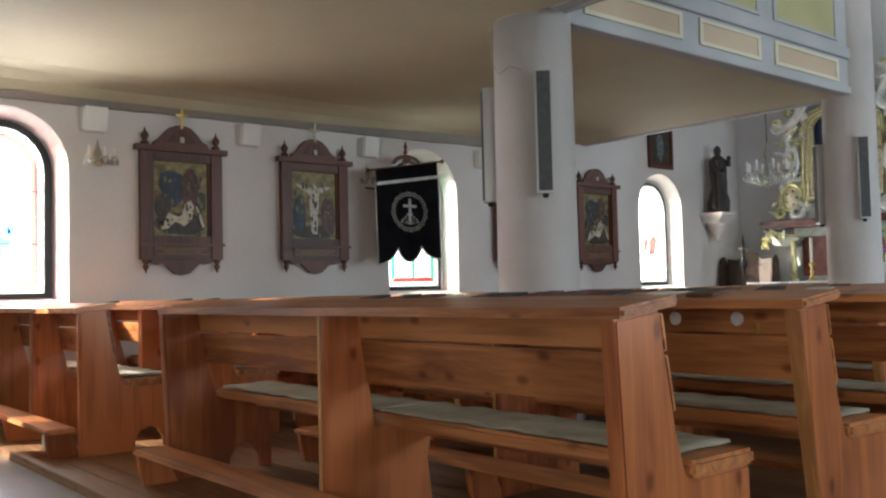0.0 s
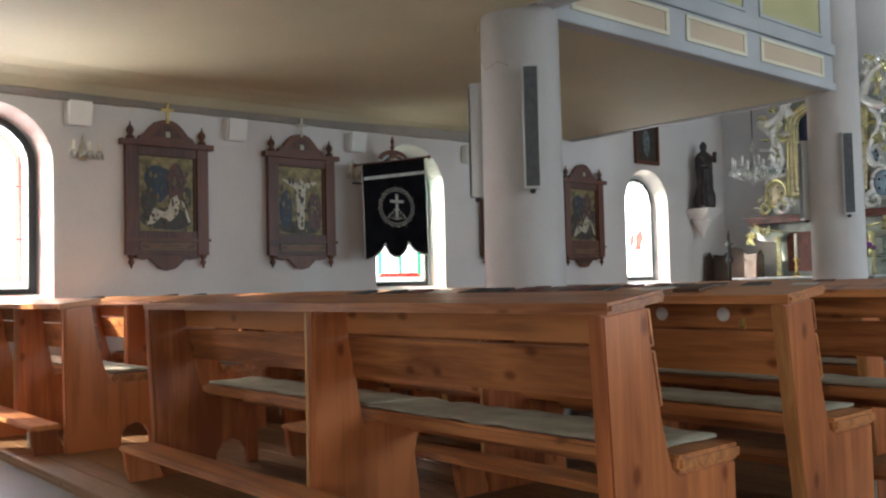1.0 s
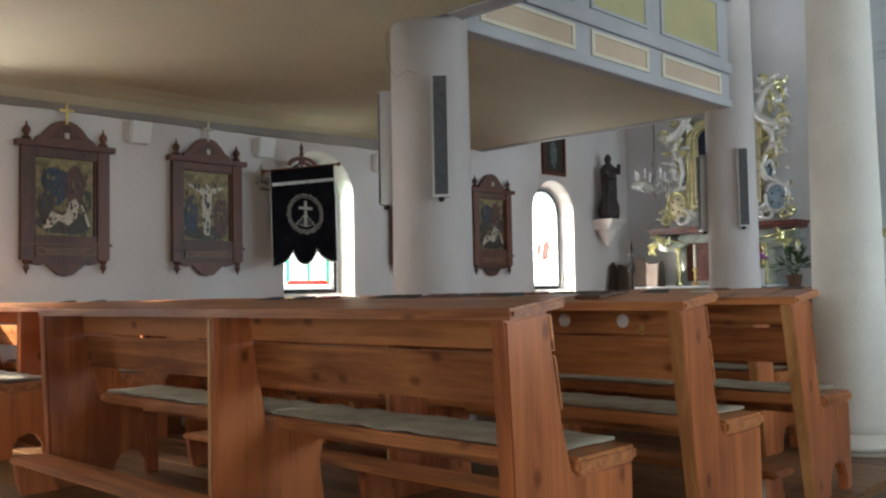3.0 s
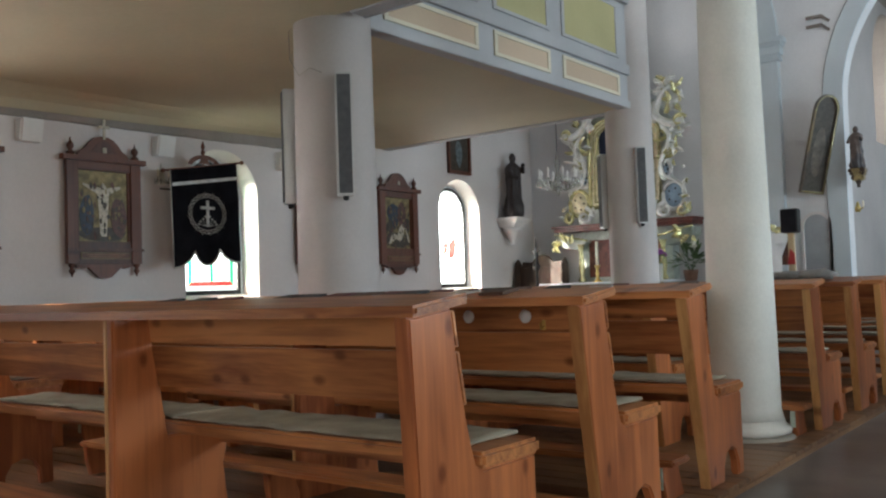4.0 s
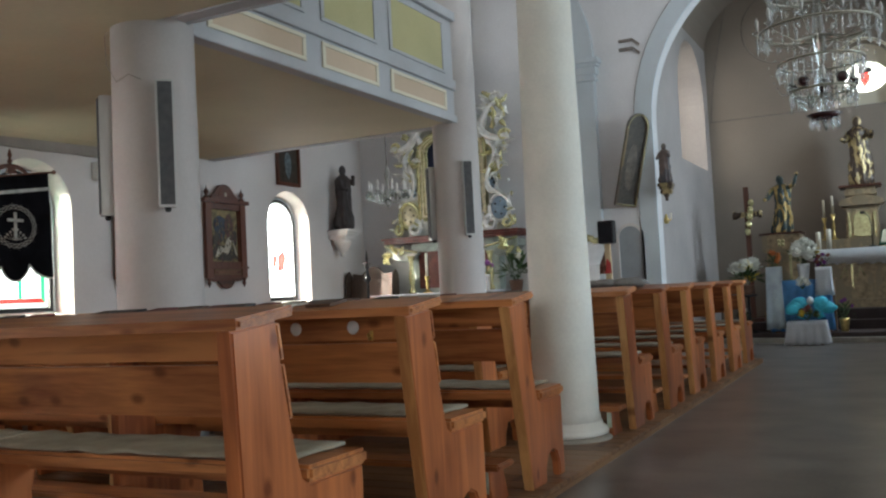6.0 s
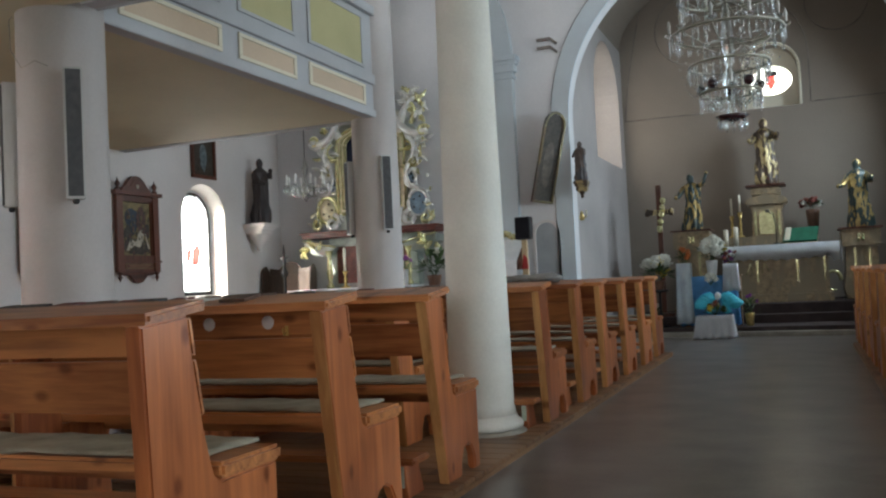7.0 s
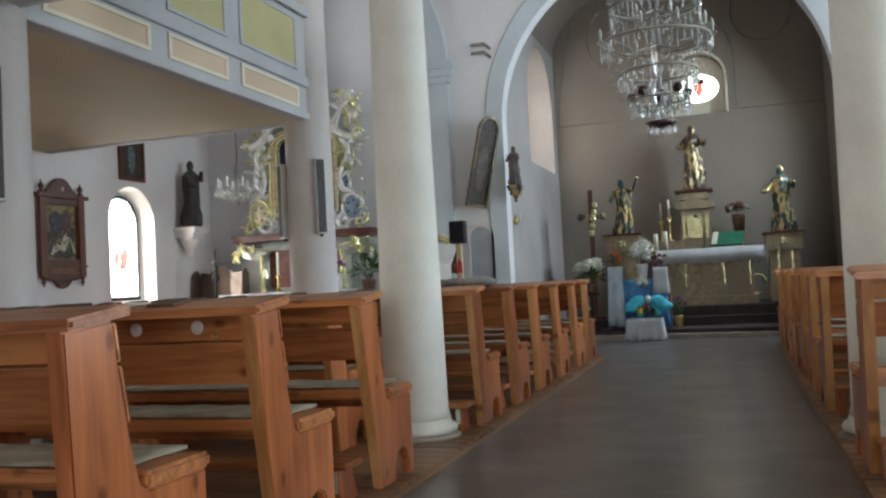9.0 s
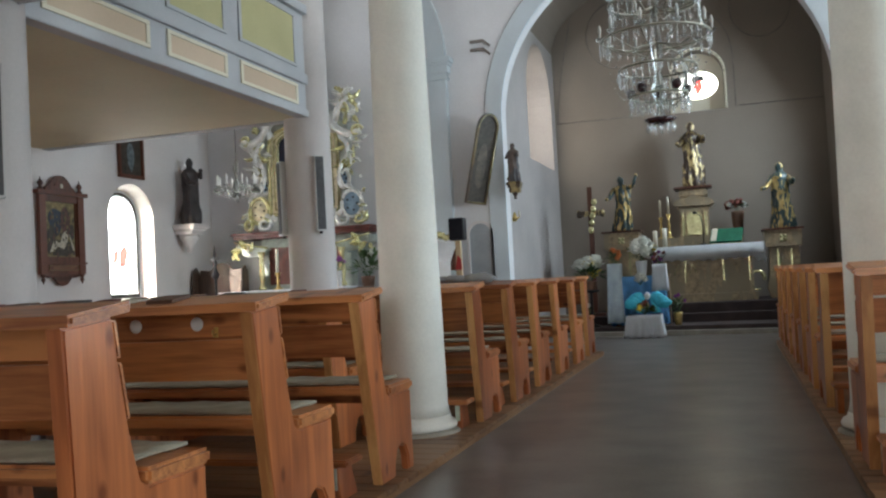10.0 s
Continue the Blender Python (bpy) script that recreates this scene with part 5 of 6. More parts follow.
    for cz in (2.0, 2.2, 2.42, 2.64):
        rpart("bead", lambda bm: ball(bm, (sx * (0.98 - 0.05 * (cz > 2.4)), -0.2, cz), 0.026, 9, 7), SILVER)
rpart("crowning_shell", lambda bm: [acanthus(bm, 0.05 * math.sin(a), 3.60, math.pi / 2 - a, 0.36, 0.11, 0.2 * math.sin(a), -0.2, 0.12) for a in [radians(q) for q in range(-75, 76, 15)]], SILVER)

LINEN = mat("white linen cloth", (0.86, 0.87, 0.89), 0.85, var=0.06, scale=6, fine=90, bump=0.3)
def candle(x, y, z, h, r=0.028, stick=0.0):
    c = thing("candle", "ivory wax candle on a gilt holder" if stick else "thick ivory altar candle", "candle", (x, y, z), group="altar candles")
    if stick:
        bm = BM()
        lathe(bm, [(0.07, 0), (0.07, 0.015), (0.03, 0.03), (0.018, stick * 0.4), (0.03, stick * 0.5), (0.015, stick * 0.7), (0.045, stick)], 12)
        part("holder", bm, BRASS, c)
    bm = BM()
    lathe(bm, [(r, stick + 0.001), (r, stick + h * 0.98), (r * 0.7, stick + h)], 12)
    part("wax", bm, WAX, c)
    bm = BM()
    tube(bm, [(0, 0, stick + h), (0.003, 0, stick + h + 0.02)], 0.003, 5)
    part("wick", bm, BLACKMETAL, c)
for x in (-6.35, -5.4):
    candle(x, 11.9, 1.026, 0.35, 0.02, 0.25)

# ---- hanging crystal lamp in the side aisle ----
def crystal_lamp(at, r, arms, label, top):
    c = thing("chandelier", label, "chandelier", at)
    bm = BM()
    lathe(bm, [(0.01, -r * 0.8), (0.05, -r * 0.5), (0.025, -r * 0.2), (0.06, 0), (0.02, 0.12), (0.045, 0.25), (0.01, 0.4)], 12)
    part("stem", bm, CRYSTAL, c)
    bm = BM()
    tube(bm, [(0, 0, 0.4), (0, 0, top - at[2])], 0.008, 6)
    part("chain", bm, BLACKMETAL, c)
    for k in range(arms):
        a = 2 * math.pi * k / arms
        ca, sa = math.cos(a), math.sin(a)
        bm = BM()
        tube(bm, [(0, 0, -r * 0.3), (r * 0.4 * ca, r * 0.4 * sa, -r * 0.55), (r * 0.85 * ca, r * 0.85 * sa, -r * 0.35), (r * ca, r * sa, 0.0)], 0.009, 6)
        lathe(bm, [(0.01, 0), (0.04, 0.01), (0.045, 0.02), (0.012, 0.021)], 10, (r * ca, r * sa, 0))
        arm = part("arm", bm, CRYSTAL, c)
        bm = BM()
        lathe(bm, [(0.012, 0.022), (0.012, 0.09), (0.018, 0.11), (0.012, 0.15), (0.002, 0.165)], 8, (r * ca, r * sa, 0))
        part("candle_bulb", bm, ENAMEL, c)
        bm = BM()
        for j in range(6):
            b = a + j * 1.05
            drop(bm, r * ca + 0.04 * math.cos(b), r * sa + 0.04 * math.sin(b), 0.0, 1.4)
        tagged(part("crystal_fringe", bm, CRYSTAL, c), kind="stuff")
    return c
crystal_lamp((-6.2, 10.6, 2.42), 0.26, 8, "small crystal chandelier before the side altar", 6.2)

# ---- corner furniture and plants of the side aisle ----
OAK = wood("old dark oak", (0.075, 0.043, 0.027), (0.035, 0.02, 0.013), 0.5, 18, 2)
chest = thing("carved_stall", "old carved brown wooden stall in the corner", "stall", (-7.3, 11.95, 0.0))
for q in ((-0.40, -0.35, 0, 0.40, 0.0, 0.12), (-0.40, -0.06, 0.121, 0.40, 0.0, 1.28), (-0.40, -0.35, 0.42, 0.40, -0.061, 0.47)):
    bm = BM()
    box(bm, *q, 0.008)
    part("board", bm, OAK, chest)
for sx in (-1, 1):
    bm = BM()
    prism(bm, [(-0.36, 0.121), (-0.001, 0.121), (-0.001, 1.34), (-0.07, 1.42), (-0.15, 1.36), (-0.20, 1.0), (-0.33, 0.8), (-0.36, 0.6)], sx * 0.42 - 0.02, sx * 0.42 + 0.02, "x", 0.006)
    part("cheek", bm, OAK, chest)
bm = BM()
prism(bm, [(-0.38, 1.281), (0.38, 1.281), (0.36, 1.38), (0.2, 1.36), (0.1, 1.46), (0, 1.48), (-0.1, 1.46), (-0.2, 1.36), (-0.36, 1.38)], -0.05, -0.01, "y", 0.005)
part("crest", bm, OAK, chest)
cross = thing("standing_cross", "slim dark iron cross on a stand", "cross", (-7.12, 11.45, 0.0))
bm = BM()
lathe(bm, [(0.16, 0), (0.16, 0.03), (0.03, 0.06), (0.022, 0.2), (0.018, 1.22), (0.05, 1.26), (0.055, 1.30), (0.028, 1.34), (0.018, 1.42), (0.034, 1.46), (0.012, 1.52), (0.022, 1.58), (0.003, 1.72)], 10)
part("stand", bm, BLACKMETAL, cross)
bm = BM()
box(bm, -0.06, -0.01, 1.50, 0.06, 0.01, 1.525)
part("crossbar", bm, BLACKMETAL, cross)

LEAF = mat("green leaves", (0.055, 0.11, 0.03), 0.5, var=0.5, scale=9, fine=30, bump=0.1)
WHITE_PETAL = mat("white petals", (0.75, 0.75, 0.68), 0.7, var=0.15, scale=20, fine=60)
YELLOW_PETAL = mat("yellow petals", (0.70, 0.52, 0.06), 0.7, var=0.2, scale=20)
PINK_PETAL = mat("purple petals", (0.26, 0.06, 0.30), 0.7, var=0.2, scale=20)
ORANGE_PETAL = mat("orange petals", (0.60, 0.18, 0.05), 0.7, var=0.2, scale=20)
PEACH_PETAL = mat("dried reddish flowers", (0.30, 0.10, 0.08), 0.8, var=0.3, scale=20)
CERAMIC = mat("glazed brown pot", (0.16, 0.08, 0.05), 0.35, var=0.2)
WHITEPOT = mat("white glazed pot", (0.74, 0.75, 0.76), 0.3, var=0.05)


def leaf_blade(bm, p, d, l, w):
    d = Vector(d).normalized()
    side = d.cross(Vector((0.2, 0.3, 1))).normalized() * w
    up = side.cross(d).normalized() * w * 0.4
    p = Vector(p)
    a, b, c, e = p, p + d * l * 0.5 + side, p + d * l, p + d * l * 0.5 - side
    m = p + d * l * 0.5 - up
    vs = [bm.verts.new(q) for q in (a, b, c, e, m)]
    for q in ((0, 1, 4), (1, 2, 4), (2, 3, 4), (3, 0, 4)):
        bm.faces.new([vs[i] for i in q])


def bouquet(label, at, r, flowers, leaves, petals, pot=None, pot_h=0.2, pot_r=0.09, seed=0, squash=0.8, bloom=0.05):
    """A pot with leaves and flower heads made of many petals."""
    b = thing("flower_arrangement", label, "flowers", at, group="flowers by the altar")
    q = random.Random(seed)
    if pot:
        bm = BM()
        lathe(bm, [(pot_r * 0.7, 0), (pot_r * 0.8, pot_h * 0.2), (pot_r, pot_h * 0.8), (pot_r * 1.05, pot_h), (pot_r * 0.9, pot_h), (pot_r * 0.85, pot_h * 0.9)], 16)
        part("pot", bm, pot, b)
    base = pot_h if pot else 0.0
    bm = BM()
    for k in range(leaves):
        t, e = q.uniform(0, 6.28), q.uniform(-0.3, 1.3)
        d = (math.cos(t) * math.cos(e), math.sin(t) * math.cos(e), math.sin(e))
        s = q.uniform(0.2, 0.75) * r
        leaf_blade(bm, (d[0] * s, d[1] * s, base + r * 0.35 + d[2] * s * squash), d, q.uniform(0.3, 0.6) * r, 0.09 * r)
    for k in range(8):
        t = q.uniform(0, 6.28)
        tube(bm, [(0, 0, base * 0.8), (0.25 * r * math.cos(t), 0.25 * r * math.sin(t), base + 0.3 * r), (0.5 * r * math.cos(t), 0.5 * r * math.sin(t), base + 0.7 * r)], 0.005, 4)
    part("leaves", bm, LEAF, b)
    for k in range(flowers):
        t, e = q.uniform(0, 6.28), q.uniform(0.0, 1.45)
        c = Vector((math.cos(t) * math.cos(e) * r * 0.85, math.sin(t) * math.cos(e) * r * 0.85, base + r * 0.35 + math.sin(e) * r * squash))
        bm = BM()
        br = bloom * q.uniform(0.75, 1.2)
        for j in range(26):
            f, g = q.uniform(0, 6.28), q.uniform(-0.3, 1.5)
            d = (math.cos(f) * math.cos(g), math.sin(f) * math.cos(g), math.sin(g))
            leaf_blade(bm, c + Vector(d) * br * 0.25, d, br * 0.85, br * 0.32)
        ball(bm, c, br * 0.55, 8, 6, 0.3)
        part("flower_head", bm, petals[k % len(petals)], b)
    return b


bouquet("pot plant with large green leaves and pale blooms", (-4.85, 11.75, 0.95), 0.30, 5, 70, [WHITE_PETAL, LEAF], CERAMIC, 0.2, 0.1, 3, 0.8, 0.07)
bouquet("purple flowers in a tall glass by the side altar", (-5.22, 11.6, 1.026), 0.13, 5, 16, [PINK_PETAL], WHITEPOT, 0.22, 0.035, 4, 0.9, 0.05)
stand = thing("plant_stand", "dark wooden plant stand", "plant stand", (-4.85, 11.75, 0.0))
for x in (-0.13, 0.13):
    for y in (-0.13, 0.13):
        bm = BM()
        box(bm, x - 0.015, y - 0.015, 0, x + 0.015, y + 0.015, 0.919, 0.003)
        part("leg", bm, DARKWOOD, stand)
bm = BM()
box(bm, -0.17, -0.17, 0.92, 0.17, 0.17, 0.949, 0.006)
part("top", bm, DARKWOOD, stand)

# ---- wall by the chancel arch ----
bm = BM()
PX0, PX1 = -4.0, -3.735
box(bm, PX0, EAST_Y - 0.12, 0.3, PX1, EAST_Y - 0.001, 3.93, 0.01)
box(bm, PX0 - 0.05, EAST_Y - 0.16, 0.0, PX1 + 0.05, EAST_Y - 0.001, 0.299, 0.01)
for z0, z1, o in ((3.931, 3.975, 0.035), (3.976, 4.02, 0.018), (4.021, 4.13, 0.05), (4.131, 4.175, 0.075), (4.176, 4.25, 0.10)):
    box(bm, PX0 - o, EAST_Y - 0.12 - o, z0, PX1 + o, EAST_Y - 0.001, z1, 0.008)
solid("pilaster", bm, GREYBLUE, "grey blue wall pilaster with a moulded capital", "trim")
# blind wall arch that springs from the capital
rib = arc(PX0 - 1.95, 4.251, 2.215, 0, 62, 20)
rin = arc(PX0 - 1.95, 4.251, 1.95, 0, 62, 20)
bm = BM()
for i in range(20):
    prism(bm, [rib[i], rib[i + 1], rin[i + 1], rin[i]], EAST_Y - 0.10, EAST_Y - 0.001, "y")
solid("wall_rib", bm, GREYBLUE, "grey blue arch rib springing from the pilaster", "trim")
bm = BM()
for dz in (0, 0.12):
    prism(bm, [(-3.36, 4.30 + dz), (-3.17, 4.30 + dz), (-3.08, 4.22 + dz), (-3.06, 4.25 + dz), (-3.16, 4.34 + dz), (-3.36, 4.34 + dz)], EAST_Y - 0.06, EAST_Y - 0.031, "y")
solid("impost_trim", bm, LINE, "dark moulded impost by the arch", "trim")
door = thing("door_1", "small arched grey door in the wall niche", "door", (0, 0, 0), kind="structure")
dout = [(-3.53, 0.0), (-3.21, 0.0)] + arc(-3.37, 1.66, 0.16, 0, 180, 14)
bm = BM()
prism(bm, dout, EAST_Y - 0.008, EAST_Y - 0.001, "y")
part("leaf", bm, mat("grey painted door", (0.36, 0.38, 0.40), 0.7, var=0.1, scale=4), door)
bm = BM()
big = [(-3.57, 0.0), (-3.17, 0.0)] + arc(-3.37, 1.66, 0.20, 0, 180, 14)
for i in range(1, len(big)):
    j = (i + 1) % len(big)
    prism(bm, [big[i], big[j], dout[j], dout[i]], EAST_Y - 0.03, EAST_Y - 0.0005, "y")
part("surround", bm, PLASTER, door)
bm = BM()
ball(bm, (-3.25, EAST_Y - 0.02, 1.0), 0.014, 8, 6)
part("door_handle", bm, BRASS, door)

# arched painting that hangs forward from the wall
pt = new("arched_painting")
tagged(pt, "tall arched dark painting in a gilt frame, tilted forward", "framed picture")
pt.matrix_basis = Matrix.Translation((-3.40, EAST_Y - 0.12, 2.10)) @ pose(0, 0, 0, 0, 9, 0) @ pose(0, 0, 0, 8, 0, 44)
po = [(-0.165, 0.0), (0.165, 0.0)] + arc(0, 1.08, 0.165, 0, 180, 16, 1.3)
pin = [(-0.135, 0.03), (0.135, 0.03)] + arc(0, 1.08, 0.135, 0, 180, 16, 1.3)
bm = BM()
for i in range(len(po)):
    j = (i + 1) % len(po)
    prism(bm, [po[i], po[j], pin[j], pin[i]], -0.05, 0.0, "y")
part("frame", bm, two_tone("dark frame with gilt edge", (0.075, 0.048, 0.03), (0.16, 0.11, 0.05), 0.0, 0.3, 5, 0.58), pt)
bm = BM()
prism(bm, pin, -0.02, -0.005, "y")
part("canvas", bm, PAINT_DARK, pt)
bm = BM()
prism(bm, blob(0.0, 0.55, 0.08, 0.32, 0.25, 18, 3.0), -0.023, -0.0205, "y")
part("painted_patch", bm, mat("umber glaze", (0.11, 0.085, 0.06), 0.4, var=0.4, scale=12), pt)
bm = BM()
for a, b in zip(po, po[1:]):
    tube(bm, [(a[0] * 0.90, -0.052, a[1] * 0.97 + 0.02), (b[0] * 0.90, -0.052, b[1] * 0.97 + 0.02)], 0.006, 5)
part("gilt_edge", bm, GOLD, pt)

# small black box on a pale post
bb = thing("loudspeaker_stand", "black loudspeaker on a pale wooden post with red band", "speaker", (-3.46, 11.62, 0.0))
bm = BM()
box(bm, -0.105, -0.08, 1.555, 0.105, 0.08, 1.86, 0.01)
part("speaker_box", bm, BLACKMETAL, bb)
bm = BM()
box(bm, -0.09, -0.086, 1.57, 0.09, -0.081, 1.845)
part("grille", bm, VELVET, bb)
bm = BM()
prism(bm, [(-0.05, 0.02), (0.05, 0.02), (0.035, 1.554), (-0.035, 1.554)], -0.03, 0.03, "y", 0.004)
part("post", bm, mat("pale wood", (0.55, 0.42, 0.26), 0.5, var=0.15, scale=5, stretch=(1, 1, 0.1)), bb)
bm = BM()
prism(bm, [(-0.045, 1.16), (0.046, 1.16), (0.040, 1.30), (-0.01, 1.36)], -0.036, -0.031, "y")
part("red_band", bm, mat("red ribbon", (0.45, 0.04, 0.04), 0.6, var=0.1), bb)
bm = BM()
box(bm, -0.16, -0.14, 0.0, 0.16, 0.14, 0.019, 0.004)
part("foot", bm, BLACKMETAL, bb)

wall_bracket("gilt bracket on the arch jamb", (-2.80, EAST_Y - 0.032, 2.36), 0.2, 0.24, GILT_BROWN)
statue("statue", "small painted statue on a gilt bracket by the arch", (-2.80, EAST_Y - 0.13, 2.361), 0.55, two_tone("rose and brown paint", (0.12, 0.085, 0.075), (0.06, 0.055, 0.06), 0.0, 0.0, 8, 0.5, 0.5), [(-0.16, -0.1, 0.62), (0.13, -0.18, 0.7)], seed=5.0)
hook = thing("wall_sconce", "small brass wall sconce on the arch jamb", "sconce", (-2.84, EAST_Y - 0.03, 1.86))
bm = BM()
lathe(bm, [(0.03, -0.05), (0.035, 0), (0.01, 0.08)], 8, (0, -0.02, 0), (1, 0.5))
part("back_plate", bm, BRASS, hook)
bm = BM()
tube(bm, [(0, -0.03, 0), (0.04, -0.1, -0.03), (0.09, -0.12, 0.0)], 0.007, 6)
part("arm", bm, BRASS, hook)
bm = BM()
lathe(bm, [(0.012, 0), (0.012, 0.08), (0.003, 0.085)], 8, (0.09, -0.12, 0.001))
part("candle", bm, WAX, hook)

lec = thing("lectern", "lectern under a sloping white cloth with gilt top", "lectern", (-3.72, 11.72, 0.0))
bm = BM()
lathe(bm, [(0.2, 0), (0.2, 0.04), (0.05, 0.08), (0.045, 1.1), (0.09, 1.16)], 14)
part("stem", bm, DARKWOOD, lec)
bm = BM()
prism(bm, [(-0.2, 1.161), (0.2, 1.161), (0.2, 1.55), (-0.2, 1.25)], -0.22, 0.22, "x", 0.01)
part("desk", bm, DARKWOOD, lec)
bm = BM()
prism(bm, [(-0.235, 0.95), (-0.225, 0.95), (-0.205, 1.27), (0.2, 1.575), (0.205, 1.59), (-0.215, 1.285)], -0.17, 0.17, "x", 0.004)
part("cloth", bm, LINEN, lec, "white linen lectern cloth")
bm = BM()
for k in range(7):
    ball(bm, (-0.15 + 0.05 * k, 0.2, 1.64 + 0.03 * math.sin(k * 1.4)), (0.04, 0.03, 0.05), 8, 6, 0.4)
part("gilt_crest", bm, GOLD, lec)
coat = thing("folded_blanket", "folded grey blanket lying on a pew", "blanket", (-2.0, ROW0 + PITCH * 5 + 0.09, 0.988))
bm = BM()
for k in range(3):
    ball(bm, (-0.18 + 0.16 * k, 0.0, 0.022), (0.15, 0.11, 0.028 + 0.006 * k), 14, 8, 0.4)
part("folds", bm, mat("grey wool", (0.26, 0.25, 0.24), 0.95, var=0.2, scale=12, fine=120, bump=0.5), coat)

# ---- high altar ----
ALTAR_STONE = two_tone("olive marbled altar paint", (0.35, 0.26, 0.155), (0.26, 0.205, 0.13), 0.15, 0.0, 5, 0.5, 0.4)
AZ = 0.44
alt = thing("high_altar", "olive and gold painted high altar with white cloth", "altar", (-0.42, 16.0, AZ))


def apart(name, f, m, label="", parent=None):
    bm = BM()
    f(bm)
    return part(name, bm, m, parent or alt, label)


apart("plinth", lambda bm: box(bm, -0.86, 0.0, 0.0, 0.86, 0.75, 0.14, 0.012), ALTAR_STONE)
apart("front", lambda bm: box(bm, -0.80, 0.05, 0.141, 0.80, 0.75, 0.86, 0.01), ALTAR_STONE)
for x in (-0.72, -0.31, 0.32, 0.74):
    apart("gilt_strip", lambda bm: prism(bm, [(x - 0.012, 0.34), (x + 0.012, 0.34), (x + 0.016, 0.80), (x - 0.016, 0.80)], 0.03, 0.049, "y"), GOLD)
for x0, x1, z0, z1 in ((-0.50, -0.42, 0.47, 0.66), (-0.42, -0.38, 0.66, 0.50), (-0.24, -0.20, 0.50, 0.66), (-0.20, -0.12, 0.66, 0.50)):
    apart("gilt_stroke", lambda bm: tube(bm, [(x0, 0.045, z0), ((x0 + x1) / 2 + 0.01, 0.035, (z0 + z1) / 2), (x1, 0.045, z1)], 0.012, 6, 0.006), GOLD)
apart("side_volute", lambda bm: tube(bm, [(0.86 + 0.12 * math.cos(t), 0.2, 0.32 + 0.16 * math.sin(t)) for t in [0.3 * k for k in range(18)]], 0.035, 7, 0.015), GOLD)
apart("mensa", lambda bm: box(bm, -0.90, 0.0, 0.861, 0.98, 0.85, 0.95, 0.012), ALTAR_STONE)
def cloth(bm):
    n = 60
    top, hem = [], []
    for i in range(n + 1):
        u = i / n
        x = -0.86 + 1.86 * u
        top.append(bm.verts.new((x, -0.02, 0.972)))
        z = 0.70 + 0.03 * abs(math.sin(u * 34)) - (0.06 if u > 0.93 else 0) + 0.01 * math.sin(u * 9)
        hem.append(bm.verts.new((x, -0.035 - 0.012 * math.sin(u * 40), z)))
    back = [bm.verts.new((-0.86 + 1.86 * i / n, 0.85, 0.972)) for i in range(n + 1)]
    for i in range(n):
        bm.faces.new((top[i], hem[i], hem[i + 1], top[i + 1])).smooth = True
        bm.faces.new((back[i], top[i], top[i + 1], back[i + 1]))
    bmesh.ops.solidify(bm, geom=bm.faces[:], thickness=0.006)
apart("altar_cloth", cloth, LINEN, "white linen cloth with lace hem")
apart("side_cloth", lambda bm: prism(bm, [(0.06, 0.96), (0.8, 0.96), (0.72, 0.62), (0.45, 0.70), (0.1, 0.66)], 1.005, 1.02, "x"), mat("mauve linen", (0.40, 0.36, 0.38), 0.85, var=0.1), "mauve cloth end hanging at the side")

# retable step behind, with the tabernacle
tb = thing("tabernacle", "gilt tabernacle with arched door and cornice", "tabernacle", (-0.56, 17.0, AZ))
apart("gradine", lambda bm: box(bm, -0.75, 0.0, 0.0, 0.75, 0.6, 1.16, 0.01), ALTAR_STONE, "", tb)
apart("body", lambda bm: prism(bm, [(-0.27, 1.161), (0.27, 1.161), (0.25, 1.62), (0.30, 1.72), (-0.30, 1.72), (-0.25, 1.62)], 0.05, 0.45, "y", 0.01), ALTAR_STONE, "", tb)
apart("door", lambda bm: prism(bm, [(-0.14, 1.19), (0.14, 1.19)] + arc(0, 1.48, 0.14, 0, 180, 12), 0.02, 0.049, "y", 0.006), GOLD, "gilt arched tabernacle door", tb)
apart("cornice", lambda bm: [prism(bm, [(-0.32, 1.721), (0.32, 1.721), (0.36, 1.765)] + arc(0, 1.77, 0.355, 3, 177, 12, 0.36) + [(-0.36, 1.765)], 0.0, 0.48, "y", 0.008)], ALTAR_STONE, "", tb)
apart("upper_block", lambda bm: box(bm, -0.25, 0.05, 1.90, 0.25, 0.45, 2.04, 0.012), ALTAR_STONE, "", tb)
apart("top_slab", lambda bm: box(bm, -0.34, 0.0, 2.041, 0.34, 0.5, 2.085, 0.012), DARKWOOD, "", tb)
for sx in (-1, 1):
    apart("gilt_pilaster", lambda bm: prism(bm, [(sx * 0.20 - 0.02, 1.18), (sx * 0.20 + 0.02, 1.18), (sx * 0.20 + 0.02, 1.60), (sx * 0.20 - 0.02, 1.60)], 0.03, 0.049, "y", 0.003), GOLD, "", tb)
statue("statue", "gilded draped statue above the tabernacle", (-0.54, 17.25, AZ + 2.086), 1.22, GILT_BROWN, [(-0.2, -0.15, 0.66), (0.19, -0.2, 0.72)], seed=3.0)

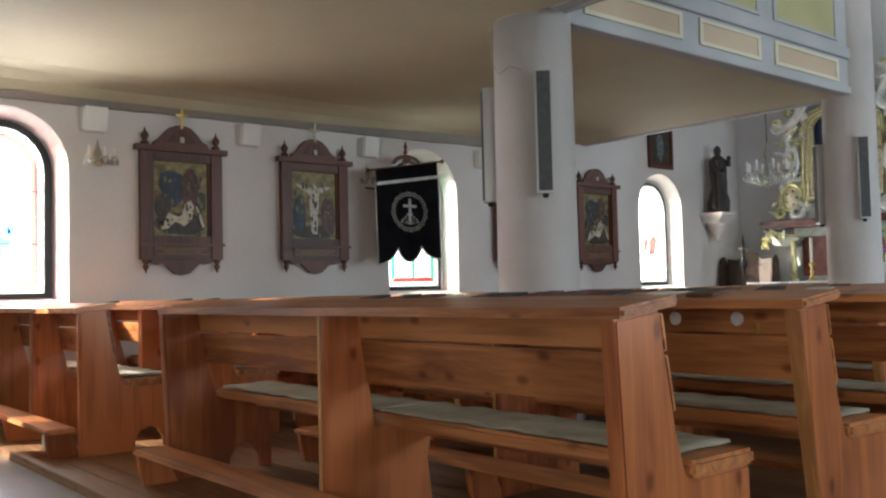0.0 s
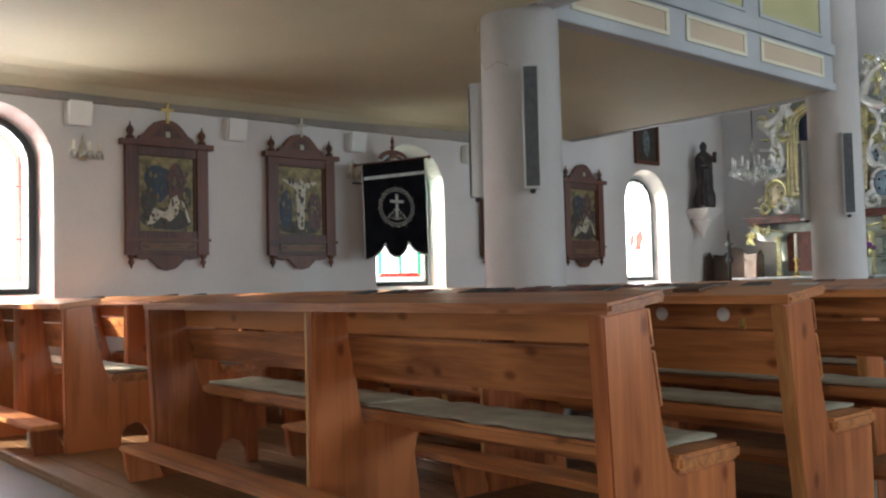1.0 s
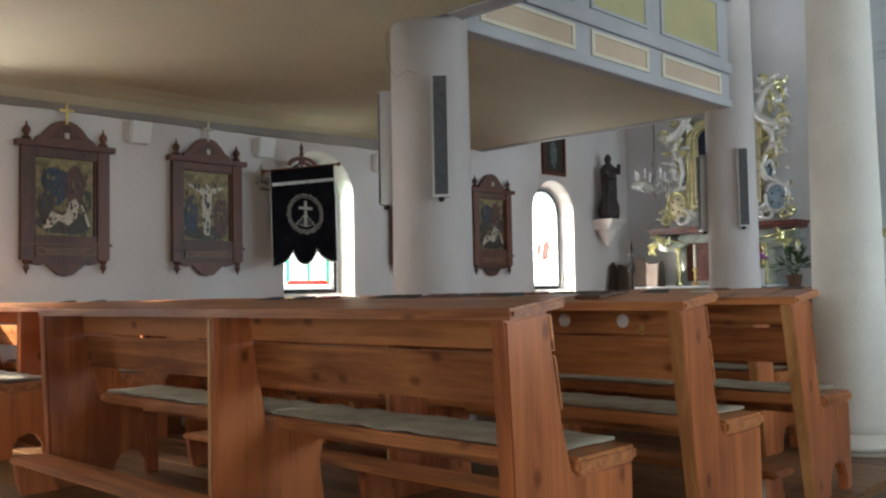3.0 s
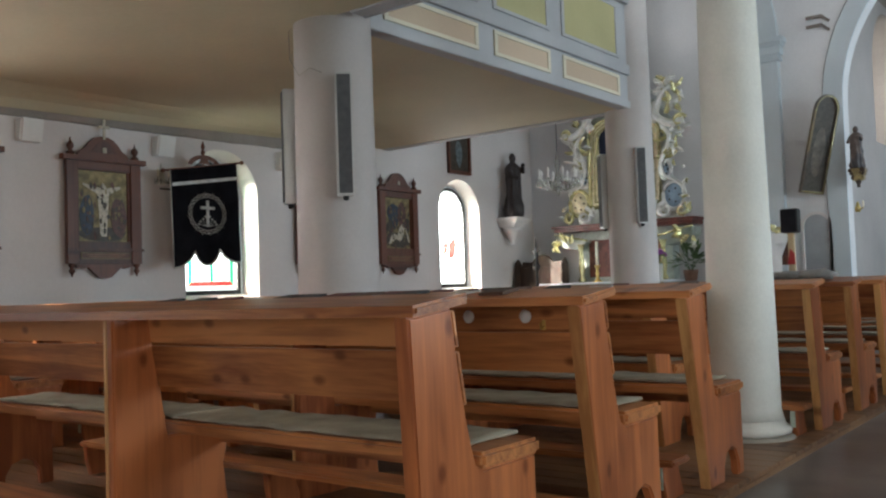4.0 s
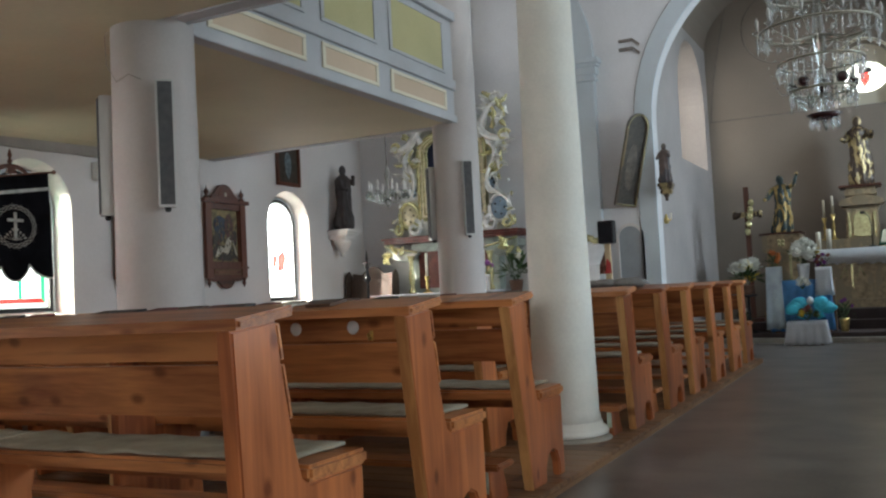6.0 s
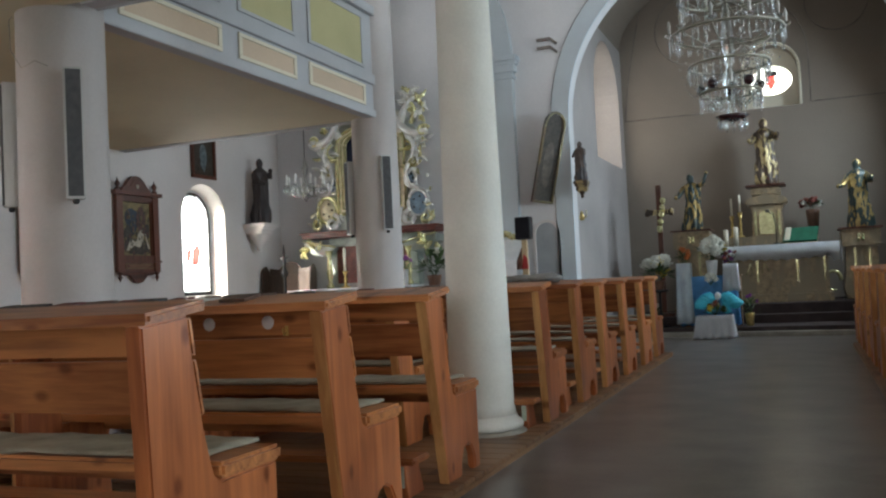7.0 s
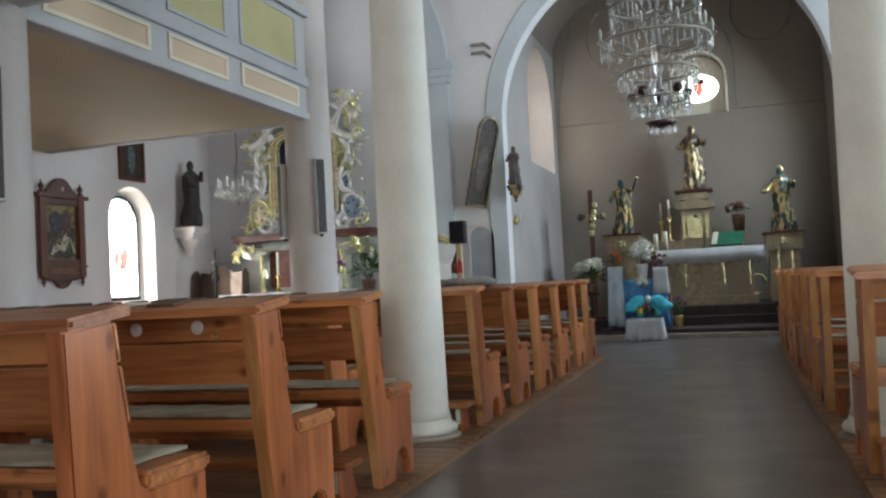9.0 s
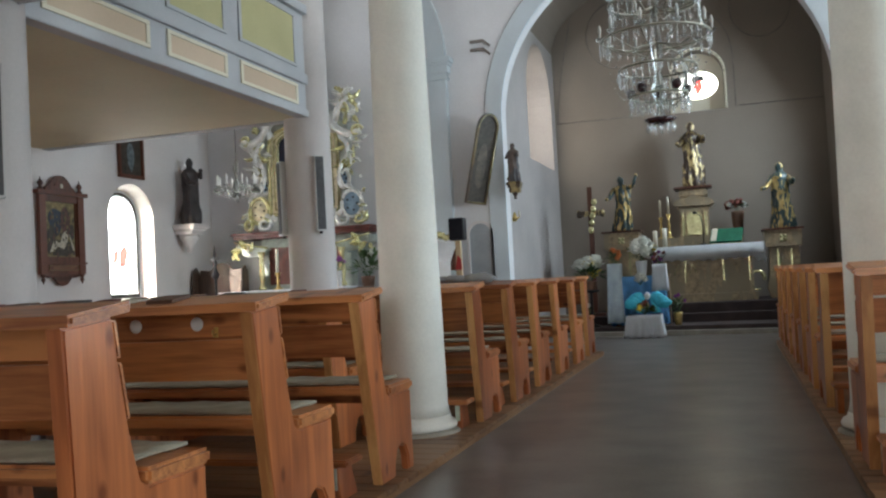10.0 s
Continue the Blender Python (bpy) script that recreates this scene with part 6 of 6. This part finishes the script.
# ---- side pedestals with statues ----
def pedestal(x, y, h, label):
    p = thing("statue_pedestal", label, "pedestal", (x, y, 0.28))
    apart("base", lambda bm: box(bm, -0.33, -0.3, 0, 0.33, 0.3, 0.16, 0.012), ALTAR_STONE, "", p)
    apart("shaft", lambda bm: prism(bm, [(-0.25, 0.161), (0.25, 0.161), (0.30, 0.35), (0.26, 0.6), (0.24, h - 0.32), (-0.24, h - 0.32), (-0.26, 0.6), (-0.30, 0.35)], -0.22, 0.22, "y", 0.01), ALTAR_STONE, "", p)
    apart("cap", lambda bm: box(bm, -0.30, -0.28, h - 0.319, 0.30, 0.28, h - 0.03, 0.012), ALTAR_STONE, "", p)
    apart("slab", lambda bm: box(bm, -0.34, -0.32, h - 0.029, 0.34, 0.32, h, 0.008), DARKWOOD, "", p)
    for sx in (-0.1, 0.12):
        apart("gilt_strip", lambda bm: prism(bm, [(sx - 0.012, 0.55), (sx + 0.012, 0.55), (sx + 0.016, h - 0.35), (sx - 0.016, h - 0.35)], -0.24, -0.221, "y"), GOLD, "", p)
    apart("gilt_ornament", lambda bm: [ball(bm, (dx, -0.285, h - 0.17 + dz), (0.03, 0.015, 0.03), 8, 6, 0.3) for dx, dz in ((0, 0), (0.03, 0.03), (-0.03, 0.03), (0.03, -0.03), (-0.03, -0.03))], GOLD, "", p)
    return p
pedestal(0.90, 16.6, 1.35, "olive painted pedestal with gilt strips")
statue("statue", "gilded statue with dark teal folds on a pedestal", (0.92, 16.6, 1.631), 1.16, GILT_TEAL, [(-0.26, -0.18, 0.60), (0.17, -0.22, 0.70)], seed=4.0)
pedestal(-1.75, 16.0, 1.45, "olive painted pedestal beside the altar")
statue("statue", "gilded statue with raised arm and teal cape", (-1.75, 16.0, 1.731), 0.98, GILT_TEAL, [(-0.22, -0.22, 0.58), (0.30, -0.1, 0.98)], lean=0.4, seed=6.0)

cr = thing("wooden_cross", "dark wooden cross with gilt ornament on a stand", "cross", (-2.25, 15.7, 0.28))
apart("post", lambda bm: box(bm, -0.04, -0.03, 0, 0.04, 0.03, 2.25, 0.005), DARKWOOD, "", cr)
apart("crossbar", lambda bm: [box(bm, -0.2, -0.031, 1.74, 0.2, 0.031, 1.83, 0.005)] + [ball(bm, (q, 0, 1.785), (0.05, 0.035, 0.07), 10, 7, 0.3) for q in (-0.2, 0.2)], GILT_BROWN, "", cr)
apart("gilt_ornament", lambda bm: [ball(bm, (0.02 * k, -0.05, 1.5 + 0.12 * k), (0.05, 0.02, 0.06), 8, 6, 0.4) for k in range(5)], GOLD, "", cr)
apart("foot", lambda bm: box(bm, -0.2, -0.2, 0.0, 0.2, 0.2, 0.06, 0.008), DARKWOOD, "", cr)

# ---- on the altar ----
AT = AZ + 0.974
candle(-1.22, 16.25, AT, 0.30, 0.04)
candle(-1.06, 16.3, AT, 0.34, 0.04)
candle(-1.02, 17.1, AZ + 1.161, 0.32, 0.02, 0.45)
candle(-0.82 - 0.35, 17.2, AZ + 1.161, 0.32, 0.02, 0.40)
bk = new("altar_book")
tagged(bk, "green covered altar book on a sloped stand", "book")
bk.matrix_basis = pose(-0.02, 16.35, AT, 0, 0, -8)
GREENC = mat("green cloth", (0.015, 0.13, 0.07), 0.7, var=0.2, scale=8)
apart("stand", lambda bm: prism(bm, [(-0.1, 0.0), (0.16, 0.0), (0.16, 0.2)], -0.25, 0.25, "x", 0.004), BRASS, "gilt book stand", bk)
apart("cover", lambda bm: prism(bm, [(-0.14, 0.02), (0.17, 0.255), (0.155, 0.275), (-0.155, 0.04)], -0.27, 0.27, "x", 0.004), GREENC, "", bk)
apart("page_edge", lambda bm: prism(bm, [(-0.13, 0.045), (0.15, 0.262), (0.142, 0.285), (-0.14, 0.066)], -0.25, -0.16, "x", 0.003), PAPER, "", bk)
mic = thing("microphone", "thin black gooseneck microphone on the altar", "microphone", (-0.40, 16.15, AT))
apart("base", lambda bm: lathe(bm, [(0.06, 0), (0.06, 0.02), (0.01, 0.03)], 14), BLACKMETAL, "", mic)
apart("neck", lambda bm: tube(bm, [(0, 0, 0.03), (0, 0, 0.35), (-0.03, -0.02, 0.5), (-0.1, -0.05, 0.56)], 0.008, 6), BLACKMETAL, "", mic)
apart("capsule", lambda bm: ball(bm, (-0.12, -0.06, 0.565), (0.04, 0.025, 0.025), 10, 7), BLACKMETAL, "", mic)
bouquet("bowl of dried reddish and cream flowers", (0.20, 17.2, AZ + 1.161), 0.22, 12, 20, [WHITE_PETAL, PEACH_PETAL, PEACH_PETAL], CERAMIC, 0.42, 0.11, 8, 0.35, 0.075)

# ---- flower display before the altar ----
SHEER = mat("pale blue tulle", (0.76, 0.84, 0.96), 0.8, var=0.15, scale=6, fine=80, bump=0.4)
BLUECLOTH = mat("sky blue satin", (0.16, 0.46, 0.95), 0.45, var=0.2, scale=7, fine=60, bump=0.3)
TEAL = mat("turquoise tulle", (0.07, 0.62, 0.84), 0.5, var=0.2, scale=9, fine=60, bump=0.3)


def drape(bm, x0, x1, z0, z1, folds, depth, flare=0.0, y=0.0, back=0.3):
    """A hanging cloth round the front and the sides of a support, folded along its hem."""
    n = 64
    path = [(x0, back), (x0, 0.0), (x1, 0.0), (x1, back)]
    seg = [back, x1 - x0, back]
    tot = sum(seg)
    rows = []
    for j in range(7):
        v = j / 6
        row = []
        for i in range(n + 1):
            s = tot * i / n
            k = 0
            while k < 2 and s > seg[k]:
                s -= seg[k]
                k += 1
            a, b = path[k], path[k + 1]
            u = s / seg[k]
            px, py = a[0] + (b[0] - a[0]) * u, a[1] + (b[1] - a[1]) * u
            wv = depth * v * math.sin(folds * 2 * math.pi * i / n + 0.7 * math.sin(5.0 * i / n))
            mx = (x0 + x1) / 2
            row.append(bm.verts.new((px + (px - mx) * flare * v + (wv if k != 1 else 0), y + py - flare * v * 0.3 + (wv if k == 1 else 0), z1 + (z0 - z1) * v + 0.008 * math.sin(folds * 6.28 * i / n) * v)))
        rows.append(row)
    for a, b in zip(rows, rows[1:]):
        for i in range(n):
            bm.faces.new((a[i], b[i], b[i + 1], a[i + 1])).smooth = True
    bm.faces.new(rows[0])
    bmesh.ops.solidify(bm, geom=bm.faces[:], thickness=0.005)


tbl = thing("draped_flower_stand", "tall stand draped in sky blue and white cloth", "draped stand", (-1.42, 14.75, 0.14))
apart("inner_box", lambda bm: box(bm, -0.40, 0.03, 0.0, 0.40, 0.34, 0.79, 0.005), PLATFORM, "", tbl)
apart("blue_cloth", lambda bm: drape(bm, -0.42, 0.42, 0.02, 0.80, 11, 0.03, 0.06, 0.0, 0.36), BLUECLOTH, "sky blue satin cloth", tbl)
apart("white_veil", lambda bm: drape(bm, -0.47, -0.25, 0.06, 1.02, 5, 0.02, 0.15, -0.06, 0.2), SHEER, "pale veil hanging from a corner", tbl)
apart("white_veil", lambda bm: drape(bm, 0.24, 0.46, 0.55, 0.98, 4, 0.02, 0.1, -0.06, 0.2), LINEN, "pale veil hanging from a corner", tbl)
low = thing("small_table", "low table under a white lace cloth", "table", (-1.28, 13.88, 0.0))
for x in (-0.2, 0.2):
    for y in (0.05, 0.32):
        apart("leg", lambda bm: box(bm, x - 0.018, y - 0.018, 0, x + 0.018, y + 0.018, 0.32, 0.003), PLATFORM, "", low)
apart("top", lambda bm: box(bm, -0.25, 0.0, 0.321, 0.25, 0.37, 0.34, 0.004), PLATFORM, "", low)
apart("lace_cloth", lambda bm: drape(bm, -0.26, 0.26, 0.01, 0.348, 13, 0.018, 0.14, -0.012, 0.38), LINEN, "white lace tablecloth", low)
bow = thing("tulle_bow", "large turquoise tulle bow on the draped stand", "bow", (-1.27, 14.62, 0.62))
for sx in (-1, 1):
    apart("loop", lambda bm: [ball(bm, (sx * (0.15 + 0.05 * k), -0.01 * k, -0.03 - 0.045 * k), (0.11, 0.06, 0.085), 18, 12, 0.35) for k in range(3)], TEAL, "", bow)
    apart("tail", lambda bm: prism(bm, [(sx * 0.02, 0.0), (sx * 0.10, -0.28), (sx * 0.2, -0.25), (sx * 0.06, 0.02)], -0.02, -0.005, "y"), TEAL, "", bow)
apart("knot", lambda bm: ball(bm, (0, -0.02, 0), (0.05, 0.05, 0.06), 10, 8, 0.3), LINEN, "", bow)
bouquet("fruit and flower basket on the small table", (-1.28, 14.06, 0.349), 0.17, 9, 34, [YELLOW_PETAL, LEAF, WHITE_PETAL, PEACH_PETAL], None, 0.0, 0.1, 21, 0.6, 0.06)
bouquet("white and yellow flowers in a white vase", (-1.36, 14.92, 0.945), 0.25, 14, 60, [WHITE_PETAL, WHITE_PETAL, WHITE_PETAL, YELLOW_PETAL], WHITEPOT, 0.24, 0.09, 22, 0.7, 0.125)
bouquet("white hydrangeas above dark green leaves", (-2.2, 14.90, 0.75), 0.28, 9, 90, [WHITE_PETAL, WHITE_PETAL, WHITE_PETAL, YELLOW_PETAL], CERAMIC, 0.15, 0.1, 23, 0.7, 0.13)
bouquet("orange lilies with grassy leaves", (-1.80, 14.95, 0.945), 0.16, 6, 40, [ORANGE_PETAL], WHITEPOT, 0.2, 0.05, 24, 1.2, 0.055)
bouquet("mauve dried flowers in a white pot", (-1.06, 14.9, 0.945), 0.15, 9, 20, [PEACH_PETAL, PINK_PETAL], WHITEPOT, 0.16, 0.055, 25, 1.0, 0.045)
bouquet("white flower ball on the draped stand", (-1.36, 14.55, 0.80), 0.10, 10, 10, [WHITE_PETAL], None, 0, 0.1, 26, 1.0, 0.06)
bouquet("dark green plant in a gilt pot", (-0.82, 14.70, 0.14), 0.16, 4, 50, [PINK_PETAL], BRASS, 0.2, 0.07, 27, 1.3, 0.035)
bouquet("grey foliage plant on the step", (-2.30, 15.02, 0.14), 0.18, 4, 60, [WHITE_PETAL], WHITEPOT, 0.16, 0.1, 28, 0.8, 0.05)
st = thing("plant_stand", "dark iron plant stand on the step", "plant stand", (-2.2, 14.90, 0.14))
apart("column", lambda bm: lathe(bm, [(0.14, 0), (0.14, 0.02), (0.02, 0.05), (0.02, 0.56), (0.14, 0.58), (0.14, 0.609)], 14), BLACKMETAL, "", st)
ra = thing("shelf_board", "pale board carrying the flower vases", "board", (-1.42, 15.02, 0.14))
apart("board", lambda bm: box(bm, -0.50, -0.13, 0.78, 0.50, 0.13, 0.804, 0.004), PLATFORM, "", ra)
for x in (-0.46, 0.46):
    apart("leg", lambda bm: box(bm, x - 0.02, -0.1, 0.0, x + 0.02, 0.1, 0.779, 0.003), PLATFORM, "", ra)

# ---- the great crystal chandelier ----
RINGMETAL = mat("dull grey brass", (0.30, 0.29, 0.23), 0.4, 0.6, var=0.2, scale=12)
BULB = mat("frosted bulb", (0.45, 0.45, 0.42), 0.4, var=0.05)
DARKRED = mat("dark brown red glass", (0.035, 0.014, 0.016), 0.12, var=0.2, bump=0.02)
CX, CY = -0.52, 8.7
ch = thing("crystal_chandelier", "large tiered crystal chandelier with candle bulbs and dark red beads", "chandelier", (CX, CY, -0.07))
apart("chain", lambda bm: tube(bm, [(0, 0, 4.5), (0, 0, 6.27)], 0.012, 6), BLACKMETAL, "", ch)
apart("shaft", lambda bm: lathe(bm, [(0.02, 2.42), (0.06, 2.5), (0.03, 2.6), (0.07, 2.8), (0.03, 2.95), (0.06, 3.2), (0.03, 3.5), (0.08, 3.8), (0.02, 4.1), (0.05, 4.4), (0.01, 4.5)], 14), CRYSTAL, "", ch)
rc = random.Random(3)
for r, z, lamps, drops in ((0.50, 3.28, 10, 46), (0.42, 3.62, 8, 36), (0.30, 3.95, 6, 26), (0.27, 2.72, 6, 34), (0.36, 2.98, 0, 40)):
    apart("ring", lambda bm: tube(bm, [(r * math.cos(t), r * math.sin(t), z) for t in [2 * math.pi * k / 40 for k in range(41)]], 0.012, 6), RINGMETAL, "dull metal ring", ch)
    for k in range(lamps):
        a = 2 * math.pi * k / lamps + z
        x, y = (r + 0.02) * math.cos(a), (r + 0.02) * math.sin(a)
        cup = apart("candle_cup", lambda bm: lathe(bm, [(0.008, -0.03), (0.035, -0.01), (0.042, 0.01), (0.012, 0.011)], 10, (x, y, z + 0.03)), CRYSTAL, "", ch)
        apart("candle_bulb", lambda bm: lathe(bm, [(0.012, 0.012), (0.012, 0.06), (0.018, 0.085), (0.012, 0.12), (0.002, 0.14)], 8, (x, y, z + 0.03)), BULB, "", ch)
        apart("arm", lambda bm: tube(bm, [(0.03 * math.cos(a), 0.03 * math.sin(a), z - 0.05), (0.5 * x, 0.5 * y, z - 0.12), (0.9 * x, 0.9 * y, z - 0.04), (x, y, z + 0.0)], 0.006, 6), RINGMETAL, "", ch)
    def drops_of(bm):
        for k in range(drops):
            a = 2 * math.pi * k / drops + rc.uniform(-0.05, 0.05)
            rr = r + rc.uniform(-0.02, 0.03)
            for j in range(rc.choice((1, 2, 2, 3))):
                drop(bm, rr * math.cos(a), rr * math.sin(a), z - 0.015 - 0.055 * j, 1.1)
            lathe(bm, [(0.001, 0), (0.012, -0.012), (0.001, -0.024)], 6, (rr * math.cos(a) * 0.6, rr * math.sin(a) * 0.6, z + rc.uniform(-0.12, 0.12)))
    tagged(apart("crystal_fringe", drops_of, CRYSTAL, "cut crystal drops", ch), kind="stuff")
def swags(bm):
    for k in range(10):
        a = 2 * math.pi * k / 10
        for r0, z0, r1, z1 in ((0.50, 3.28, 0.27, 2.74), (0.06, 4.3, 0.50, 3.30)):
            for j in range(1, 12):
                u = j / 12
                rr, z = r0 + (r1 - r0) * u, z0 + (z1 - z0) * u - 0.22 * math.sin(math.pi * u)
                lathe(bm, [(0.001, 0.011), (0.011, 0), (0.001, -0.011)], 5, (rr * math.cos(a), rr * math.sin(a), z))
tagged(apart("bead_garland", swags, CRYSTAL, "strings of crystal beads", ch), kind="stuff")
for k in range(5):
    a = 2 * math.pi * k / 5 + 0.4
    apart("red_bead", lambda bm: ball(bm, (0.27 * math.cos(a), 0.27 * math.sin(a), 2.78), 0.05, 12, 8), DARKRED, "dark red glass ball", ch)
apart("bottom_dish", lambda bm: lathe(bm, [(0.01, 2.455), (0.11, 2.465), (0.155, 2.50), (0.14, 2.507), (0.02, 2.50)], 20), DARKRED, "dark red glass dish", ch)
apart("bottom_fringe", lambda bm: [drop(bm, 0.12 * math.cos(a), 0.12 * math.sin(a), 2.47, 1.6) for a in [2 * math.pi * k / 12 for k in range(12)]], CRYSTAL, "", ch)
